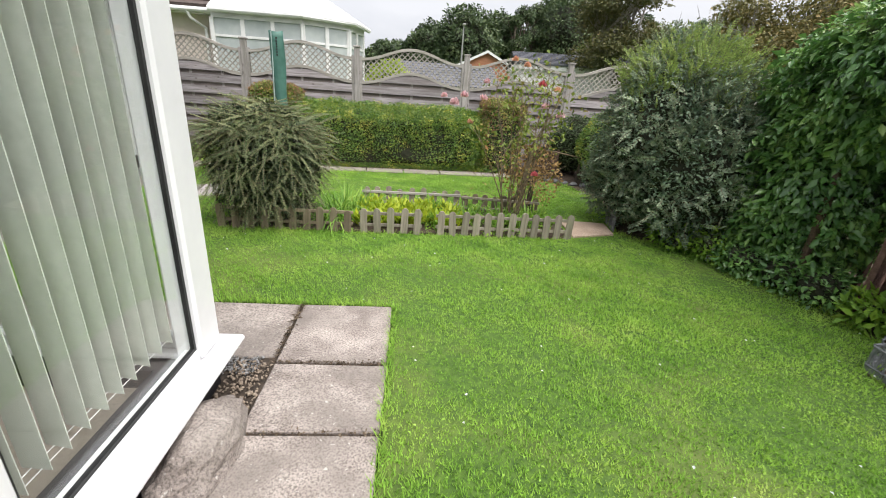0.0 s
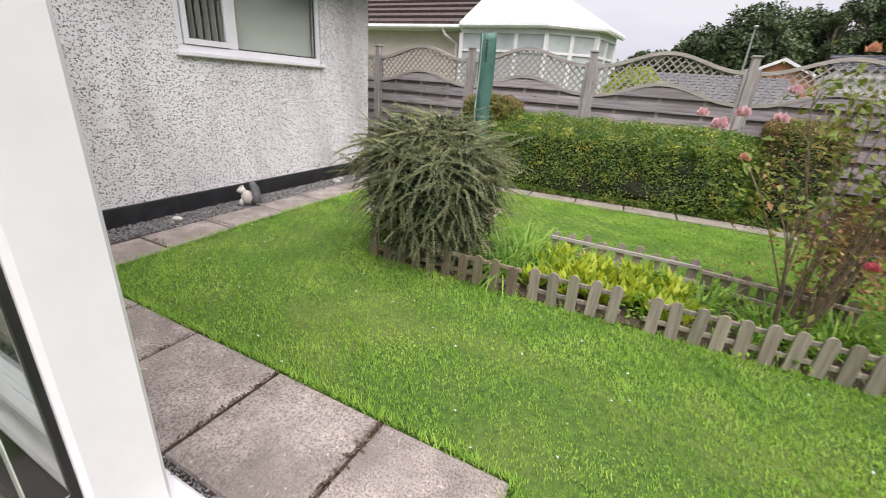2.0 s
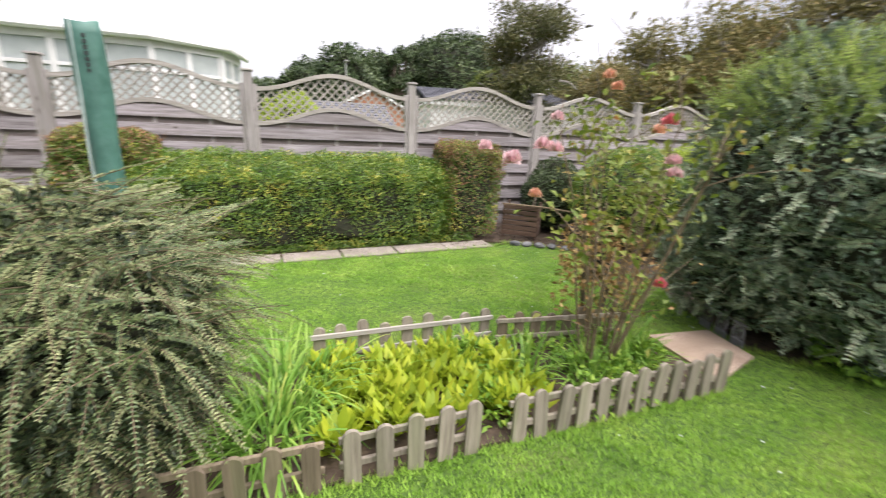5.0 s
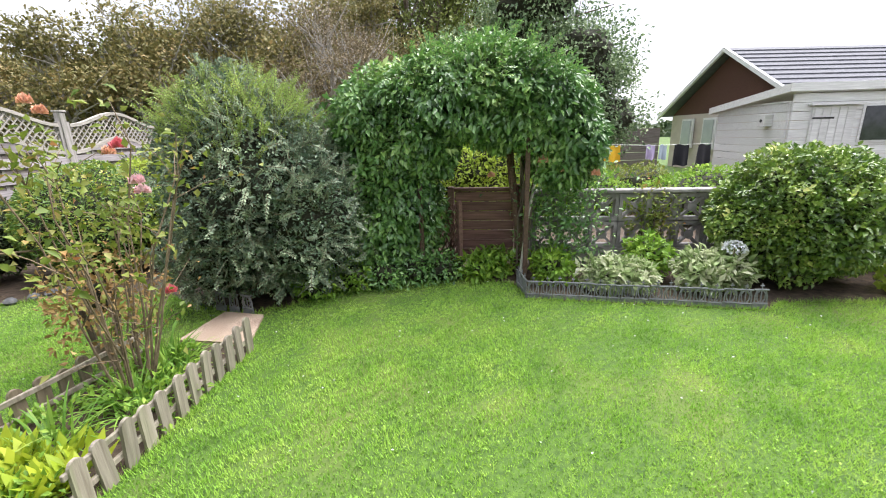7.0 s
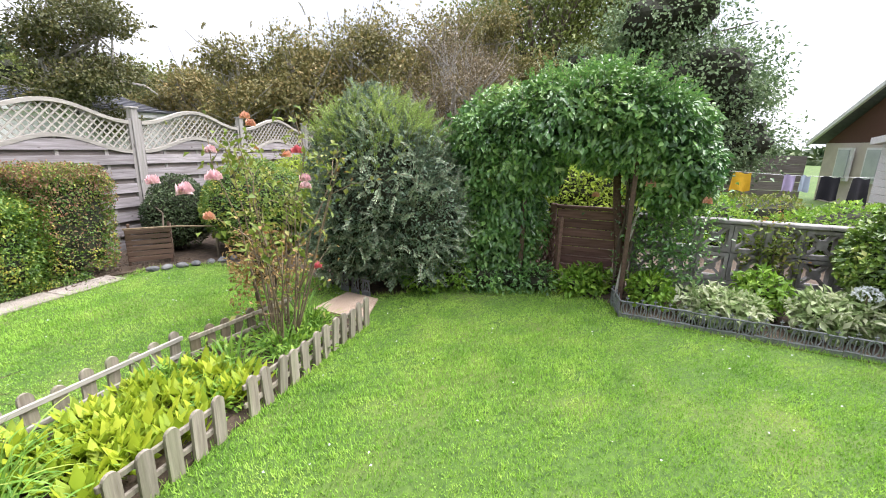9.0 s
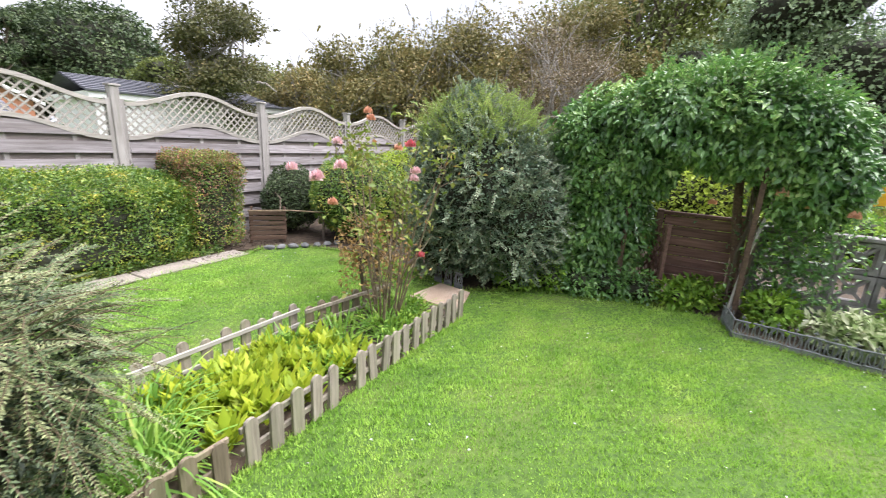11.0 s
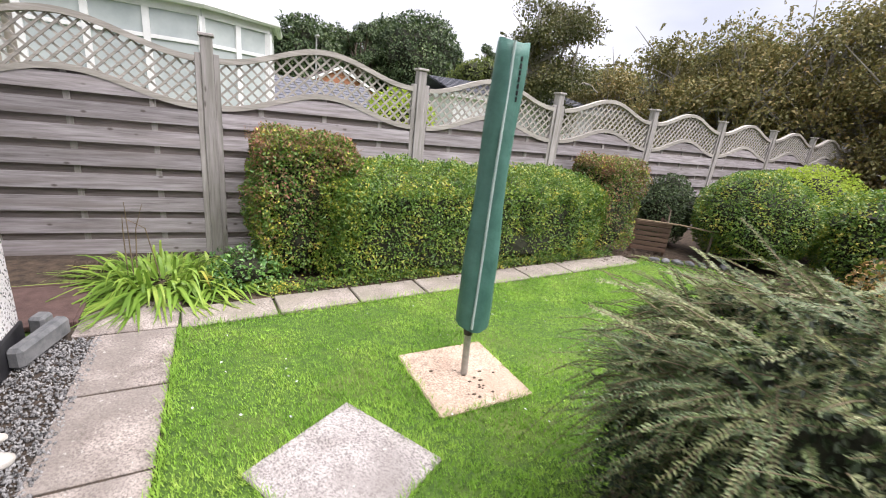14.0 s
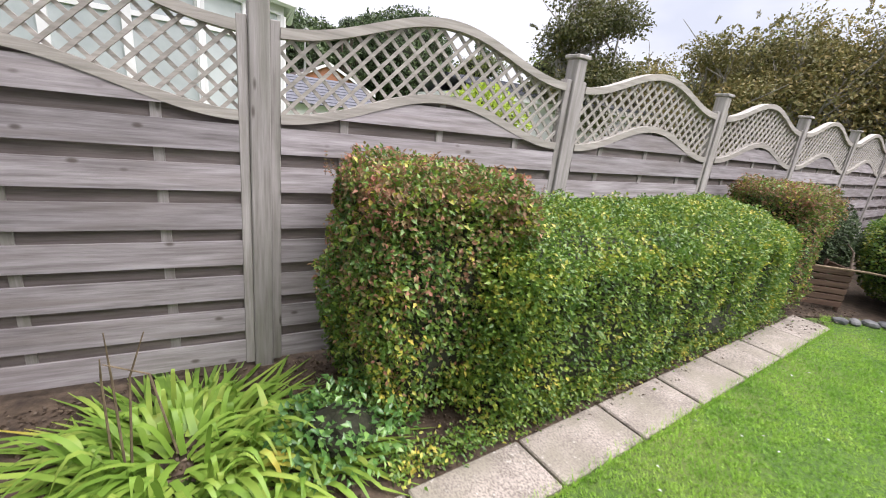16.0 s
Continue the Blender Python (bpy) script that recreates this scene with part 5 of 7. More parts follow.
for k in range(95):
    x, y = rng.uniform(0.82, 1.85), rng.uniform(5.5, 6.15)
    ob = thing("broad_leaved_plant", x, y, 0, label="low plant with broad upright yellow-green leaves", category="plant", group="yellow-green bedding plants")
    n = 20
    a = rng.uniform(0, 6.283, n)
    t = rng.uniform(0.2, 1.0, n)
    way = unit(np.stack([np.cos(a) * t, np.sin(a) * t, np.ones(n)], 1))
    p = np.stack([0.03 * np.cos(a), 0.03 * np.sin(a), rng.uniform(0.02, 0.1, n)], 1)
    up = np.stack([-np.cos(a), -np.sin(a), t], 1)
    s = rng.uniform(0.065, 0.135, n)
    leaves("foliage", p, way, up, s, s * 0.42, L_hosta, ob, fold=-0.22, droop=0.12)
for k in range(26):
    x, y = rng.uniform(1.5, 2.9), rng.uniform(5.48, 6.1)
    ob = thing("low_leafy_plant", x, y, 0, label="small low green leafy plant in the bed", category="plant", group="low plants in the bed")
    p, out = blob_points(90, (0, 0, 0.05), (0.13, 0.13, 0.09), 0.6)
    p[:, 2] = np.maximum(p[:, 2], 0.01)
    leaves("foliage", p, out + rng.normal(size=p.shape) * 0.6, np.array([0, 0, 1.0]) + rng.normal(size=p.shape) * 0.4, 0.045, 0.022, L_low, ob)


def rose_bloom(parent, at, r, material, name="bloom"):
    """Cupped petals round a centre."""
    n = 26
    d = rand_dirs(n, -0.3)
    p = np.array(at) + d * r * 0.25
    return leaves(name, p, d * 0.6 + [0, 0, 0.5], -d, r * rng.uniform(0.9, 1.25, n), r * 1.15, material, parent, fold=-0.3, droop=-0.25)


rose = thing("rose_bush", 2.42, 5.82, 0, label="leggy rose bush with pink blooms and bare brown stems", category="rose bush")
bm = bmesh.new()
tips = []
for k in range(19):
    a = rng.uniform(0, 6.283)
    hgt = rng.uniform(0.75, 1.72)
    spread = rng.uniform(0.12, 0.5)
    pts = [(0.08 * math.cos(a), 0.08 * math.sin(a), 0)]
    for s in (0.3, 0.6, 0.85, 1.0):
        pts.append((math.cos(a) * (0.08 + spread * s ** 1.3) + rng.normal(0, 0.025), math.sin(a) * (0.08 + spread * s ** 1.3) + rng.normal(0, 0.025), hgt * s))
    tube(bm, pts, [0.008, 0.0065, 0.005, 0.004, 0.0025], 5)
    tips.append(pts)
    for q in range(3):
        i = int(rng.integers(1, 4))
        s = Vector(pts[i])
        e = s + Vector((rng.normal(0, 0.13), rng.normal(0, 0.13), rng.uniform(0.05, 0.25)))
        tube(bm, [s, (s + e) / 2 + Vector((0, 0, 0.02)), e], [0.0035, 0.003, 0.0015], 4)
        tips.append([s, s, s, (s + e) / 2, e])
part("cane_frame", bm, M_twig, rose, "bare brown thorny canes")
lp = []
for t in tips:
    top = np.array(t[-1])
    mid = np.array(t[-2])
    k = 13 if top[2] > 0.8 else 2
    f = rng.uniform(0, 1.1, (k, 1))
    lp.append(mid + (top - mid) * f + rng.normal(0, 0.075, (k, 3)))
p = np.concatenate(lp)
leaves("foliage", p, rng.normal(size=p.shape) + [0, 0, 0.1], rng.normal(size=p.shape) * 0.5 + [0, 0, 1], rng.uniform(0.035, 0.07, len(p)), rng.uniform(0.022, 0.042, len(p)), L_rose, rose)
lp = []
for t in tips[::4]:
    m_ = (np.array(t[1]) + np.array(t[2])) / 2
    lp.append(m_ + rng.normal(0, 0.09, (7, 3)))
p = np.concatenate(lp)
leaves("dry_foliage", p[p[:, 2] > 0.1], rng.normal(size=p[p[:, 2] > 0.1].shape), rng.normal(size=p[p[:, 2] > 0.1].shape), 0.035, 0.02, L_brown, rose)
for at, r, mt in (((-0.68, 0.0, 1.22), 0.05, L_pink), ((-0.6, -0.12, 1.3), 0.04, L_pink), ((-0.78, 0.1, 1.28), 0.035, L_pink), ((0.15, -0.1, 1.44), 0.04, L_red), ((0.2, -0.12, 1.24), 0.04, L_pink),
                  ((-0.38, 0.1, 1.28), 0.04, L_pink), ((-0.35, 0.15, 1.44), 0.035, L_pink), ((0.16, -0.22, 0.6), 0.035, L_red), ((0.42, 0.05, 1.16), 0.045, L_pink), ((0.05, 0.2, 1.62), 0.035, L_orange),
                  ((-0.1, 0.1, 1.66), 0.032, L_orange), ((-0.5, 0.05, 1.05), 0.035, L_orange), ((0.4, 0.2, 1.4), 0.04, L_orange)):
    rose_bloom(rose, at, r * 1.0, mt)
bush("dry_leafy_bush", (2.72, 6.25, 0.5), (0.32, 0.28, 0.42), 1100, 0.04, L_brown, "loose dry brown growth behind the rose canes", depth=0.8, core_scale=0.25, rough=0.3, seed=31)

# ---- the big grey-leaved shrub and the climber-covered arch ----
grey = thing("grey_leaved_shrub", 4.12, 5.85, 0, label="tall dense grey-green shrub with pale upright shoots", category="shrub")
for c, r, sd, n in (((0, 0.05, 1.0), (0.72, 0.72, 1.02), 21, 1500), ((0.05, -0.45, 0.72), (0.58, 0.5, 0.76), 22, 800), ((-0.15, 0.25, 0.55), (0.62, 0.5, 0.58), 23, 500)):
    core("inner_growth", c, r, 0.76, M_core, grey, 0.2, 3.2, sd)
    p, out = blob_points(n * 13, c, r, 0.36, 0.2, 3.2, sd, -0.9)
    p, out = p[p[:, 2] > 0.03], out[p[:, 2] > 0.03]
    s = 0.034 * rng.uniform(0.6, 1.4, len(p))
    leaves("foliage", p, out + rng.normal(size=p.shape), out + [0, 0, 0.7] + rng.normal(size=p.shape) * 0.5, s, s * 0.5, L_grey, grey)
    p, out = blob_points(n, c, r, 0.22, 0.2, 3.2, sd, -0.8)
    p[:, 2] = np.maximum(p[:, 2], 0.05)
    shoots("side_growth", p, unit(out * 0.55 + rng.normal(size=p.shape) * 0.75 + [0, 0, 0.3]), rng.uniform(0.08, 0.22, n), 0.12, 0.036, 10, L_greyspray, M_twig, grey, 0.5, twig=0.003)
n = 640
a, r = rng.uniform(0, 6.283, n), 0.62 * np.sqrt(rng.uniform(0, 1, n))
p = np.stack([r * np.cos(a), 0.05 + r * np.sin(a), 1.18 + 0.76 * np.sqrt(np.maximum(0, 1 - (r / 0.74) ** 2)) - 0.36 * rng.uniform(0, 1, n) ** 1.6], 1)
shoots("top_growth", p, unit(np.stack([np.cos(a) * r, np.sin(a) * r, np.full(n, 0.8)], 1) + rng.normal(size=p.shape) * 0.32), rng.uniform(0.1, 0.32, n), 0.08, 0.03, 14, L_greytip, M_twig, grey, 0.5)

arch = thing("climber_arch", 4.78, 3.95, 0, label="garden arch smothered in a dense green climber", category="garden arch")
SHAPES = (((0.0, 0.85, 0.8), (0.55, 0.62, 0.9), 15000), ((0.0, 0.7, 1.55), (0.55, 0.65, 0.55), 11000), ((0.0, 0.0, 1.82), (0.6, 0.85, 0.46), 15000),
          ((0.0, -0.62, 1.68), (0.5, 0.6, 0.42), 10000), ((0.02, -1.0, 1.35), (0.4, 0.4, 0.42), 6500), ((0.05, 1.35, 0.55), (0.45, 0.5, 0.6), 7000), ((-0.1, 0.36, 1.36), (0.36, 0.3, 0.32), 4500))
for k, (c, r, n) in enumerate(SHAPES):
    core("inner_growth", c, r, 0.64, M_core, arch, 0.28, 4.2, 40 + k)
    p, out = blob_points(n, c, r, 0.45, 0.28, 4.2, 40 + k, -0.9)
    q = p[:, 2] > 0.03
    p, out = p[q], out[q]
    s = 0.075 * rng.uniform(0.5, 1.35, len(p))
    leaves("foliage", p, unit(out * 0.7 + rng.normal(size=p.shape) * 0.65 - [0, 0, 0.7]), out + [0, 0, 0.6] + rng.normal(size=p.shape) * 0.4, s, s * 0.5, L_ivy, arch)
n = 260
p, out = blob_points(n, (0, -0.1, 1.85), (0.6, 1.0, 0.46), 0.1, 0.15, 2.4, 43, 0.1)
shoots("loose_growth", p, unit(out + rng.normal(size=p.shape) * 0.5 + [0, 0, 0.3]), rng.uniform(0.12, 0.3, n), 0.3, 0.04, 7, L_ivy, M_twig, arch, 0.6)
for y in (-0.62, 0.42):
    for x in (-0.28, 0.28):
        part("arch_leg", boxed(x - 0.022, x + 0.022, y - 0.022, y + 0.022, 0, 1.9, 0.004), M_crate, arch)
for x in (-0.28, 0.28):
    part("arch_rail", boxed(x - 0.022, x + 0.022, -0.66, 0.46, 1.9, 1.95, 0.004), M_fence_back, arch)
for k in range(9):
    y0 = -0.62 + rng.uniform(-0.1, 0.1)
    bm = tube(bmesh.new(), [(rng.uniform(-0.25, 0.2), y0, 0), (rng.uniform(-0.25, 0.2), y0 + rng.uniform(-0.12, 0.1), 0.6), (rng.uniform(-0.2, 0.2), y0 + rng.uniform(-0.2, 0.15), 1.35)], [0.013, 0.011, 0.008], 5)
    part("climber_stem", bm, M_bark, arch)
bm = tube(bmesh.new(), [(0.02, -0.6, 0), (0.04, -0.57, 0.5), (0.07, -0.5, 1.0), (0.1, -0.45, 1.5)], [0.045, 0.042, 0.04, 0.035], 9)
part("main_stem", bm, M_crate, arch)
p = np.stack([rng.uniform(-0.3, 0.2, 2200), rng.normal(-1.0, 0.2, 2200), 1.3 - 1.15 * rng.uniform(0, 1, 2200) ** 1.3], 1)
leaves("loose_foliage", p, rng.normal(size=p.shape), rng.normal(size=p.shape) * 0.5 + [0, 0, 1], 0.055, 0.032, L_ivy, arch)
for at, r in (((-0.32, -0.76, 1.19), 0.05), ((-0.3, -1.25, 1.06), 0.045), ((-0.2, -0.28, 1.05), 0.04), ((-0.3, -0.95, 1.1), 0.03)):
    rose_bloom(arch, at, r, L_orange)
stick = thing("bamboo_cane", 4.52, 3.38, 0, label="pale leaning cane in front of the arch", category="cane")
part("cane", tube(bmesh.new(), [(0, 0, 0), (0.02, -0.06, 0.6), (0.05, -0.16, 1.15)], [0.015, 0.014, 0.012], 7), M_pebble, stick)

gate = thing("brown_gate", 5.02, 3.38, 0, 90, label="low brown-stained boarded gate under the arch", category="gate")
for k in range(7):
    part("board", boxed(0.03, 0.68, -0.012, 0.012, 0.1 + 0.107 * k, 0.2 + 0.107 * k, 0.006), M_brownwood, gate)
part("gate_post", boxed(-0.06, 0.02, -0.05, 0.05, 0, 0.92, 0.006), M_brownwood, gate)
part("gate_post", boxed(0.69, 0.76, -0.05, 0.05, 0, 0.9, 0.006), M_brownwood, gate)
part("top_rail", boxed(0.02, 0.69, -0.03, 0.03, 0.85, 0.89, 0.006), M_brownwood, gate)

trellis = thing("brown_trellis", 4.68, 4.0, 0, 30, label="brown wooden lattice at the side of the arch", category="trellis")
for k in range(-12, 8):
    for sgn in (1, -1):
        run = [(x, z) for x, z in ((0.6 * i / 60, 0.1 * k + sgn * 0.6 * i / 60 + (0.6 if sgn < 0 else 0)) for i in range(61)) if 0.02 <= z <= 0.75]
        if len(run) > 6:
            (xa, za), (xb, zb) = run[0], run[-1]
            part("lath", plate(bmesh.new(), [(xa, za - 0.013), (xb, zb - 0.013), (xb, zb + 0.013), (xa, za + 0.013)], -0.008 * sgn, -0.008 * sgn + 0.008), M_brownwood, trellis)
for x in (-0.02, 0.6):
    part("trellis_post", boxed(x - 0.02, x + 0.02, -0.02, 0.02, 0, 0.8, 0.004), M_brownwood, trellis)

# ---- screen-block wall, edging and plants along the east border ----
wall = thing("wall_screen_blocks", 5.05, 3.2, 0, -90, label="low wall of pierced grey concrete screen blocks", category="wall", kind="structure")
bm = bmesh.new()
box(bm, 0.004, 0.296, -0.045, 0.045, 0.004, 0.04)
box(bm, 0.004, 0.296, -0.045, 0.045, 0.256, 0.292)
box(bm, 0.004, 0.04, -0.045, 0.045, 0.04, 0.256)
box(bm, 0.26, 0.296, -0.045, 0.045, 0.04, 0.256)
for sx in (1, -1):
    o = [(0.15 - sx * 0.13, 0.03), (0.15 - sx * 0.095, 0.03), (0.15 + sx * 0.13, 0.265), (0.15 + sx * 0.095, 0.265)]
    plate(bm, o, -0.035, 0.035)
bmesh.ops.create_cone(bm, cap_ends=True, segments=10, radius1=0.05, radius2=0.05, depth=0.075, matrix=Matrix.Translation((0.15, 0, 0.148)) @ Matrix.Rotation(radians(90), 4, "X"))
bmesh.ops.recalc_face_normals(bm, faces=bm.faces[:])
block = bpy.data.meshes.new("block")
bm.to_mesh(block)
bm.free()
block.materials.append(M_block)
for i in range(26):
    for j in range(2):
        o = new("block", block)
        o.parent = wall
        o.matrix_basis = pose(0.3 * i, 0, 0.21 + 0.3 * j)
part("base_course", boxed(0, 7.8, -0.06, 0.06, -0.1, 0.21), M_block, wall)
for k in range(14):
    part("coping", boxed(0.6 * k * 0.93, 0.6 * k * 0.93 + 0.55, -0.075, 0.075, 0.812, 0.852, 0.008), M_block, wall)
for x in (0.0, 1.2, 2.4, 3.6, 4.8, 6.0):
    part("pier", boxed(x - 0.03, x + 0.03, -0.07, 0.07, 0, 0.811, 0.006), M_block, wall)


def edging_unit():
    """One cast piece: two hearts of wire-like scrolls under a rail, with a spike."""
    bm = bmesh.new()
    for sx in (1, -1):
        tube(bm, [(0.0, 0, 0.02), (sx * 0.028, 0, 0.06), (sx * 0.032, 0, 0.1), (sx * 0.012, 0, 0.125)], 0.0055, 5)
        tube(bm, [(sx * 0.045, 0, 0.0), (sx * 0.045, 0, 0.085), (sx * 0.03, 0, 0.13)], 0.006, 5)
    tube(bm, [(0, 0, 0.02), (0, 0, 0.175)], [0.006, 0.004], 5)
    tube(bm, [(-0.055, 0, 0.03), (0.055, 0, 0.03)], 0.008, 5)
    tube(bm, [(-0.055, 0, 0.13), (0.055, 0, 0.13)], 0.007, 5)
    tube(bm, [(-0.015, 0, 0.158), (0.015, 0, 0.158)], 0.005, 4)
    box(bm, -0.055, 0.055, -0.004, 0.004, -0.03, 0.03)
    for v in bm.verts:
        v.co.z *= 1.2
    me = bpy.data.meshes.new("edging_piece")
    bm.to_mesh(me)
    bm.free()
    me.materials.append(M_edging)
    return me


EDGE = edging_unit()


def edging_run(ax, ay, bx, by, label):
    ln = math.hypot(bx - ax, by - ay)
    run = thing("ornate_border_edging", ax, ay, 0, math.degrees(math.atan2(by - ay, bx - ax)), label=label, category="border edging", group="ornate grey border edging")
    k = int(ln / 0.11)
    for i in range(k):
        o = new("edging_piece", EDGE)
        o.parent = run
        o.matrix_basis = pose((i + 0.5) * ln / k, 0, rng.uniform(-0.006, 0.006), rng.uniform(-3, 3), rng.uniform(-2, 2), rng.uniform(-2, 2))


LBL2 = "low ornate grey plastic border edging with scrolls"
edging_run(4.05, 3.35, 3.86, 1.4, LBL2)
edging_run(4.4, 3.42, 4.05, 3.35, LBL2)
edging_run(3.68, 6.15, 3.6, 5.72, "low dark wavy edging at the foot of the grey shrub")
for x, y, h, mt, lab, nn in ((4.28, 2.6, 0.3, L_varieg, "low plant with cream-edged leaves behind the edging", 900), (4.3, 2.35, 0.26, L_varieg, "low plant with cream-edged leaves behind the edging", 800),
                         (4.28, 1.75, 0.34, L_varieg, "pale hydrangea-like plant behind the edging", 1000), (4.35, 1.5, 0.36, L_varieg, "pale hydrangea-like plant behind the edging", 1000),
                         (4.62, 2.1, 0.42, L_low, "mid-green leafy plant before the block wall", 800), (4.5, 3.05, 0.3, L_low, "mid-green leafy plant before the block wall", 600),
                         (4.72, 3.62, 0.26, L_low, "low leafy plant at the foot of the gate", 500), (4.62, 3.8, 0.22, L_low, "low leafy plant at the foot of the gate", 400)):
    bush("border_plant", (x, y, h * 0.5), (0.24, 0.22, h * 0.55), nn, 0.075, mt, lab, "plant", width=0.45, depth=0.7, core_scale=0.4, rough=0.25, seed=int(y * 10), stems=False, group="border plants")
hyd = thing("white_flower_head", 4.22, 1.52, 0.42, label="white hydrangea flower head among pale leaves", category="flower")
p, out = blob_points(160, (0, 0, 0), (0.09, 0.09, 0.06), 0.2, low=-0.4)
leaves("petal_mass", p, out + rng.normal(size=p.shape) * 0.8, out, 0.025, 0.022, L_whitefl, hyd)
part("flower_stem", tube(bmesh.new(), [(0, 0, -0.42), (0, 0, 0)], 0.004, 5), M_twig, hyd)
bush("round_glossy_bush", (4.6, 0.78, 0.64), (0.66, 0.72, 0.64), 21000, 0.052, L_camel, "rounded clipped bush with glossy bright green leaves", width=0.6, depth=0.34, rough=0.16, freq=4.5, seed=61, core_scale=0.8, jitter=0.85)
bush("yellow_green_low_plant", (4.15, -0.15, 0.14), (0.35, 0.4, 0.16), 800, 0.09, L_lime, "low pale green plant beside the round bush", "plant", depth=0.6, core_scale=0.4, seed=62, stems=False)
bush("ivy_on_wall", (4.98, 1.95, 0.55), (0.1, 0.3, 0.38), 500, 0.05, L_rose, "sparse yellowing climber on the block wall", "climber", depth=0.9, core_scale=0.15, seed=63, rough=0.3)
bush("grey_green_bush", (4.9, -0.9, 0.6), (0.5, 0.7, 0.62), 7000, 0.045, L_grtree, "loose grey-green bush against the block wall", seed=64)
# low leafy fringe of the border under the climber
for k, (x, y) in enumerate(((4.35, 4.75), (4.25, 5.05), (4.48, 4.45), (4.05, 5.35), (4.55, 4.2))):
    bush("border_ivy_patch", (x, y, 0.12), (0.26, 0.24, 0.2), 700, 0.05, L_low if k % 2 else L_ivy, "low leafy patch at the lawn edge", "plant", depth=0.6, core_scale=0.6, seed=70 + k, rough=0.2, stems=False, group="low border patches")

# ---- the far corner ----
bush("round_green_shrub", (4.75, 8.2, 0.6), (0.72, 0.72, 0.64), 20000, 0.034, L_priv, "rounded clipped green shrub in the far corner", seed=81, rough=0.08, core_scale=0.86, depth=0.22)
bush("dark_green_shrub", (4.3, 9.16, 0.5), (0.5, 0.33, 0.52), 9000, 0.036, L_dark, "dark green shrub against the fence", seed=82, rough=0.12, core_scale=0.84)
bush("pale_green_shrub", (6.2, 8.3, 0.65), (0.8, 0.8, 0.7), 12000, 0.045, L_lime, "pale yellow-green shrub beyond the far corner", seed=83)
bush("green_shrub_behind", (5.4, 7.0, 0.6), (0.7, 0.8, 0.66), 14000, 0.04, L_priv, "green shrub behind the grey-leaved shrub", seed=84)
crate = thing("slatted_crate", 3.36, 8.92, 0, -38, label="dark slatted wooden crate beside the hedge", category="crate")
for k in range(6):
    part("crate_slat", boxed(0.0, 0.46, -0.012, 0.0, 0.05 + 0.068 * k, 0.105 + 0.068 * k, 0.004), M_crate, crate)
    part("crate_slat", boxed(0.46, 0.472, 0.0, 0.36, 0.05 + 0.068 * k, 0.105 + 0.068 * k, 0.004), M_crate, crate)
for x, y in ((0.0, 0), (0.43, 0), (0.43, 0.34), (0.0, 0.34)):
    part("crate_corner", boxed(x, x + 0.03, y, y + 0.03, 0, 0.46, 0.004), M_crate, crate)
prop = thing("bare_branch", 3.3, 8.85, 0, label="peeled grey branch laid across the crate", category="branch")
part("branch", tube(bmesh.new(), [(0, 0, 0.47), (0.45, -0.3, 0.46), (0.86, -0.6, 0.42)], [0.013, 0.012, 0.01], 6), M_twig, prop)
part("branch_leg", tube(bmesh.new(), [(0.8, -0.55, 0.0), (0.8, -0.56, 0.44)], [0.018, 0.015], 6), M_bark, prop)
part("branch_fork", tube(bmesh.new(), [(0.35, -0.2, 0.44), (0.4, -0.16, 0.62), (0.36, -0.1, 0.7)], [0.012, 0.01, 0.006], 6), M_bark, prop)
for k in range(7):
    st = thing("border_stone", 3.35 + 0.13 * k, 8.5 - 0.075 * k + rng.normal(0, 0.02), 0, rng.uniform(0, 180), label="small grey stone at the lawn edge", category="stone", group="stones at the lawn edge")
    bm = bmesh.new()
    bmesh.ops.create_icosphere(bm, subdivisions=2, radius=1.0)
    q = np.array([v.co[:] for v in bm.verts])
    q = q * (1 + 0.2 * lump(q, 2, 90 + k))[:, None] * [0.075, 0.05, 0.04] + [0, 0, 0.015]
    for v, c in zip(bm.verts, q):
        v.co = c
    part("stone", bm, M_greystone, st)

# ---- the corner by the house ----
lily = clump("daylily_clump", -2.02, 8.96, 400, 0.72, 0.028, L_lily, "broad clump of arching yellow-green strap leaves beside the fence", spread=0.3, lean=2.6, droop=1.2)
clump("daylily_side_clump", -1.62, 8.82, 110, 0.5, 0.028, L_lily, "smaller clump of arching strap leaves beside the path", spread=0.2, lean=2.2, droop=1.0)
bush("ivy_patch", (-1.42, 8.78, 0.12), (0.3, 0.25, 0.2), 900, 0.04, L_ivy, "dark ivy at the foot of the hedge", "ivy", depth=0.6, core_scale=0.5, seed=95, stems=False)
bm = bmesh.new()
for k in range(4):
    a = rng.uniform(-0.9, 0.9)
    x = rng.uniform(-0.25, 0.3)
    tube(bm, [(x, 0, 0.05), (x + 0.12 * a, -0.03, 0.45), (x + 0.35 * a, -0.08, 0.62 + rng.uniform(-0.1, 0.05))], [0.005, 0.004, 0.002], 5)
part("flower_stalk", bm, M_twig, lily, "dry brown flower stalks")
mat_ = thing("doormat", -2.66, 8.66, 0, 2, label="dark brown rubber mat on the ground by the house", category="mat")
part("mat", boxed(-0.24, 0.22, -0.32, 0.32, -0.01, 0.02, 0.006), M_mat, mat_)
for args in ((-0.26, -0.24, -0.34, 0.34), (0.22, 0.24, -0.34, 0.34), (-0.24, 0.22, -0.34, -0.32), (-0.24, 0.22, 0.32, 0.34)):
    part("raised_edge", boxed(*args, -0.01, 0.025, 0.004), M_mat, mat_)
trough = thing("stone_trough_piece", -2.5, 8.05, 0, 74, label="grey broken stone trough leaning by the house corner", category="stone trough")
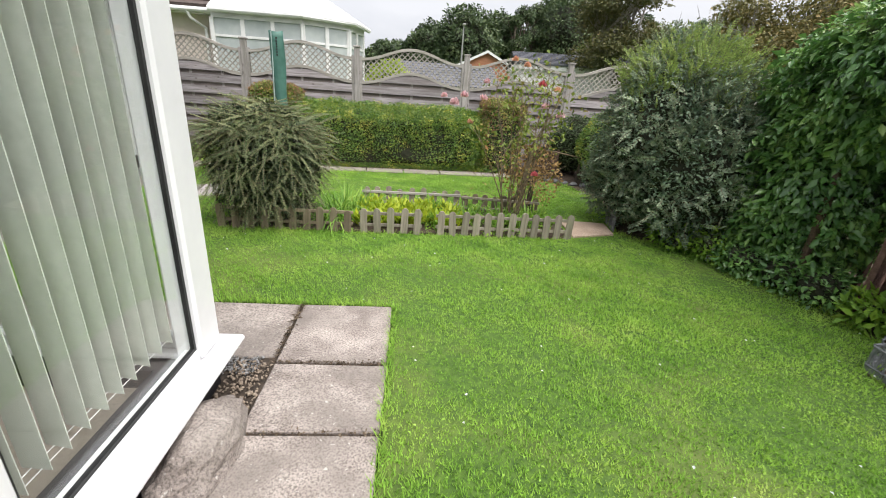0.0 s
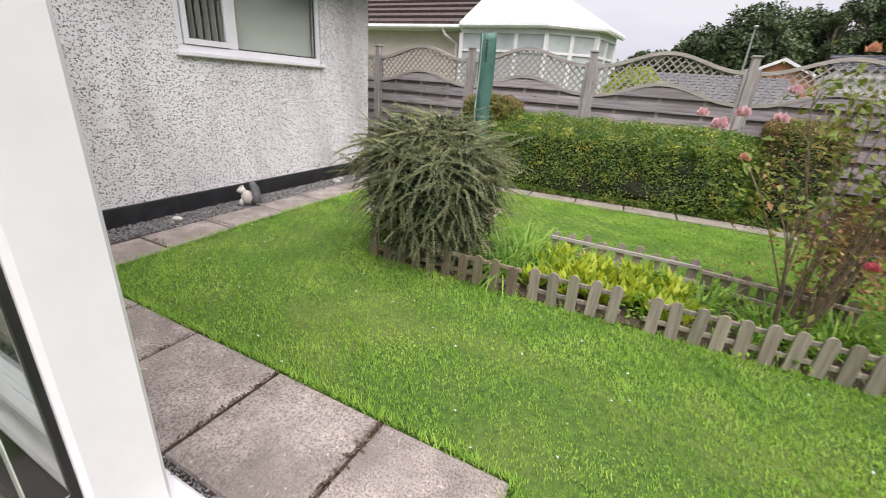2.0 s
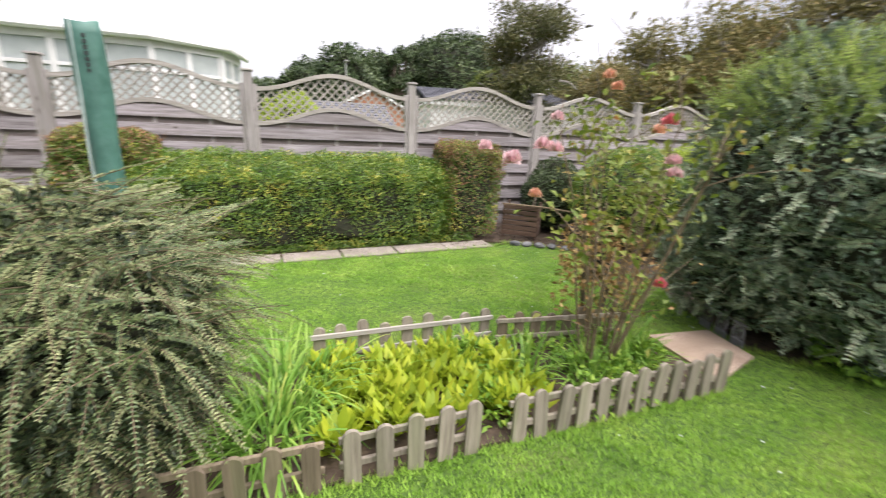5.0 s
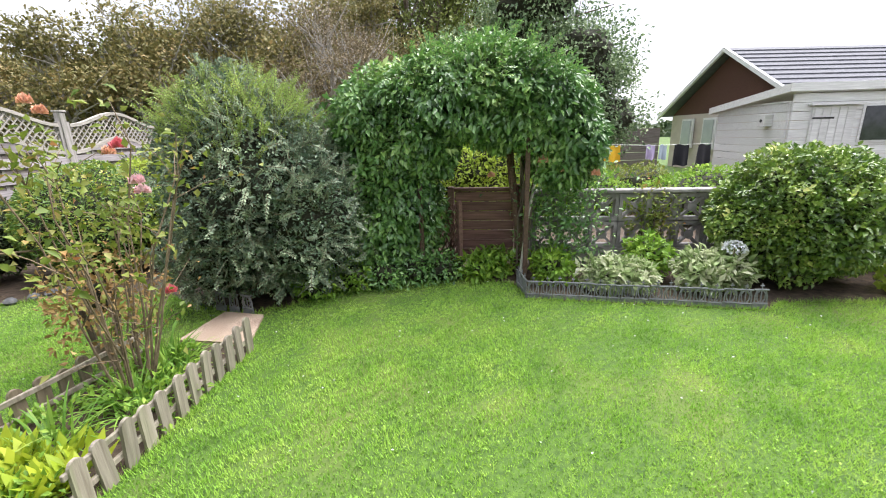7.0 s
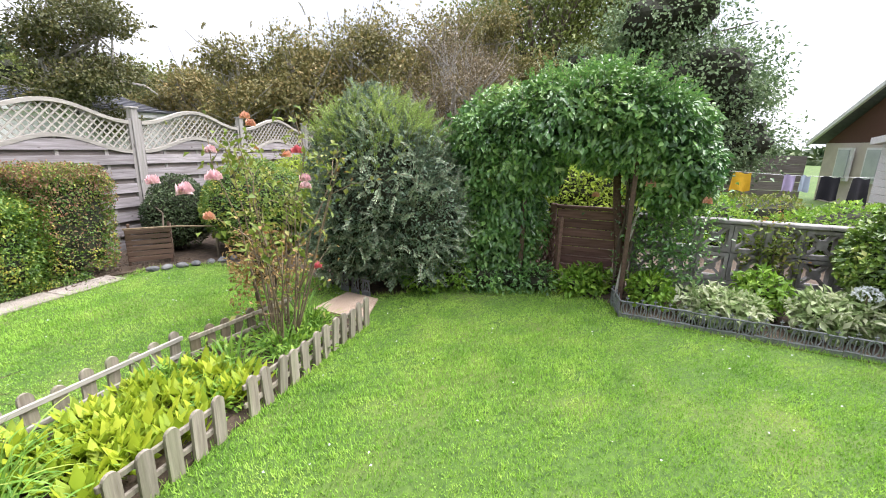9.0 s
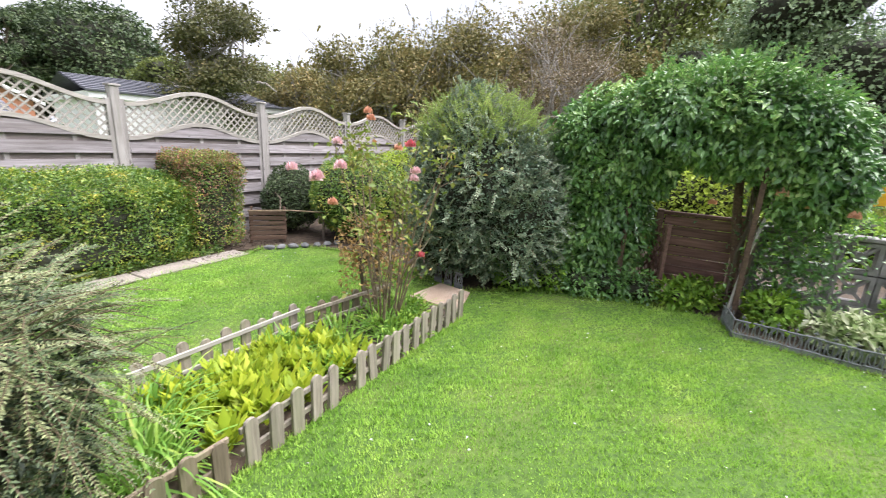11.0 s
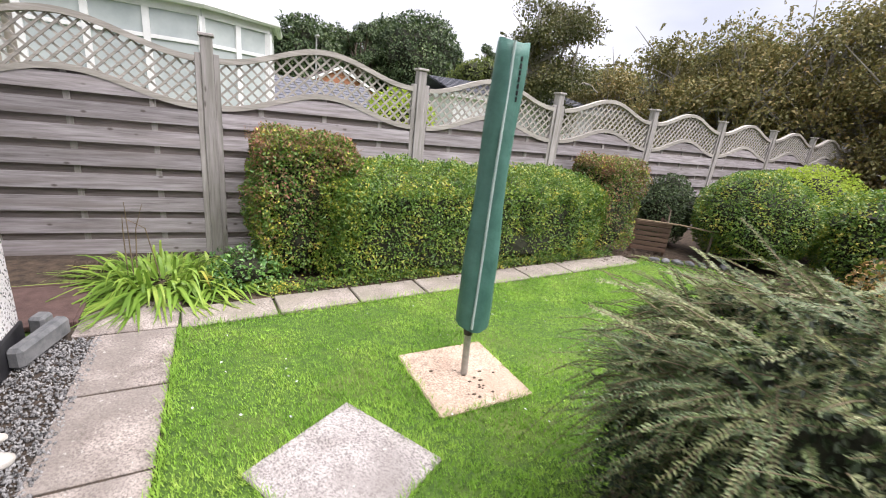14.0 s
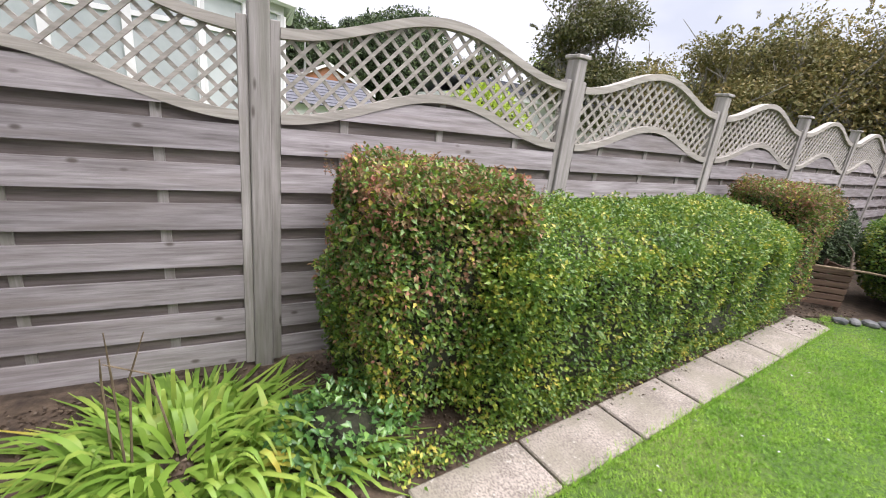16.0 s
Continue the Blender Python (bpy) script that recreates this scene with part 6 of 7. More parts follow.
part("stone", boxed(-0.2, 0.2, -0.04, 0.04, 0.0, 0.12, 0.02), M_greystone, trough)
part("stone_end", boxed(0.13, 0.23, 0.06, 0.14, 0.0, 0.13, 0.015), M_greystone, trough)

statue = thing("garden_statue", -2.16, 3.68, 0, 72, label="weathered cast stone garden figure by the wall", category="statue")
bm = bmesh.new()


def lobe(at, rad, turn=(0, 0, 0)):
    bmesh.ops.create_icosphere(bm, subdivisions=3, radius=1.0, matrix=pose(*at, *turn) @ Matrix.Diagonal((*rad, 1)))


lobe((0, 0, 0.035), (0.14, 0.12, 0.05))
for k in range(22):
    t = 6.283 * k / 22
    lobe((0.11 * math.cos(t), 0.095 * math.sin(t), rng.uniform(0.03, 0.07)), (0.034, 0.03, 0.026))
for side, shift in ((1, 0.0), (-1, 0.03)):
    tube(bm, [(0.045 * side, -0.03, 0.06), (0.05 * side, 0.0, 0.15), (0.052 * side, -0.015 + shift, 0.24), (0.04 * side, 0, 0.34)], [0.042, 0.038, 0.046, 0.058], 14)
    lobe((0.045 * side, -0.07, 0.075), (0.036, 0.062, 0.03))
    # the open coat: a skirt panel and a lapel on either side
    tube(bm, [(0.062 * side, -0.035, 0.52), (0.078 * side, -0.06, 0.42), (0.092 * side, -0.05, 0.32), (0.1 * side, -0.03, 0.24)], [0.02, 0.027, 0.03, 0.022], 10)
    tube(bm, [(0.03 * side, -0.05, 0.53), (0.05 * side, -0.078, 0.46), (0.04 * side, -0.08, 0.4)], [0.014, 0.018, 0.01], 8)
lobe((0, 0.02, 0.36), (0.1, 0.075, 0.12))
lobe((0, 0.0, 0.45), (0.088, 0.068, 0.09))
lobe((0, 0.005, 0.505), (0.108, 0.058, 0.045))
tube(bm, [(0.1, 0, 0.505), (0.155, -0.01, 0.43), (0.14, -0.07, 0.39), (0.06, -0.1, 0.42)], [0.036, 0.035, 0.03, 0.024], 12)
tube(bm, [(-0.1, 0, 0.505), (-0.15, 0.0, 0.41), (-0.13, -0.04, 0.31)], [0.036, 0.034, 0.026], 12)
lobe((0.05, -0.11, 0.43), (0.028, 0.024, 0.026))
lobe((-0.125, -0.05, 0.27), (0.032, 0.026, 0.04))
tube(bm, [(0.16, -0.06, 0.4), (0.175, -0.07, 0.5), (0.15, -0.07, 0.56)], [0.03, 0.036, 0.02], 10)
lobe((-0.12, -0.05, 0.2), (0.05, 0.035, 0.06))
tube(bm, [(0, 0.0, 0.53), (0, -0.005, 0.57)], [0.036, 0.034], 12)
lobe((0, -0.012, 0.605), (0.05, 0.055, 0.062))
lobe((0, -0.068, 0.6), (0.011, 0.014, 0.017))
lobe((0.024, -0.052, 0.59), (0.018, 0.014, 0.017))
lobe((-0.024, -0.052, 0.59), (0.018, 0.014, 0.017))
lobe((0, -0.052, 0.562), (0.03, 0.022, 0.026))
lobe((0.048, 0.0, 0.6), (0.016, 0.022, 0.03))
lobe((-0.048, 0.0, 0.6), (0.016, 0.022, 0.03))
lobe((0, -0.012, 0.645), (0.088, 0.092, 0.014), (8, 0, 0))
lobe((0, 0.0, 0.668), (0.056, 0.06, 0.034))
for v in bm.verts:
    q = Vector(v.co)
    q *= 1 + 0.014 * noise.noise(q * 38) + 0.01 * noise.noise(q * 90)
    v.co = Vector((q.x - 0.12 * max(0, q.z - 0.08), q.y + 0.05 * max(0, q.z - 0.08), q.z * 0.97))
figure = part("figure", bm, M_statue, statue)
fuse = figure.modifiers.new("fuse", "REMESH")
fuse.mode, fuse.voxel_size, fuse.use_smooth_shade = "VOXEL", 0.006, True
for f in figure.data.polygons:
    f.use_smooth = True

squirrel = thing("squirrel_ornament", -2.31, 5.66, 0, 200, label="small white and grey stone squirrel ornament by the wall", category="ornament")
squirrel.scale = (1.25, 1.25, 1.25)
bm = bmesh.new()
lobe((0, 0, 0.075), (0.055, 0.04, 0.06))
lobe((0.05, 0, 0.13), (0.034, 0.03, 0.03))
lobe((0.08, 0, 0.122), (0.016, 0.014, 0.013))
lobe((0.045, 0.015, 0.16), (0.008, 0.006, 0.014))
lobe((0.045, -0.015, 0.16), (0.008, 0.006, 0.014))
lobe((0.05, 0.02, 0.03), (0.02, 0.014, 0.03))
lobe((0.05, -0.02, 0.03), (0.02, 0.014, 0.03))
body = part("body", bm, M_white_stone, squirrel)
bm = bmesh.new()
tube(bm, [(-0.04, 0, 0.03), (-0.085, 0, 0.07), (-0.075, 0, 0.15), (-0.045, 0, 0.205), (-0.03, 0, 0.2)], [0.022, 0.034, 0.036, 0.024, 0.01], 12)
tail = part("tail", bm, M_greystone, squirrel)
for o in (body, tail):
    for f in o.data.polygons:
        f.use_smooth = True
for x, y, r in ((-2.4, 4.95, 0.05), (-2.4, 7.15, 0.06), (-2.45, 7.3, 0.04)):
    st = thing("pebble", x, y, 0, rng.uniform(0, 180), label="pale rounded pebble on the slate chippings", category="pebble", group="pebbles by the wall")
    bm = bmesh.new()
    bmesh.ops.create_icosphere(bm, subdivisions=3, radius=1.0)
    q = np.array([v.co[:] for v in bm.verts])
    q = q * (1 + 0.12 * lump(q, 2, int(r * 1000)))[:, None] * [r, r * 0.7, r * 0.55] + [0, 0, 0.01]
    for v, c in zip(bm.verts, q):
        v.co = c
    part("stone", bm, M_pebble, st)


# ---- beyond the fence: neighbouring buildings ----
def tiled_slope(name, parent, a, b, c, d, courses, material, proud=0.03):
    """A roof slope from eave a-b to ridge d-c, in overlapping courses."""
    a, b, c, d = (Vector(v) for v in (a, b, c, d))
    nor = (b - a).cross(d - a).normalized()
    if nor.z < 0:
        nor = -nor
    bm = bmesh.new()
    bm.faces.new([bm.verts.new(v - nor * 0.03) for v in (a, b, c, d)])
    roof = part(name, bm, material, parent)
    for k in range(courses):
        s0, s1 = k / courses, (k + 1.12) / courses
        p = [a.lerp(d, s0) + nor * proud, b.lerp(c, s0) + nor * proud, b.lerp(c, min(1, s1)), a.lerp(d, min(1, s1))]
        q = [a.lerp(d, s0) - nor * 0.02, b.lerp(c, s0) - nor * 0.02]
        bm = bmesh.new()
        vs = [bm.verts.new(v) for v in p + q]
        bm.faces.new(vs[:4])
        bm.faces.new((vs[4], vs[5], vs[1], vs[0]))
        bmesh.ops.recalc_face_normals(bm, faces=bm.faces[:])
        part("tile_course", bm, material, roof)
    return roof


nb = thing("neighbour_bungalow", 0, 0, 0.12, label="cream rendered bungalow with a brown tiled roof beyond the fence", category="house")
part("wall", boxed(-14, -4.3, 14.75, 15.0, 0, 2.66), M_cream, nb)
part("wall", boxed(-4.55, -4.3, 15.0, 22.0, 0, 2.66), M_cream, nb)
part("soffit", boxed(-14, -4.1, 14.4, 14.75, 2.62, 2.68), M_white, nb)
tiled_slope("roof", nb, (-14, 14.38, 2.76), (-4.12, 14.38, 2.76), (-4.12, 18.5, 4.95), (-14, 18.5, 4.95), 11, M_roof, 0.085)
tiled_slope("roof", nb, (-14, 22.6, 2.76), (-4.12, 22.6, 2.76), (-4.12, 18.5, 4.95), (-14, 18.5, 4.95), 11, M_roof, 0.085)
bm = bmesh.new()
for s in (1, -1):
    y0 = 14.36 if s > 0 else 22.64
    vs = [(-4.09, y0, 2.62), (-4.09, 18.5, 4.84), (-4.09, 18.5, 5.04), (-4.09, y0, 2.82)]
    f1 = [bm.verts.new(v) for v in vs]
    f2 = [bm.verts.new((v[0] + 0.05, v[1], v[2])) for v in vs]
    bm.faces.new(f1)
    bm.faces.new(f2[::-1])
    for i in range(4):
        bm.faces.new((f1[i], f1[(i + 1) % 4], f2[(i + 1) % 4], f2[i]))
bmesh.ops.recalc_face_normals(bm, faces=bm.faces[:])
part("barge_board", bm, M_white, nb)
part("gable_end", plate(bmesh.new(), [(15.0, 2.66), (22.0, 2.66), (18.5, 4.86)], 4.36, 4.5), M_cream, nb).matrix_basis = pose(0, 0, 0, 0, 0, 90)
part("gutter", tube(bmesh.new(), [(-14, 14.33, 2.7), (-4.1, 14.33, 2.7)], 0.06, 8), M_white, nb)
part("downpipe", tube(bmesh.new(), [(-4.75, 14.33, 2.66), (-4.7, 14.4, 2.5), (-4.45, 14.66, 2.3), (-4.45, 14.68, 0)], 0.04, 8), M_white, nb)

cons = thing("conservatory", 0, 0, 0.16, label="white hipped-roof conservatory joined to the neighbouring bungalow", category="conservatory")
PLAN = [(-4.1, 14.25), (-1.75, 14.25), (-0.62, 14.95), (-0.4, 16.4), (-4.1, 16.4)]
RIDGE = [(-3.9, 15.6, 3.68), (-2.1, 15.6, 3.68)]
for (ax, ay), (bx, by) in zip(PLAN[:3], PLAN[1:4]):
    ln = math.hypot(bx - ax, by - ay)
    ang = math.degrees(math.atan2(by - ay, bx - ax))
    side = new("glazed_side")
    side.parent = cons
    side.matrix_basis = pose(ax, ay, 0, 0, 0, ang)
    part("dwarf_wall", boxed(0, ln, 0, 0.15, 0, 0.75), M_cream, side)
    part("sill", boxed(0, ln, -0.04, 0.1, 0.75, 0.82), M_white, side)
    part("head_rail", boxed(0, ln, -0.03, 0.07, 2.5, 2.66), M_white, side)
    cnt = max(2, round(ln / 0.78))
    for i in range(cnt + 1):
        x = ln * i / cnt
        part("mullion", boxed(x - 0.05, x + 0.05, -0.03, 0.07, 0.82, 2.5), M_white, side)
    for i in range(cnt):
        x0, x1 = ln * i / cnt + 0.05, ln * (i + 1) / cnt - 0.05
        part("transom", boxed(x0, x1, -0.02, 0.06, 2.05, 2.11), M_white, side)
        part("pane", boxed(x0, x1, 0.01, 0.03, 0.82, 2.05), M_paneglass, side)
        part("pane", boxed(x0, x1, 0.01, 0.03, 2.11, 2.5), M_paneglass, side)
eaves = [(-4.1, 14.1, 2.68), (-1.7, 14.1, 2.68), (-0.48, 14.88, 2.68), (-0.24, 16.5, 2.68)]
tops = [RIDGE[0], RIDGE[1], RIDGE[1], RIDGE[1]]
for k in range(3):
    bm = bmesh.new()
    q = [eaves[k], eaves[k + 1], tops[k + 1], tops[k]] if tops[k] != tops[k + 1] else [eaves[k], eaves[k + 1], tops[k]]
    bm.faces.new([bm.verts.new(v) for v in q])
    r = bmesh.ops.extrude_face_region(bm, geom=bm.faces[:])
    for v in r["geom"]:
        if isinstance(v, bmesh.types.BMVert):
            v.co.z += 0.03
    bmesh.ops.recalc_face_normals(bm, faces=bm.faces[:])
    part("roof_sheet", bm, M_polyroof, cons)
bm = bmesh.new()
bm.faces.new([bm.verts.new(v) for v in ((-0.24, 16.5, 2.68), (-4.1, 16.5, 2.68), RIDGE[0], RIDGE[1])])
part("roof_sheet", bm, M_polyroof, cons)
bars = [(eaves[1], tops[1]), (eaves[2], tops[2]), (eaves[3], tops[3])]
for i in range(4):
    s = i / 4
    bars.append((tuple(Vector(eaves[0]).lerp(Vector(eaves[1]), s)), tuple(Vector(tops[0]).lerp(Vector(tops[1]), s))))
for a, b in bars:
    part("glazing_bar", tube(bmesh.new(), [Vector(a) + Vector((0, 0, 0.04)), Vector(b) + Vector((0, 0, 0.04))], 0.035, 5), M_white, cons)
part("roof_gutter", tube(bmesh.new(), eaves, 0.07, 8), M_white, cons)
part("ridge_capping", tube(bmesh.new(), [Vector(v) + Vector((0, 0, 0.04)) for v in RIDGE], 0.06, 6), M_white, cons)
for i in range(15):
    x = -3.85 + 0.125 * i
    part("finial", tube(bmesh.new(), [(x, 15.6, 3.7), (x, 15.6, 3.92)], [0.018, 0.01], 5), M_white, cons)

garage = thing("white_outbuilding", label="long white rendered outbuilding with a pale grey roof beyond the fence", category="outbuilding")
garage.matrix_basis = pose(5.0, 17.5, -0.12, 0, 0, -8)
part("wall", boxed(0, 13, 0, 5, 0, 2.25), M_white, garage)
part("fascia", boxed(-0.15, 13.15, -0.15, 5.15, 2.25, 2.42), M_white, garage)
tiled_slope("roof", garage, (-0.2, -0.2, 2.43), (5.2, -0.2, 2.43), (5.2, 2.5, 3.0), (-0.2, 2.5, 3.0), 9, M_greyroof)
tiled_slope("roof", garage, (-0.2, 5.2, 2.43), (5.2, 5.2, 2.43), (5.2, 2.5, 3.0), (-0.2, 2.5, 3.0), 9, M_greyroof)
part("flat_roof", boxed(5.2, 13.2, -0.2, 5.2, 2.42, 2.5), M_greyroof, garage)
part("gable_end", plate(bmesh.new(), [(0.0, 2.42), (5.0, 2.42), (2.5, 2.98)], -5.18, -5.1), M_white, garage).matrix_basis = pose(0, 0, 0, 0, 0, 90)

pale = thing("pale_bungalow", label="distant white bungalow wall with a grey tiled roof", category="house")
pale.matrix_basis = pose(0.6, 28, -1.0, 0, 0, 4)
part("wall", boxed(0, 5.5, 0, 5, 0, 2.4), M_white, pale)
tiled_slope("roof", pale, (-0.3, -0.4, 2.4), (5.8, -0.4, 2.4), (5.8, 2.5, 3.7), (-0.3, 2.5, 3.7), 9, M_greyroof)
tiled_slope("roof", pale, (-0.3, 5.4, 2.4), (5.8, 5.4, 2.4), (5.8, 2.5, 3.7), (-0.3, 2.5, 3.7), 9, M_greyroof)

brick = thing("brick_house", label="distant orange brick house with a white-edged gable", category="house")
brick.matrix_basis = pose(7.6, 43, -0.5, 0, 0, 0)
part("wall", plate(bmesh.new(), [(-3.4, 0), (3.4, 0), (3.4, 3.2), (0, 4.9), (-3.4, 3.2)], 0, 8), M_redbrick, brick)
for s in (1, -1):
    tiled_slope("roof", brick, (s * 3.8, -0.3, 3.15), (s * 3.8, 8.3, 3.15), (0, 8.3, 5.05), (0, -0.3, 5.05), 9, M_roof)
bm = plate(bmesh.new(), [(-3.9, 2.98), (0, 4.9), (3.9, 2.98), (3.9, 3.2), (0, 5.12), (-3.9, 3.2)], -0.36, -0.3)
part("barge_board", bm, M_white, brick)

gb = thing("grey_roof_bungalow", label="bungalow with a brown clad gable and grey tiled roof", category="house")
F, A, N = Vector((19.0, -3.4, 1.93)), Vector((15.56, -3.87, 3.86)), Vector((12.12, -4.34, 1.93))
back = Vector((0.13, -0.99, 0)) * 14


def prism(name, pts, offset, material, parent):
    bm = bmesh.new()
    a = [bm.verts.new(p) for p in pts]
    b = [bm.verts.new(Vector(p) + offset) for p in pts]
    bm.faces.new(a)
    bm.faces.new(b[::-1])
    for i in range(len(a)):
        bm.faces.new((a[i], a[(i + 1) % len(a)], b[(i + 1) % len(a)], b[i]))
    bmesh.ops.recalc_face_normals(bm, faces=bm.faces[:])
    return part(name, bm, material, parent)


inset = Vector((0.03, -0.3, 0))
down = Vector((0, 0, -1.0))
prism("gable_cladding", [F.lerp(N, 0.06) + inset, F.lerp(N, 0.94) + inset, A + inset + Vector((0, 0, -0.1))], back * 0.02, M_browncl, gb)
prism("wall", [F.lerp(N, 0.06) + inset, F.lerp(N, 0.94) + inset, Vector((12.55, -4.58, -0.6)), Vector((18.6, -3.75, -0.6))], back * 0.98, M_cream, gb)
tiled_slope("roof", gb, N, N + back, A + back, A, 13, M_greyroof, 0.04)
tiled_slope("roof", gb, F, F + back, A + back, A, 13, M_greyroof, 0.04)
up_ = Vector((0, 0, 0.03))
prism("barge_board", [N - Vector((0, 0, 0.1)), A - Vector((0, 0, 0.1)), A + up_, N + up_], Vector((0.01, 0.08, 0)), M_white, gb)
prism("barge_board", [F - Vector((0, 0, 0.1)), A - Vector((0, 0, 0.1)), A + up_, F + up_], Vector((0.01, 0.08, 0)), M_white, gb)
for s in (0.18, 0.36):
    w0, w1 = F.lerp(N, s), F.lerp(N, s + 0.1)
    q = Vector((-0.02, 0.05, 0)) + inset
    w = prism("window", [w0 + q + Vector((0, 0, -0.15)), w1 + q + Vector((0, 0, -0.15)), w1 + q + Vector((0, 0, -1.2)), w0 + q + Vector((0, 0, -1.2))], Vector((0, 0.06, 0)), M_white, gb)
    i0, i1 = w0.lerp(w1, 0.14), w0.lerp(w1, 0.86)
    prism("pane", [i0 + q + Vector((0, 0.07, -0.22)), i1 + q + Vector((0, 0.07, -0.22)), i1 + q + Vector((0, 0.07, -1.1)), i0 + q + Vector((0, 0.07, -1.1))], Vector((0, 0.02, 0)), M_paneglass, w)

shed = thing("white_shed", label="white-washed timber shed with a plank door", category="shed")
for k in range(15):
    z0 = -0.2 + 0.145 * k
    part("front_board", boxed(8.36, 8.4, -6.0, -1.45, z0, z0 + 0.138, 0.004), M_shed, shed)
    part("side_board", boxed(8.4, 10.6, -1.45, -1.41, z0, min(z0 + 0.138, 1.86), 0.004), M_shed, shed)
bm = bmesh.new()
pts = [(8.25, -6.2, 2.0), (8.25, -1.3, 2.0), (10.8, -1.3, 1.74), (10.8, -6.2, 1.74)]
a = [bm.verts.new(p) for p in pts]
b = [bm.verts.new((p[0], p[1], p[2] + 0.13)) for p in pts]
bm.faces.new(a[::-1])
bm.faces.new(b)
for i in range(4):
    bm.faces.new((a[i], a[(i + 1) % 4], b[(i + 1) % 4], b[i]))
part("roof", bm, M_shed, shed)
door = part("door", boxed(8.33, 8.36, -2.42, -1.75, 0.0, 1.76, 0.004), M_shed, shed)
for k in range(5):
    part("door_plank", boxed(8.32, 8.331, -2.42 + 0.135 * k, -2.42 + 0.127 * (k + 1), 0.02, 1.74), M_shed, door)
part("hinge", boxed(8.315, 8.322, -2.1, -1.76, 1.55, 1.58), M_black, door)
part("door_canopy", boxed(8.25, 8.36, -2.5, -1.68, 1.77, 1.8), M_shed, shed)
for y0 in (-3.1, -3.75):
    w = part("window", boxed(8.34, 8.36, y0, y0 + 0.56, 1.15, 1.78, 0.005), M_shed, shed)
    part("pane", boxed(8.33, 8.342, y0 + 0.04, y0 + 0.52, 1.19, 1.74), M_darkglass, w)
nest = part("bird_box", boxed(8.75, 8.95, -1.41, -1.27, 1.45, 1.66, 0.004), M_shed, shed)
part("hole", tube(bmesh.new(), [(8.85, -1.272, 1.55), (8.85, -1.262, 1.55)], 0.03, 10), M_black, nest)

wash = thing("washing_line", label="washing line strung across the neighbouring garden", category="washing line")
part("cord", tube(bmesh.new(), [(12.1, 1.2, 1.12), (11.6, -0.4, 1.06), (11.0, -2.0, 1.1)], 0.006, 5), M_white, wash)
for x, y in ((12.1, 1.2), (11.0, -2.0)):
    part("line_post", tube(bmesh.new(), [(x, y, -0.3), (x, y, 1.15)], 0.03, 8), M_steel, wash)
M_cloths = {}
for nm, colr in (("yellow", (0.75, 0.45, 0.02)), ("lilac", (0.5, 0.42, 0.62)), ("pale_blue", (0.5, 0.6, 0.7)), ("black", (0.015, 0.016, 0.022)), ("charcoal", (0.05, 0.05, 0.06))):
    M_cloths[nm] = surface(nm + "_cloth", tuple(0.85 * c for c in colr), colr, scale=8, rough=0.9, bump=0.3)
for s, wd, hg, nm, lab in ((0.24, 0.42, 0.42, "yellow", "bright yellow garment hung on the washing line"), (0.5, 0.26, 0.36, "lilac", "lilac garment hung on the washing line"),
                           (0.58, 0.2, 0.34, "pale_blue", "pale blue garment hung on the washing line"), (0.7, 0.42, 0.5, "black", "black garment hung on the washing line"),
                           (0.84, 0.34, 0.56, "charcoal", "dark striped garment hung on the washing line"), (0.96, 0.36, 0.55, "black", "black garment hung on the washing line")):
    x, y = 12.1 - 1.1 * s, 1.2 - 3.2 * s
    g = thing("garment", x, y, 1.07, 109, label=lab, category="garment", group="washing on the line")
    bm = bmesh.new()
    bmesh.ops.create_grid(bm, x_segments=12, y_segments=12, size=0.5)
    for v in bm.verts:
        u, t = v.co.x, v.co.y
        v.co = Vector((u * wd * (1 + 0.12 * (0.5 - t)), 0.03 * math.sin(9 * u + 3 * s * 10) * (0.6 - t), (t - 0.5) * hg + 0.02 * math.sin(7 * u)))
    r = bmesh.ops.extrude_face_region(bm, geom=bm.faces[:])
    for v in r["geom"]:
        if isinstance(v, bmesh.types.BMVert):
            v.co.y += 0.008
    part("cloth", bm, M_cloths[nm], g)
    if nm == "charcoal":
        for k in range(6):
            part("stripe", boxed(-wd / 2, wd / 2, -0.03, -0.02, -0.08 - 0.06 * k, -0.06 - 0.06 * k), M_white, g)
far_fence = thing("far_board_fence", 15.2, 3.5, 0, -80, label="weathered board fence across the neighbouring garden", category="fence")
for k in range(7):
    part("board", boxed(0, 6.0, 0, 0.03, -0.4 + 0.27 * k, -0.14 + 0.27 * k), M_fence_back, far_fence)
bush("rough_orange_shrub", (9.0, 0.9, 0.3), (1.0, 1.0, 0.5), 5000, 0.06, L_rose, "rough yellowing shrub beyond the block wall", seed=101, rough=0.25)
bush("rough_green_shrub", (8.0, 2.2, 0.35), (1.0, 0.9, 0.5), 6000, 0.06, L_low, "rough green shrub beyond the block wall", seed=102, rough=0.25)
bush("lime_shrub", (6.6, 3.75, 0.75), (0.7, 0.7, 0.75), 9000, 0.06, L_lime, "bright lime-green shrub seen through the arch", seed=103, rough=0.2)
bush("yellow_shrub", (0.75, 11.2, 1.0), (0.55, 0.55, 0.85), 6000, 0.06, L_lime, "yellow-green shrub behind the fence lattice", seed=104, rough=0.2)
bush("rough_low_shrub", (7.5, 0.2, 0.3), (0.7, 1.0, 0.55), 5000, 0.06, L_low, "rough low shrub behind the block wall", seed=105, rough=0.25)

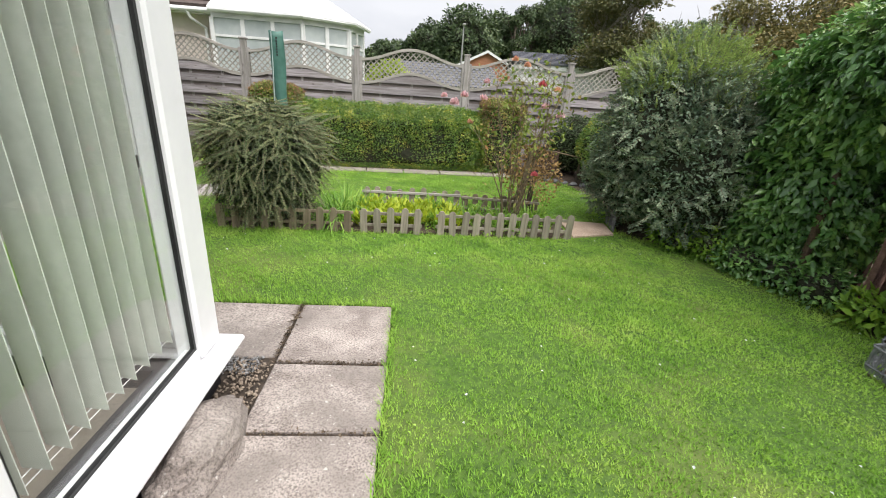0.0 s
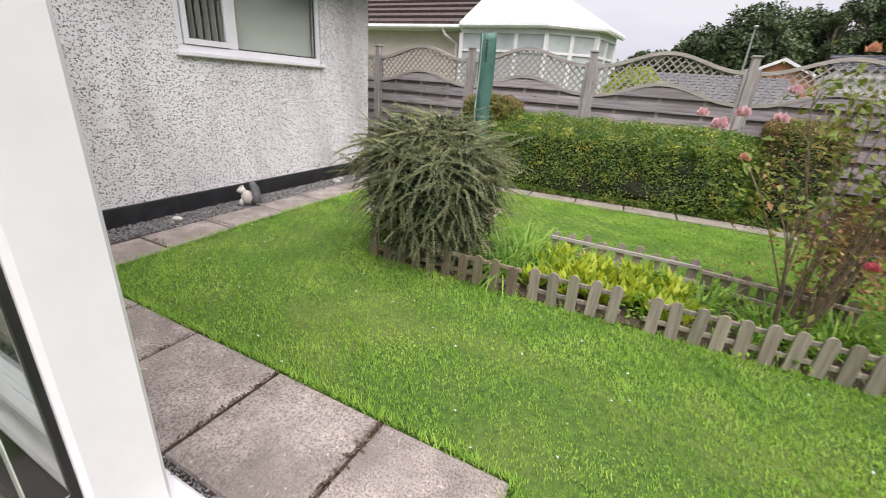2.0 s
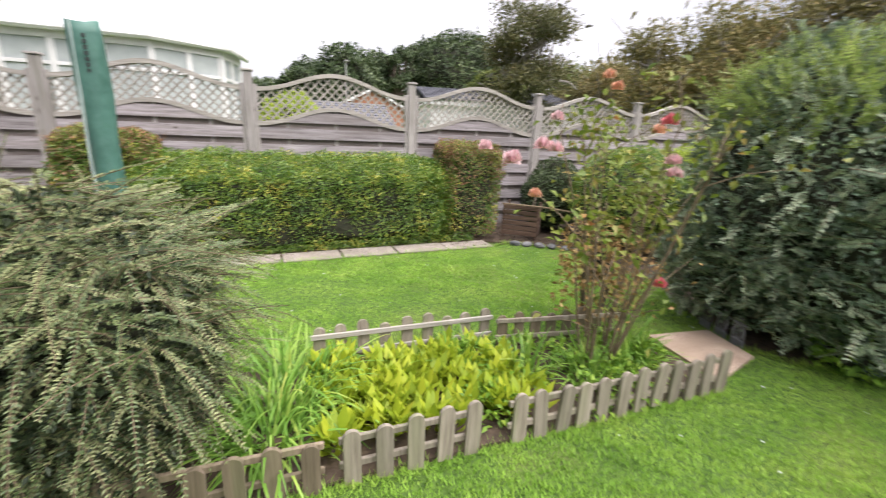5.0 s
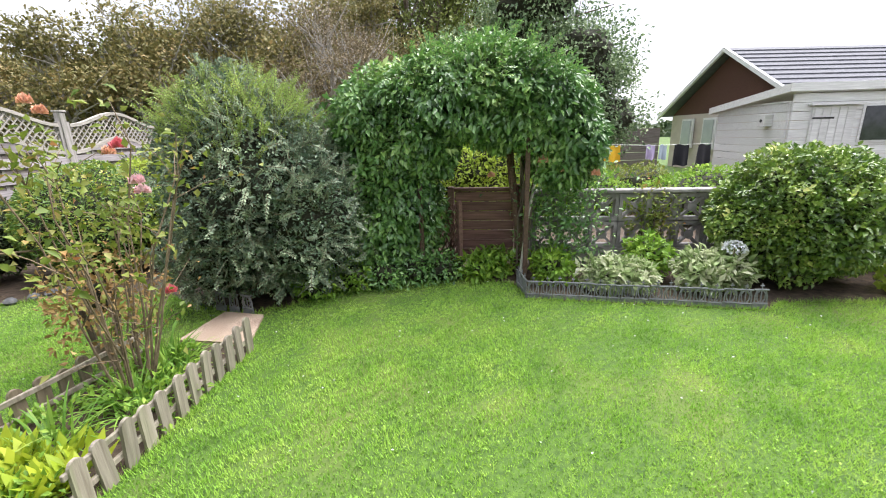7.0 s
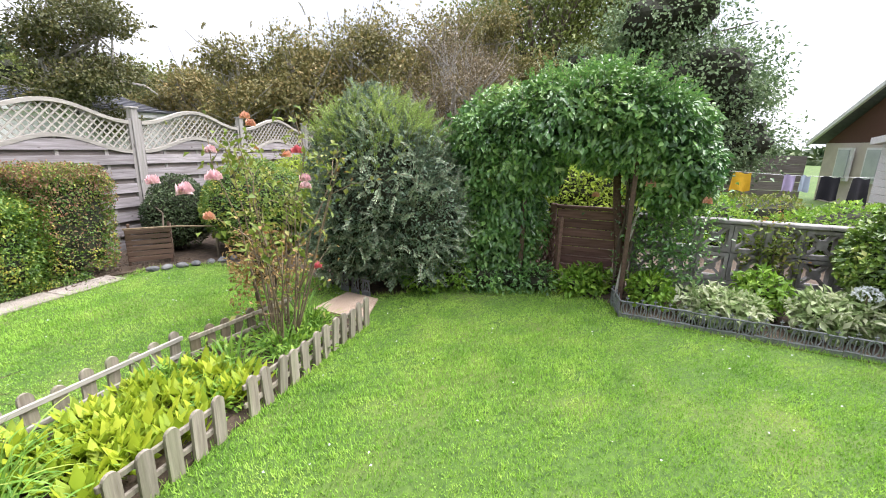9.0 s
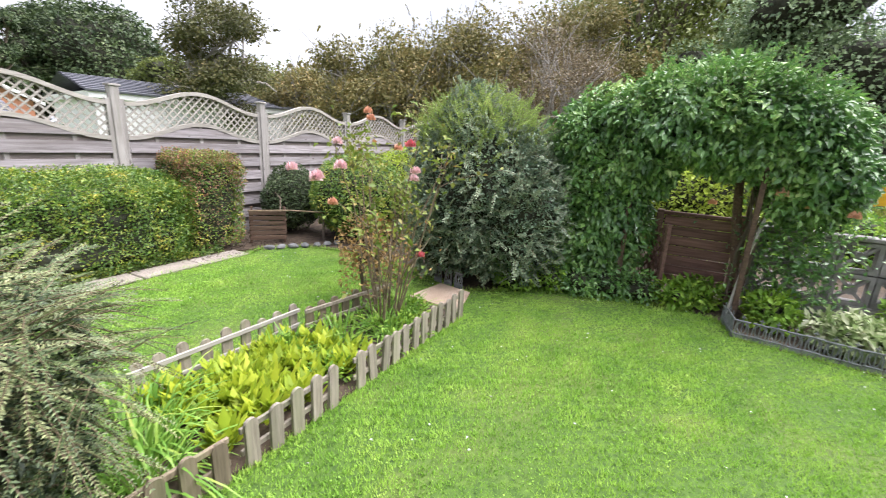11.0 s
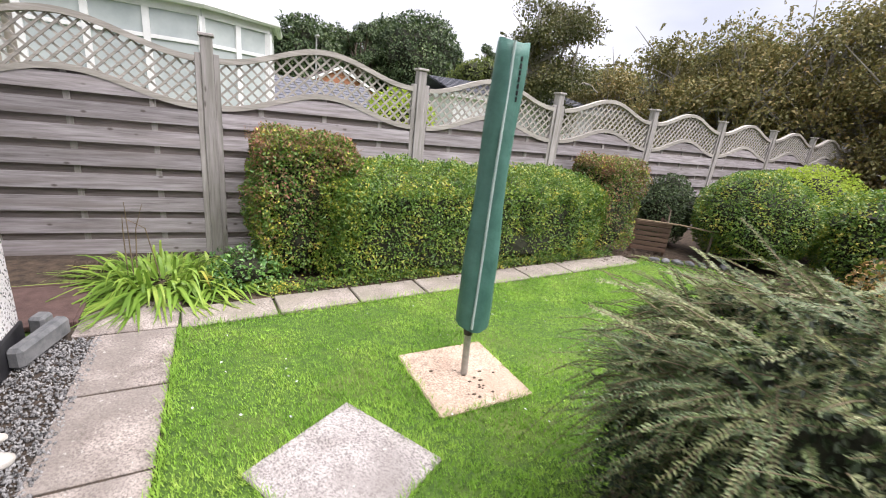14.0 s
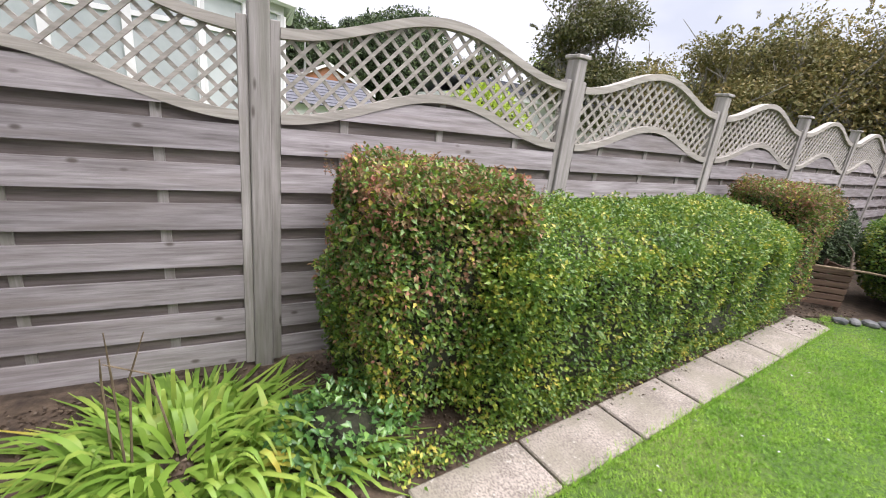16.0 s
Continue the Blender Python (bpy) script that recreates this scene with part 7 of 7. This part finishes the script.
lamp = thing("street_lamp", 4.9, 38.9, -0.5, label="tall grey street lamp post far behind the fence", category="street lamp")
part("pole", tube(bmesh.new(), [(0, 0, 0), (0, 0, 6.5)], [0.09, 0.05], 8), M_steel, lamp)
part("head", boxed(-0.12, 0.12, -0.5, 0.1, 6.45, 6.58, 0.03), M_steel, lamp)


# ---- trees ----
def tree(name, az, dist, height, width, leaf_mat, n, size, label, seed, trunk_h=0.3, lumps=9, gaps=0.5, bare=False, squash=1.0, base_z=0.0, lobe_size=0.29, solid=0.0, turn=None, twigs=3, wisps=0):
    rr = np.random.default_rng(seed)
    lumps, n, size, width = int(lumps * 1.6), int(n * 1.25), size * 0.85, width * 0.74
    x, y = dist * math.cos(radians(az)), 4 + dist * math.sin(radians(az))
    ob = thing(name, x, y, base_z, rr.uniform(0, 360) if turn is None else turn, label=label, category="tree")
    bm = bmesh.new()
    r0 = 0.03 * height
    fork = Vector((rr.normal(0, 0.04 * height), rr.normal(0, 0.04 * height), trunk_h * height))
    tube(bm, [(0, 0, -0.3), (fork.x * 0.4, fork.y * 0.4, fork.z * 0.5), fork], [r0 * 1.3, r0, r0 * 0.75], 9)
    heads = []
    for k in range(lumps):
        a = 6.283 * (k + rr.uniform(-0.3, 0.3)) / lumps * 2.4
        lv = (k + 0.5) / lumps
        rad = width * 0.5 * (0.85 if lv < 0.6 else 0.85 * math.sqrt(max(0.05, 1 - ((lv - 0.6) / 0.48) ** 2))) * rr.uniform(0.45, 1.0)
        h = height * (trunk_h * 0.9 + (0.92 - trunk_h) * lv) * squash
        e = Vector((rad * math.cos(a), rad * math.sin(a), h))
        m1 = fork.lerp(e, 0.5) + Vector((rr.normal(0, 0.06), rr.normal(0, 0.06), 0.1)) * height * 0.5
        tube(bm, [fork, m1, e], [r0 * 0.5, r0 * 0.3, r0 * 0.1], 6)
        for q in range(twigs):
            e2 = e + Vector(rr.normal(0, 0.14 * width, 3))
            tube(bm, [m1.lerp(e, rr.uniform(0, 0.7)), e2], [r0 * 0.2, r0 * 0.05], 5)
        heads.append(np.array(e))
    part("trunk", bm, M_bark if not bare else M_lattice, ob)
    ps, outs = [], []
    for k, e in enumerate(heads):
        m_ = n // lumps
        lr = width * lobe_size * rr.uniform(0.75, 1.2)
        if solid:
            core("inner_growth", tuple(e), (lr, lr, lr * 0.72), solid, M_core, ob, 0.2, 3.0, seed + k, floor_z=0.1)
        d = rand_dirs(m_, -0.9)
        keep = (lump(d, 3.4, seed + k) + 0.5 * lump(d, 9.0, seed + 50 + k)) > (-1 + gaps)
        rad = (1 + 0.3 * lump(d, 4.0, seed + 20 + k)) * (1 - (0.4 if solid else 0.75) * rng.uniform(0, 1, m_) ** 1.3)
        p = e + d * rad[:, None] * lr * np.array([1, 1, 0.72])
        ps.append(p[keep])
        outs.append(d[keep])
    p, out = np.concatenate(ps), np.concatenate(outs)
    q = p[:, 2] > 0.12 * height
    p, out = p[q], out[q]
    s = size * rng.uniform(0.55, 1.4, len(p))
    leaves("crown", p, unit(out + rng.normal(size=p.shape) * 0.9 - [0, 0, 0.2]), out + [0, 0, 0.7] + rng.normal(size=p.shape) * 0.5, s, s * 0.6, leaf_mat, ob)
    if wisps:
        pick = np.array(heads)[rr.integers(lumps // 3, lumps, wisps)]
        b = pick + rr.normal(size=(wisps, 3)) * width * 0.13
        w = unit(rr.normal(size=(wisps, 3)) * 0.55 + [0, 0, 0.75])
        shoots("outer_growth", b, w, rr.uniform(0.09, 0.2, wisps) * width, 0.35, size * 0.95, 11, leaf_mat, M_bark, ob, 0.6, twig=0.007)
    return ob


T_DARK = "far dark evergreen tree with a dense rounded crown"
T_PINE = "far dark pine with open layered branches"
T_BROWN = "tree with thin browning leaves and bare grey limbs"


def dense_tree(name, az, dist, height, width, leaf_mat, n, size, label, seed, rough=0.13, freq=4.5):
    """One broad crown down almost to the ground, with a lumpy leafy skin."""
    x, y = dist * math.cos(radians(az)), 4 + dist * math.sin(radians(az))
    ob = thing(name, x, y, 0, seed * 37, label=label, category="tree")
    part("trunk", tube(bmesh.new(), [(0, 0, -0.3), (0.1, 0, height * 0.25), (0, 0, height * 0.6)], [0.03 * height, 0.024 * height, 0.012 * height], 9), M_bark, ob)
    c, r = (0, 0, height * 0.54), (width / 2, width / 2, height * 0.45)
    core("inner_growth", c, r, 0.84, M_core, ob, rough, freq, seed)
    p, out = blob_points(n, c, r, 0.22, rough, freq, seed, -0.9)
    p = p + out * (0.05 * width * lump(out, 15.0, seed + 3))[:, None]
    s = size * rng.uniform(0.5, 1.3, n)
    leaves("crown", p, unit(out * 0.7 + rng.normal(size=p.shape) * 0.8), out + [0, 0, 0.8] + rng.normal(size=p.shape) * 0.5, s, s * 0.6, leaf_mat, ob)
    return ob


for k, (az, d, h, w) in enumerate(((68.3, 64, 14.6, 12.6), (82.3, 52, 9.8, 7.4), (87, 58, 8.6, 7), (78.5, 60, 10.8, 6.5), (92, 66, 7.0, 9), (72.5, 70, 14.6, 7))):
    dense_tree("evergreen_tree", az, d, h, w, L_dark, 15000 if k == 0 else 9000, 0.42, T_DARK, 200 + k, 0.13 if k == 0 else 0.22)
for k, (az, d, h, w) in enumerate(((76.2, 56, 12.0, 5), (74, 62, 13.2, 6.5))):
    tree("pine_tree", az, d, h, w, L_dark, 6500, 0.26, T_PINE, 220 + k, trunk_h=0.4, lumps=8, gaps=0.4, lobe_size=0.24, solid=0.6)
tree("conifer_tree", 60.6, 46, 9.6, 3.0, L_dark, 5000, 0.2, "slim pointed conifer behind the fence", 230, trunk_h=0.1, lumps=9, gaps=0.2, lobe_size=0.26, solid=0.5)
gn = tree("gnarled_tree", 58.3, 15.0, 5.9, 3.7, L_gnarl, 20000, 0.1, "gnarled old tree with pale twisted limbs", 231, trunk_h=0.34, lumps=12, gaps=0.62, bare=True, turn=0, twigs=6, wisps=60)
bm = bmesh.new()
tube(bm, [(0.05, 0, 1.9), (-0.1, -0.1, 2.45), (0.2, -0.3, 2.85), (0.7, -0.6, 3.0), (1.1, -0.85, 2.95), (1.35, -1.0, 2.75)], [0.12, 0.1, 0.085, 0.065, 0.045, 0.02], 8)
tube(bm, [(0.0, -0.05, 2.3), (-0.25, -0.15, 2.9), (-0.15, -0.3, 3.5)], [0.09, 0.07, 0.03], 7)
tube(bm, [(0.6, -0.55, 2.98), (0.5, -0.6, 3.6), (0.65, -0.5, 4.2)], [0.05, 0.04, 0.02], 7)
part("limb", bm, M_lattice, gn)
tree("green_tree", 63, 30, 5.4, 5.5, L_oak, 8000, 0.2, "rounded green tree behind the fence", 232, trunk_h=0.2, lumps=9, gaps=0.2, solid=0.7)
tree("green_tree", 54, 25, 5.0, 6.5, L_oak, 9000, 0.2, "rounded green tree behind the fence", 233, trunk_h=0.12, lumps=10, gaps=0.2, solid=0.7)
for k, (az, d, h, w) in enumerate(((49.5, 18, 4.1, 4.2), (42.5, 15.2, 4.6, 4.2), (36, 15, 5.0, 4.6), (30, 14.8, 5.3, 4.8), (24, 14.3, 5.5, 4.8), (18, 14.2, 5.6, 4.8), (11.5, 15, 6.0, 5))):
    tree("browning_tree", az, d, h, w, L_autumn, 18000, 0.11, T_BROWN, 240 + k, trunk_h=0.16, lumps=14, gaps=0.72, bare=True, twigs=5, wisps=70)
for k, (az, d, h, w) in enumerate(((46, 22, 4.0, 8), (35, 20, 4.6, 8), (25, 19.5, 4.8, 8), (13, 20, 5.0, 8))):
    tree("backing_tree", az, d, h, w, L_oak, 9000, 0.2, "green tree in the belt behind the browning trees", 260 + k, trunk_h=0.06, lumps=12, gaps=0.1, solid=0.72)
tree("dry_twiggy_tree", 16.5, 10.2, 4.3, 3.4, L_dry, 15000, 0.06, "half-bare tree of dry grey-brown twigs behind the arch", 268, trunk_h=0.12, lumps=13, gaps=0.45, bare=True, twigs=9)
tree("tall_green_tree", 7.5, 20, 10.0, 11, L_oak, 26000, 0.17, "tall green tree with a wide spreading crown", 271, trunk_h=0.25, lumps=16, gaps=0.3)
tree("tall_green_tree", 0, 22, 9.5, 9, L_oak, 18000, 0.18, "tall green tree with a wide spreading crown", 272, trunk_h=0.25, lumps=14, gaps=0.3)
tree("blue_green_tree", -8.2, 14, 5.7, 6.0, L_grtree, 22000, 0.12, "blue-green leafy tree behind the arch", 273, trunk_h=0.14, lumps=14, gaps=0.25, solid=0.5)
tree("blue_green_tree", -12, 15, 4.4, 4.9, L_grtree, 15000, 0.12, "blue-green leafy tree behind the arch", 274, trunk_h=0.14, lumps=12, gaps=0.3, solid=0.5)
tree("blue_green_tree", -1, 15, 4.6, 5, L_grtree, 12000, 0.12, "blue-green leafy tree behind the arch", 275, trunk_h=0.12, lumps=12, gaps=0.25, solid=0.5)
hill = thing("far_woods", label="low wooded skyline far away", category="woods", kind="stuff")
n = 14000
a = radians(1) * rng.uniform(-35, 150, n)
d = rng.uniform(85, 120, n)
p = np.stack([d * np.cos(a), d * np.sin(a), rng.uniform(0, 1, n) ** 0.7 * (3.2 + 2.2 * np.sin(a * 9) + 1.2 * np.sin(a * 23))], 1)
leaves("woods_mass", p, rng.normal(size=p.shape), rng.normal(size=p.shape) + [0, 0, 0.6], 1.6, 1.2, L_dark, hill)
